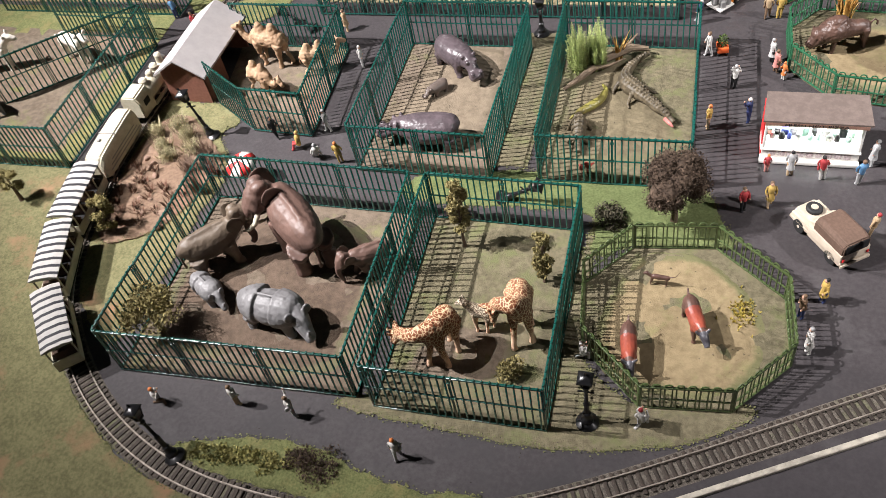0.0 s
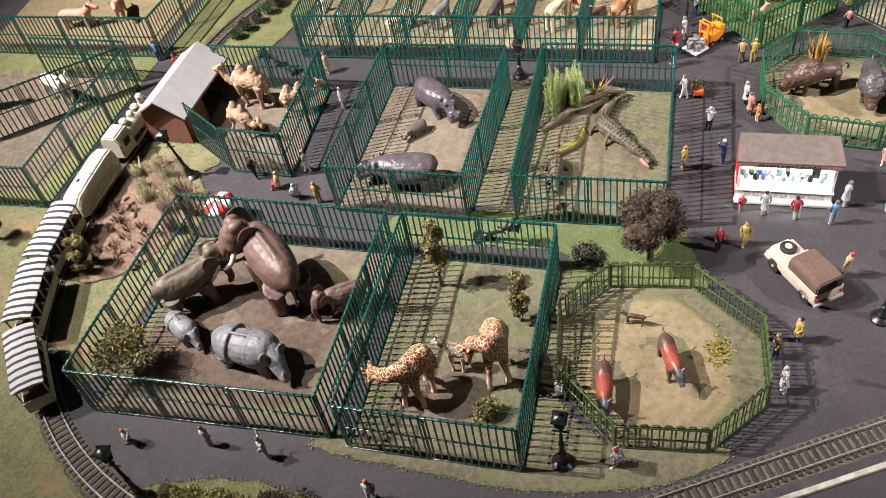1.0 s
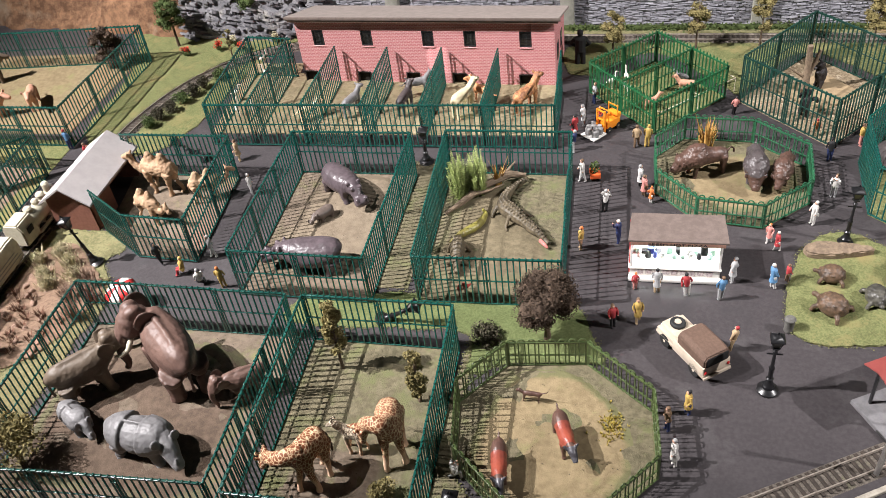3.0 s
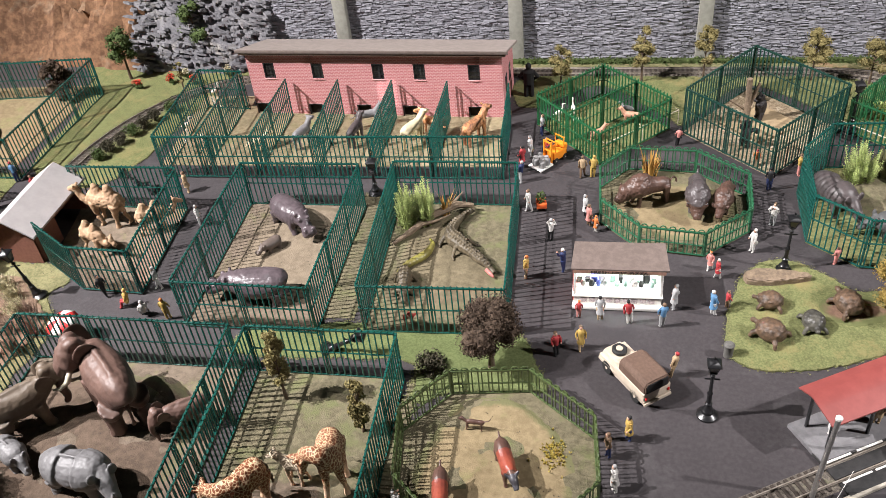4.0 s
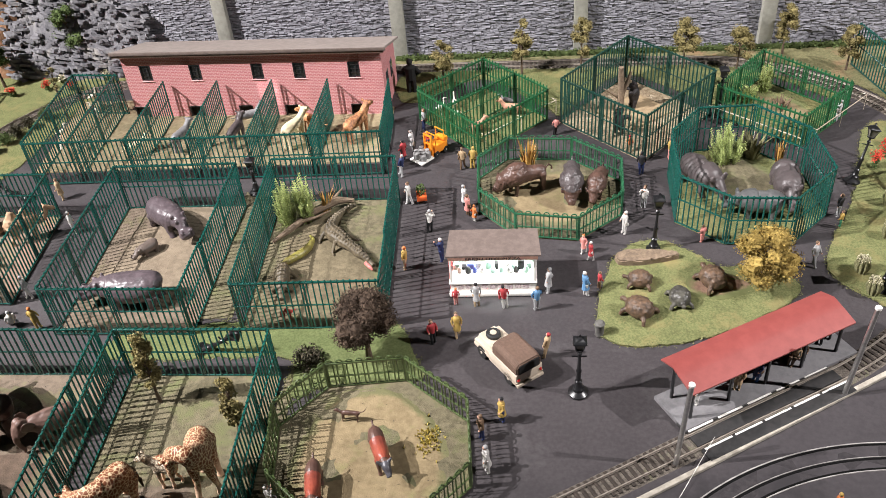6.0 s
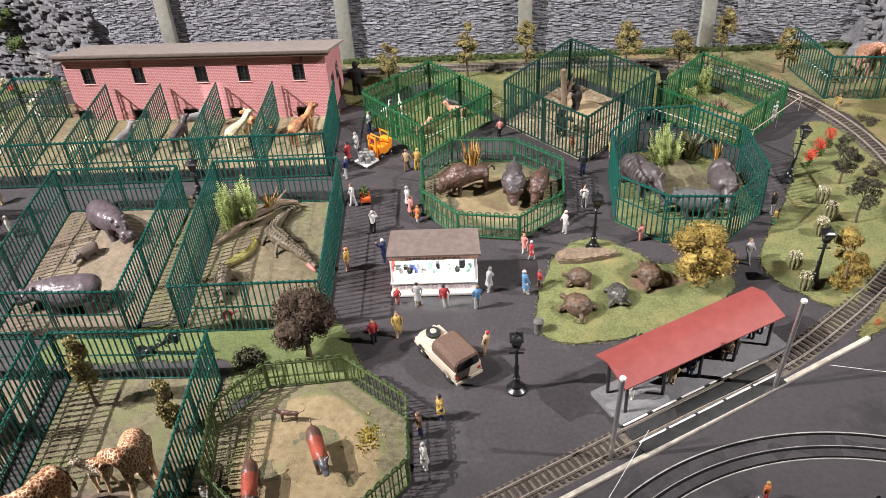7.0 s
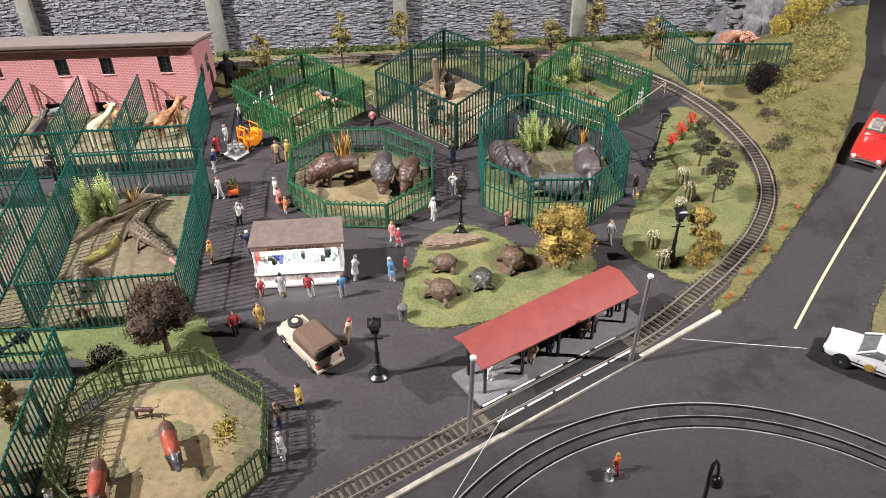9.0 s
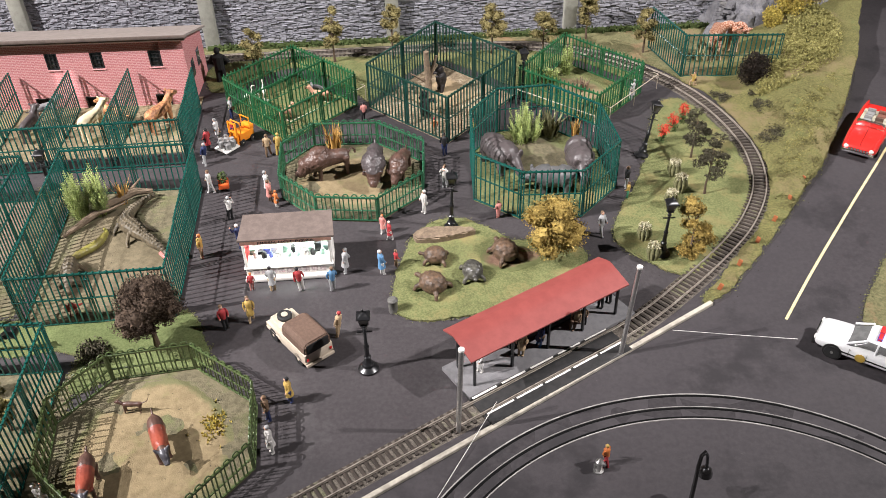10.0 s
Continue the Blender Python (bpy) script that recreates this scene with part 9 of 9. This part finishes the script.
# ---- forklift, carts, umbrella, trough ----
fl = thing("forklift", at(12.9, 68.6, 0.05, 230), "orange toy forklift carrying milk churns", "forklift")
bm = bmesh.new()
box(bm, -1.1, 0, 0.5, 2.8, 2.0, 1.4, 0.2)
box(bm, -2.2, 0, 1.7, 0.9, 1.9, 0.8, 0.2)
part("body", bm, ORANGE, fl)
for s in (-0.7, 0.7):
    bm = bmesh.new()
    box(bm, 0.6, s, 0.3, 0.3, 0.25, 3.6, 0.04)
    part("mast", bm, ORANGE, fl)
bm = bmesh.new()
box(bm, 0.6, 0, 2.2, 0.2, 1.5, 0.2)
box(bm, 0.6, 0, 3.6, 0.2, 1.5, 0.2)
box(bm, -1.9, 0, 3.6, 0.14, 1.9, 0.14)
box(bm, -0.1, 0, 3.6, 0.14, 1.9, 0.14)
for x in (-1.9, -0.1):
    for s in (-0.85, 0.85):
        tube(bm, [(x, s, 1.8), (x, s, 3.6)], 0.08, 5)
part("guard", bm, ORANGE, fl)
bm = bmesh.new()
box(bm, 2.1, 0, 0.35, 2.6, 2.6, 0.25, 0.04)
part("pallet", bm, WHITE, fl)
for x, y in ((1.5, -0.6), (1.5, 0.6), (2.6, -0.5), (2.5, 0.7)):
    bm = bmesh.new()
    lathe(bm, [(0.5, 0.6), (0.52, 1.5), (0.3, 1.8), (0.34, 2.0), (0.1, 2.05)], 10, c=(x, y))
    part("churn", bm, GREY, fl)
for x in (-2.0, -0.1):
    for s in (-0.9, 0.9):
        wheel(fl, x, s, 0.5, 0.4)
figure(12.2, 69.4, 230, "red", "navy", "seated toy driver on the forklift", "sit", "brown", 3.0, 1.6)
cart = thing("flower_cart", at(12.4, 56.9, 0.05, 100), "small orange cart filled with green plants", "cart")
bm = bmesh.new()
box(bm, 0, 0, 0.5, 1.7, 1.4, 0.8, 0.1)
part("tub", bm, mat("red_orange_paint", (0.7, 0.12, 0.03), None, 100, 0.5), cart)
for x in (-0.5, 0.5):
    for s in (-0.6, 0.6):
        wheel(cart, x, s, 0.32, 0.2)
bm = bmesh.new()
leaves(bm, (0, 0, 1.9), (0.8, 0.65, 0.8), 160, 0.2)
part("plants", bm, GREENLEAF, cart)
um = thing("parasol", at(-43.0, 27.4, 0.05, 20, 8, -6) @ Matrix.Scale(0.88, 4), "red and white striped parasol", "parasol")
bm = bmesh.new()
apex = bm.verts.new((0, 0, 4.6))
ring = [bm.verts.new((2.3 * math.cos(k * math.pi / 8), 2.3 * math.sin(k * math.pi / 8), 3.7 - 0.1 * (k % 2))) for k in range(16)]
mid = [bm.verts.new((1.3 * math.cos(k * math.pi / 8), 1.3 * math.sin(k * math.pi / 8), 4.35)) for k in range(16)]
for k in range(16):
    i = (k // 2) % 2
    bm.faces.new((ring[k], ring[(k + 1) % 16], mid[(k + 1) % 16], mid[k])).material_index = i
    bm.faces.new((mid[k], mid[(k + 1) % 16], apex)).material_index = i
can = part("canopy", bm, [RED, WHITE], um)
can.modifiers.new("cloth", "SOLIDIFY").thickness = 0.0006
bm = bmesh.new()
tube(bm, [(0, 0, 0), (0, 0, 4.8)], 0.09, 6)
part("pole", bm, WHITE, um)
bm = bmesh.new()
lathe(bm, [(1.2, 1.6), (1.2, 1.75)], 14)
lathe(bm, [(0.5, 0), (0.2, 0.1), (0.12, 1.6)], 10)
part("table", bm, WHITE, um)
for pts in ([(20.8, 69.8, 0.5), (31.6, 79.6, 0.5)], [(68, 69, 0.5), (77.6, 78.6, 0.5)], [(55.0, 76.0, 0.5), (65.2, 66.8, 0.5)]):
    bm = bmesh.new()
    tube(bm, [(*pts[0][:2], 2.6), (*pts[1][:2], 2.6)], 0.075, 6)
    for k in range(3):
        f = k / 2
        x, y = (pts[0][i] + (pts[1][i] - pts[0][i]) * f for i in (0, 1))
        tube(bm, [(x, y, 0), (x, y, 2.6)], 0.05, 5)
        tube(bm, [(x, y, 2.6), (x - 0.7, y + 0.7, 2.6)], 0.06, 5)
    solo("barrier_rail", bm, CREAM, Matrix(), "thin white barrier rail along the cage", "barrier", "white barriers")

# ---- zoo train ----
def along_loop(start):
    """Place and heading of a point so many centimetres along the loop."""
    i = int(start / 0.76) % len(loop)
    a, b = loop[i], loop[(i + 3) % len(loop)]
    return loop[i], math.degrees(math.atan2((b - a).y, (b - a).x))


def bogies(parent, L):
    for x in (-L * 0.32, L * 0.32):
        bm = bmesh.new()
        box(bm, x, 0, 0.75, 2.0, 1.7, 0.5, 0.08)
        b = part("bogie", bm, BLACKM, parent)
        for dx in (-0.6, 0.6):
            for s in (-0.85, 0.85):
                bm = bmesh.new()
                lathe(bm, [(0.42, -0.12), (0.45, 0.1), (0.2, 0.12)], 12)
                part("wheel", bm, RAIL, b, m=at(x + dx, s, 0.95, 0, 90))


STRIPE = mat("dark_stripe", (0.03, 0.03, 0.035), None, 200, 0.5)


def coach(s):
    p, a = along_loop(s)
    t = thing("train_coach", at(p.x, p.y, 0.03, a), "open cream train coach with a black and white striped awning", "train coach", "train coaches")
    L = 8.9
    bm = bmesh.new()
    box(bm, 0, 0, 1.2, L, 3.0, 0.3, 0.05)
    part("floor", bm, BLACKM, t)
    for sy in (-1.42, 1.42):
        bm = bmesh.new()
        box(bm, 0, sy, 1.4, L, 0.14, 1.3, 0.04)
        part("side", bm, IVORY, t)
    for sx in (-L / 2, L / 2):
        bm = bmesh.new()
        box(bm, sx, 0, 1.4, 0.14, 2.9, 1.5, 0.04)
        part("end", bm, IVORY, t)
    for k in range(5):
        for sy in (-1.4, 1.4):
            bm = bmesh.new()
            box(bm, -L / 2 + 0.2 + k * (L - 0.4) / 4, sy, 2.6, 0.16, 0.14, 2.3)
            part("post", bm, IVORY, t)
    for k in range(4):
        bm = bmesh.new()
        box(bm, -L / 2 + 1.3 + k * 2.2, 0, 1.5, 0.5, 2.5, 1.5, 0.08)
        part("seat", bm, CANVAS, t)
    bm = bmesh.new()
    section_body(bm, [(-L / 2 - 0.2, [(1.7, 4.8), (1.7, 4.95), (0.8, 5.2)]), (L / 2 + 0.2, [(1.7, 4.8), (1.7, 4.95), (0.8, 5.2)])])
    aw = part("awning", bm, mat("awning_white", (0.4, 0.385, 0.365), (0.34, 0.325, 0.305), 120, 0.6), t, "white awning with dark stripes")
    n = 8
    for k in range(n):
        x = -L / 2 + (k + 0.25) * L / n
        bm = bmesh.new()
        section_body(bm, [(x, [(1.72, 4.77), (1.72, 4.98), (0.81, 5.23)]), (x + L / n * 0.34, [(1.72, 4.77), (1.72, 4.98), (0.81, 5.23)])])
        part("stripe", bm, STRIPE, aw)
    bogies(t, L)


TRAIN = 27.6
for k in range(3):
    coach(TRAIN + 4 + k * 10.3)
p, a = along_loop(TRAIN + 35.4)
ten = thing("train_tender", at(p.x, p.y, 0.03, a), "cream-white streamlined train tender", "train tender")
bm = bmesh.new()
section_body(bm, [(-5.2, [(1.2, 1.3), (1.3, 2.6), (0.8, 3.4)]), (-4.4, [(1.6, 1.2), (1.6, 3.6), (1.1, 4.4)]), (-1, [(1.65, 1.2), (1.65, 3.7), (1.1, 4.6)]), (3.6, [(1.65, 1.2), (1.65, 3.7), (1.1, 4.7)]), (5, [(1.5, 1.2), (1.5, 3.6), (1.0, 4.5)])])
bmesh.ops.bevel(bm, geom=bm.edges[:], offset=0.2, segments=2, affect="EDGES")
part("body", bm, IVORY, ten)
bm = bmesh.new()
box(bm, -0.2, 0, 4.5, 0.14, 2.4, 0.2)
box(bm, -1.6, 0.4, 4.6, 0.5, 0.4, 0.2, 0.05)
part("hatch", bm, GREY, ten)
bm = bmesh.new()
for s in (-1.68, 1.68):
    for k in range(3):
        box(bm, 0, s, 2.0 + 0.5 * k, 8.6 - k, 0.04, 0.12)
part("side_stripe", bm, GREY, ten)
bogies(ten, 10)
p, a = along_loop(TRAIN + 46.4)
eng = thing("train_engine", at(p.x, p.y, 0.03, a), "cream-white toy steam engine with domes", "train engine")
bm = bmesh.new()
section_body(bm, [(-5, [(1.55, 1.4), (1.6, 4.0), (1.0, 4.9)]), (-1.8, [(1.55, 1.4), (1.6, 4.0), (1.0, 5.0)])])
bmesh.ops.bevel(bm, geom=bm.edges[:], offset=0.18, segments=2, affect="EDGES")
cab = part("cab", bm, IVORY, eng)
for s in (-1.6, 1.6):
    bm = bmesh.new()
    box(bm, -3.4, s, 2.9, 1.3, 0.08, 1.0, 0.05)
    part("window", bm, BLACKM, cab)
bm = bmesh.new()
tube(bm, [(-2, 0, 3.0), (4.8, 0, 3.0), (5.1, 0, 3.0)], [1.25, 1.2, 0.95], 16)
tube(bm, [(5.0, 0, 3.0), (5.35, 0, 3.0)], [0.7, 0.5], 12)
part("boiler", bm, IVORY, eng)
for x, r, h in ((-0.8, 0.62, 4.9), (1.0, 0.5, 4.9), (2.4, 0.62, 5.0), (4.1, 0.5, 5.6)):
    bm = bmesh.new()
    lathe(bm, [(r, 3.6), (r, h - 0.4), (r * 1.05, h - 0.25), (r * 0.7, h), (r * 0.2, h + 0.05)], 14, c=(x, 0))
    part("dome" if h < 5.5 else "chimney", bm, IVORY, eng)
bm = bmesh.new()
box(bm, 1.4, 0, 1.4, 7.4, 3.0, 0.25, 0.06)
part("running_board", bm, IVORY, eng)
bm = bmesh.new()
prism(bm, [(4.9, -1.4), (6.2, -0.3), (6.2, 0.3), (4.9, 1.4)], 0.5, 1.3)
part("cowcatcher", bm, IVORY, eng)
bm = bmesh.new()
lathe(bm, [(0.36, -0.2), (0.4, 0.2)], 12)
part("headlamp", bm, STEEL, eng, m=at(4.9, 0, 4.3, 0, 0, 90))
for x in (-3.2, -0.6, 1.0, 2.6):
    for s in (-1.0, 1.0):
        bm = bmesh.new()
        lathe(bm, [(0.72, -0.12), (0.75, 0.1), (0.3, 0.12)], 16)
        part("wheel", bm, BLACK, eng, m=at(x, s, 1.25, 0, 90))
for s in (-1.25, 1.25):
    bm = bmesh.new()
    box(bm, 0.6, s, 1.1, 4.6, 0.1, 0.2)
    part("side_rod", bm, STEEL, eng)
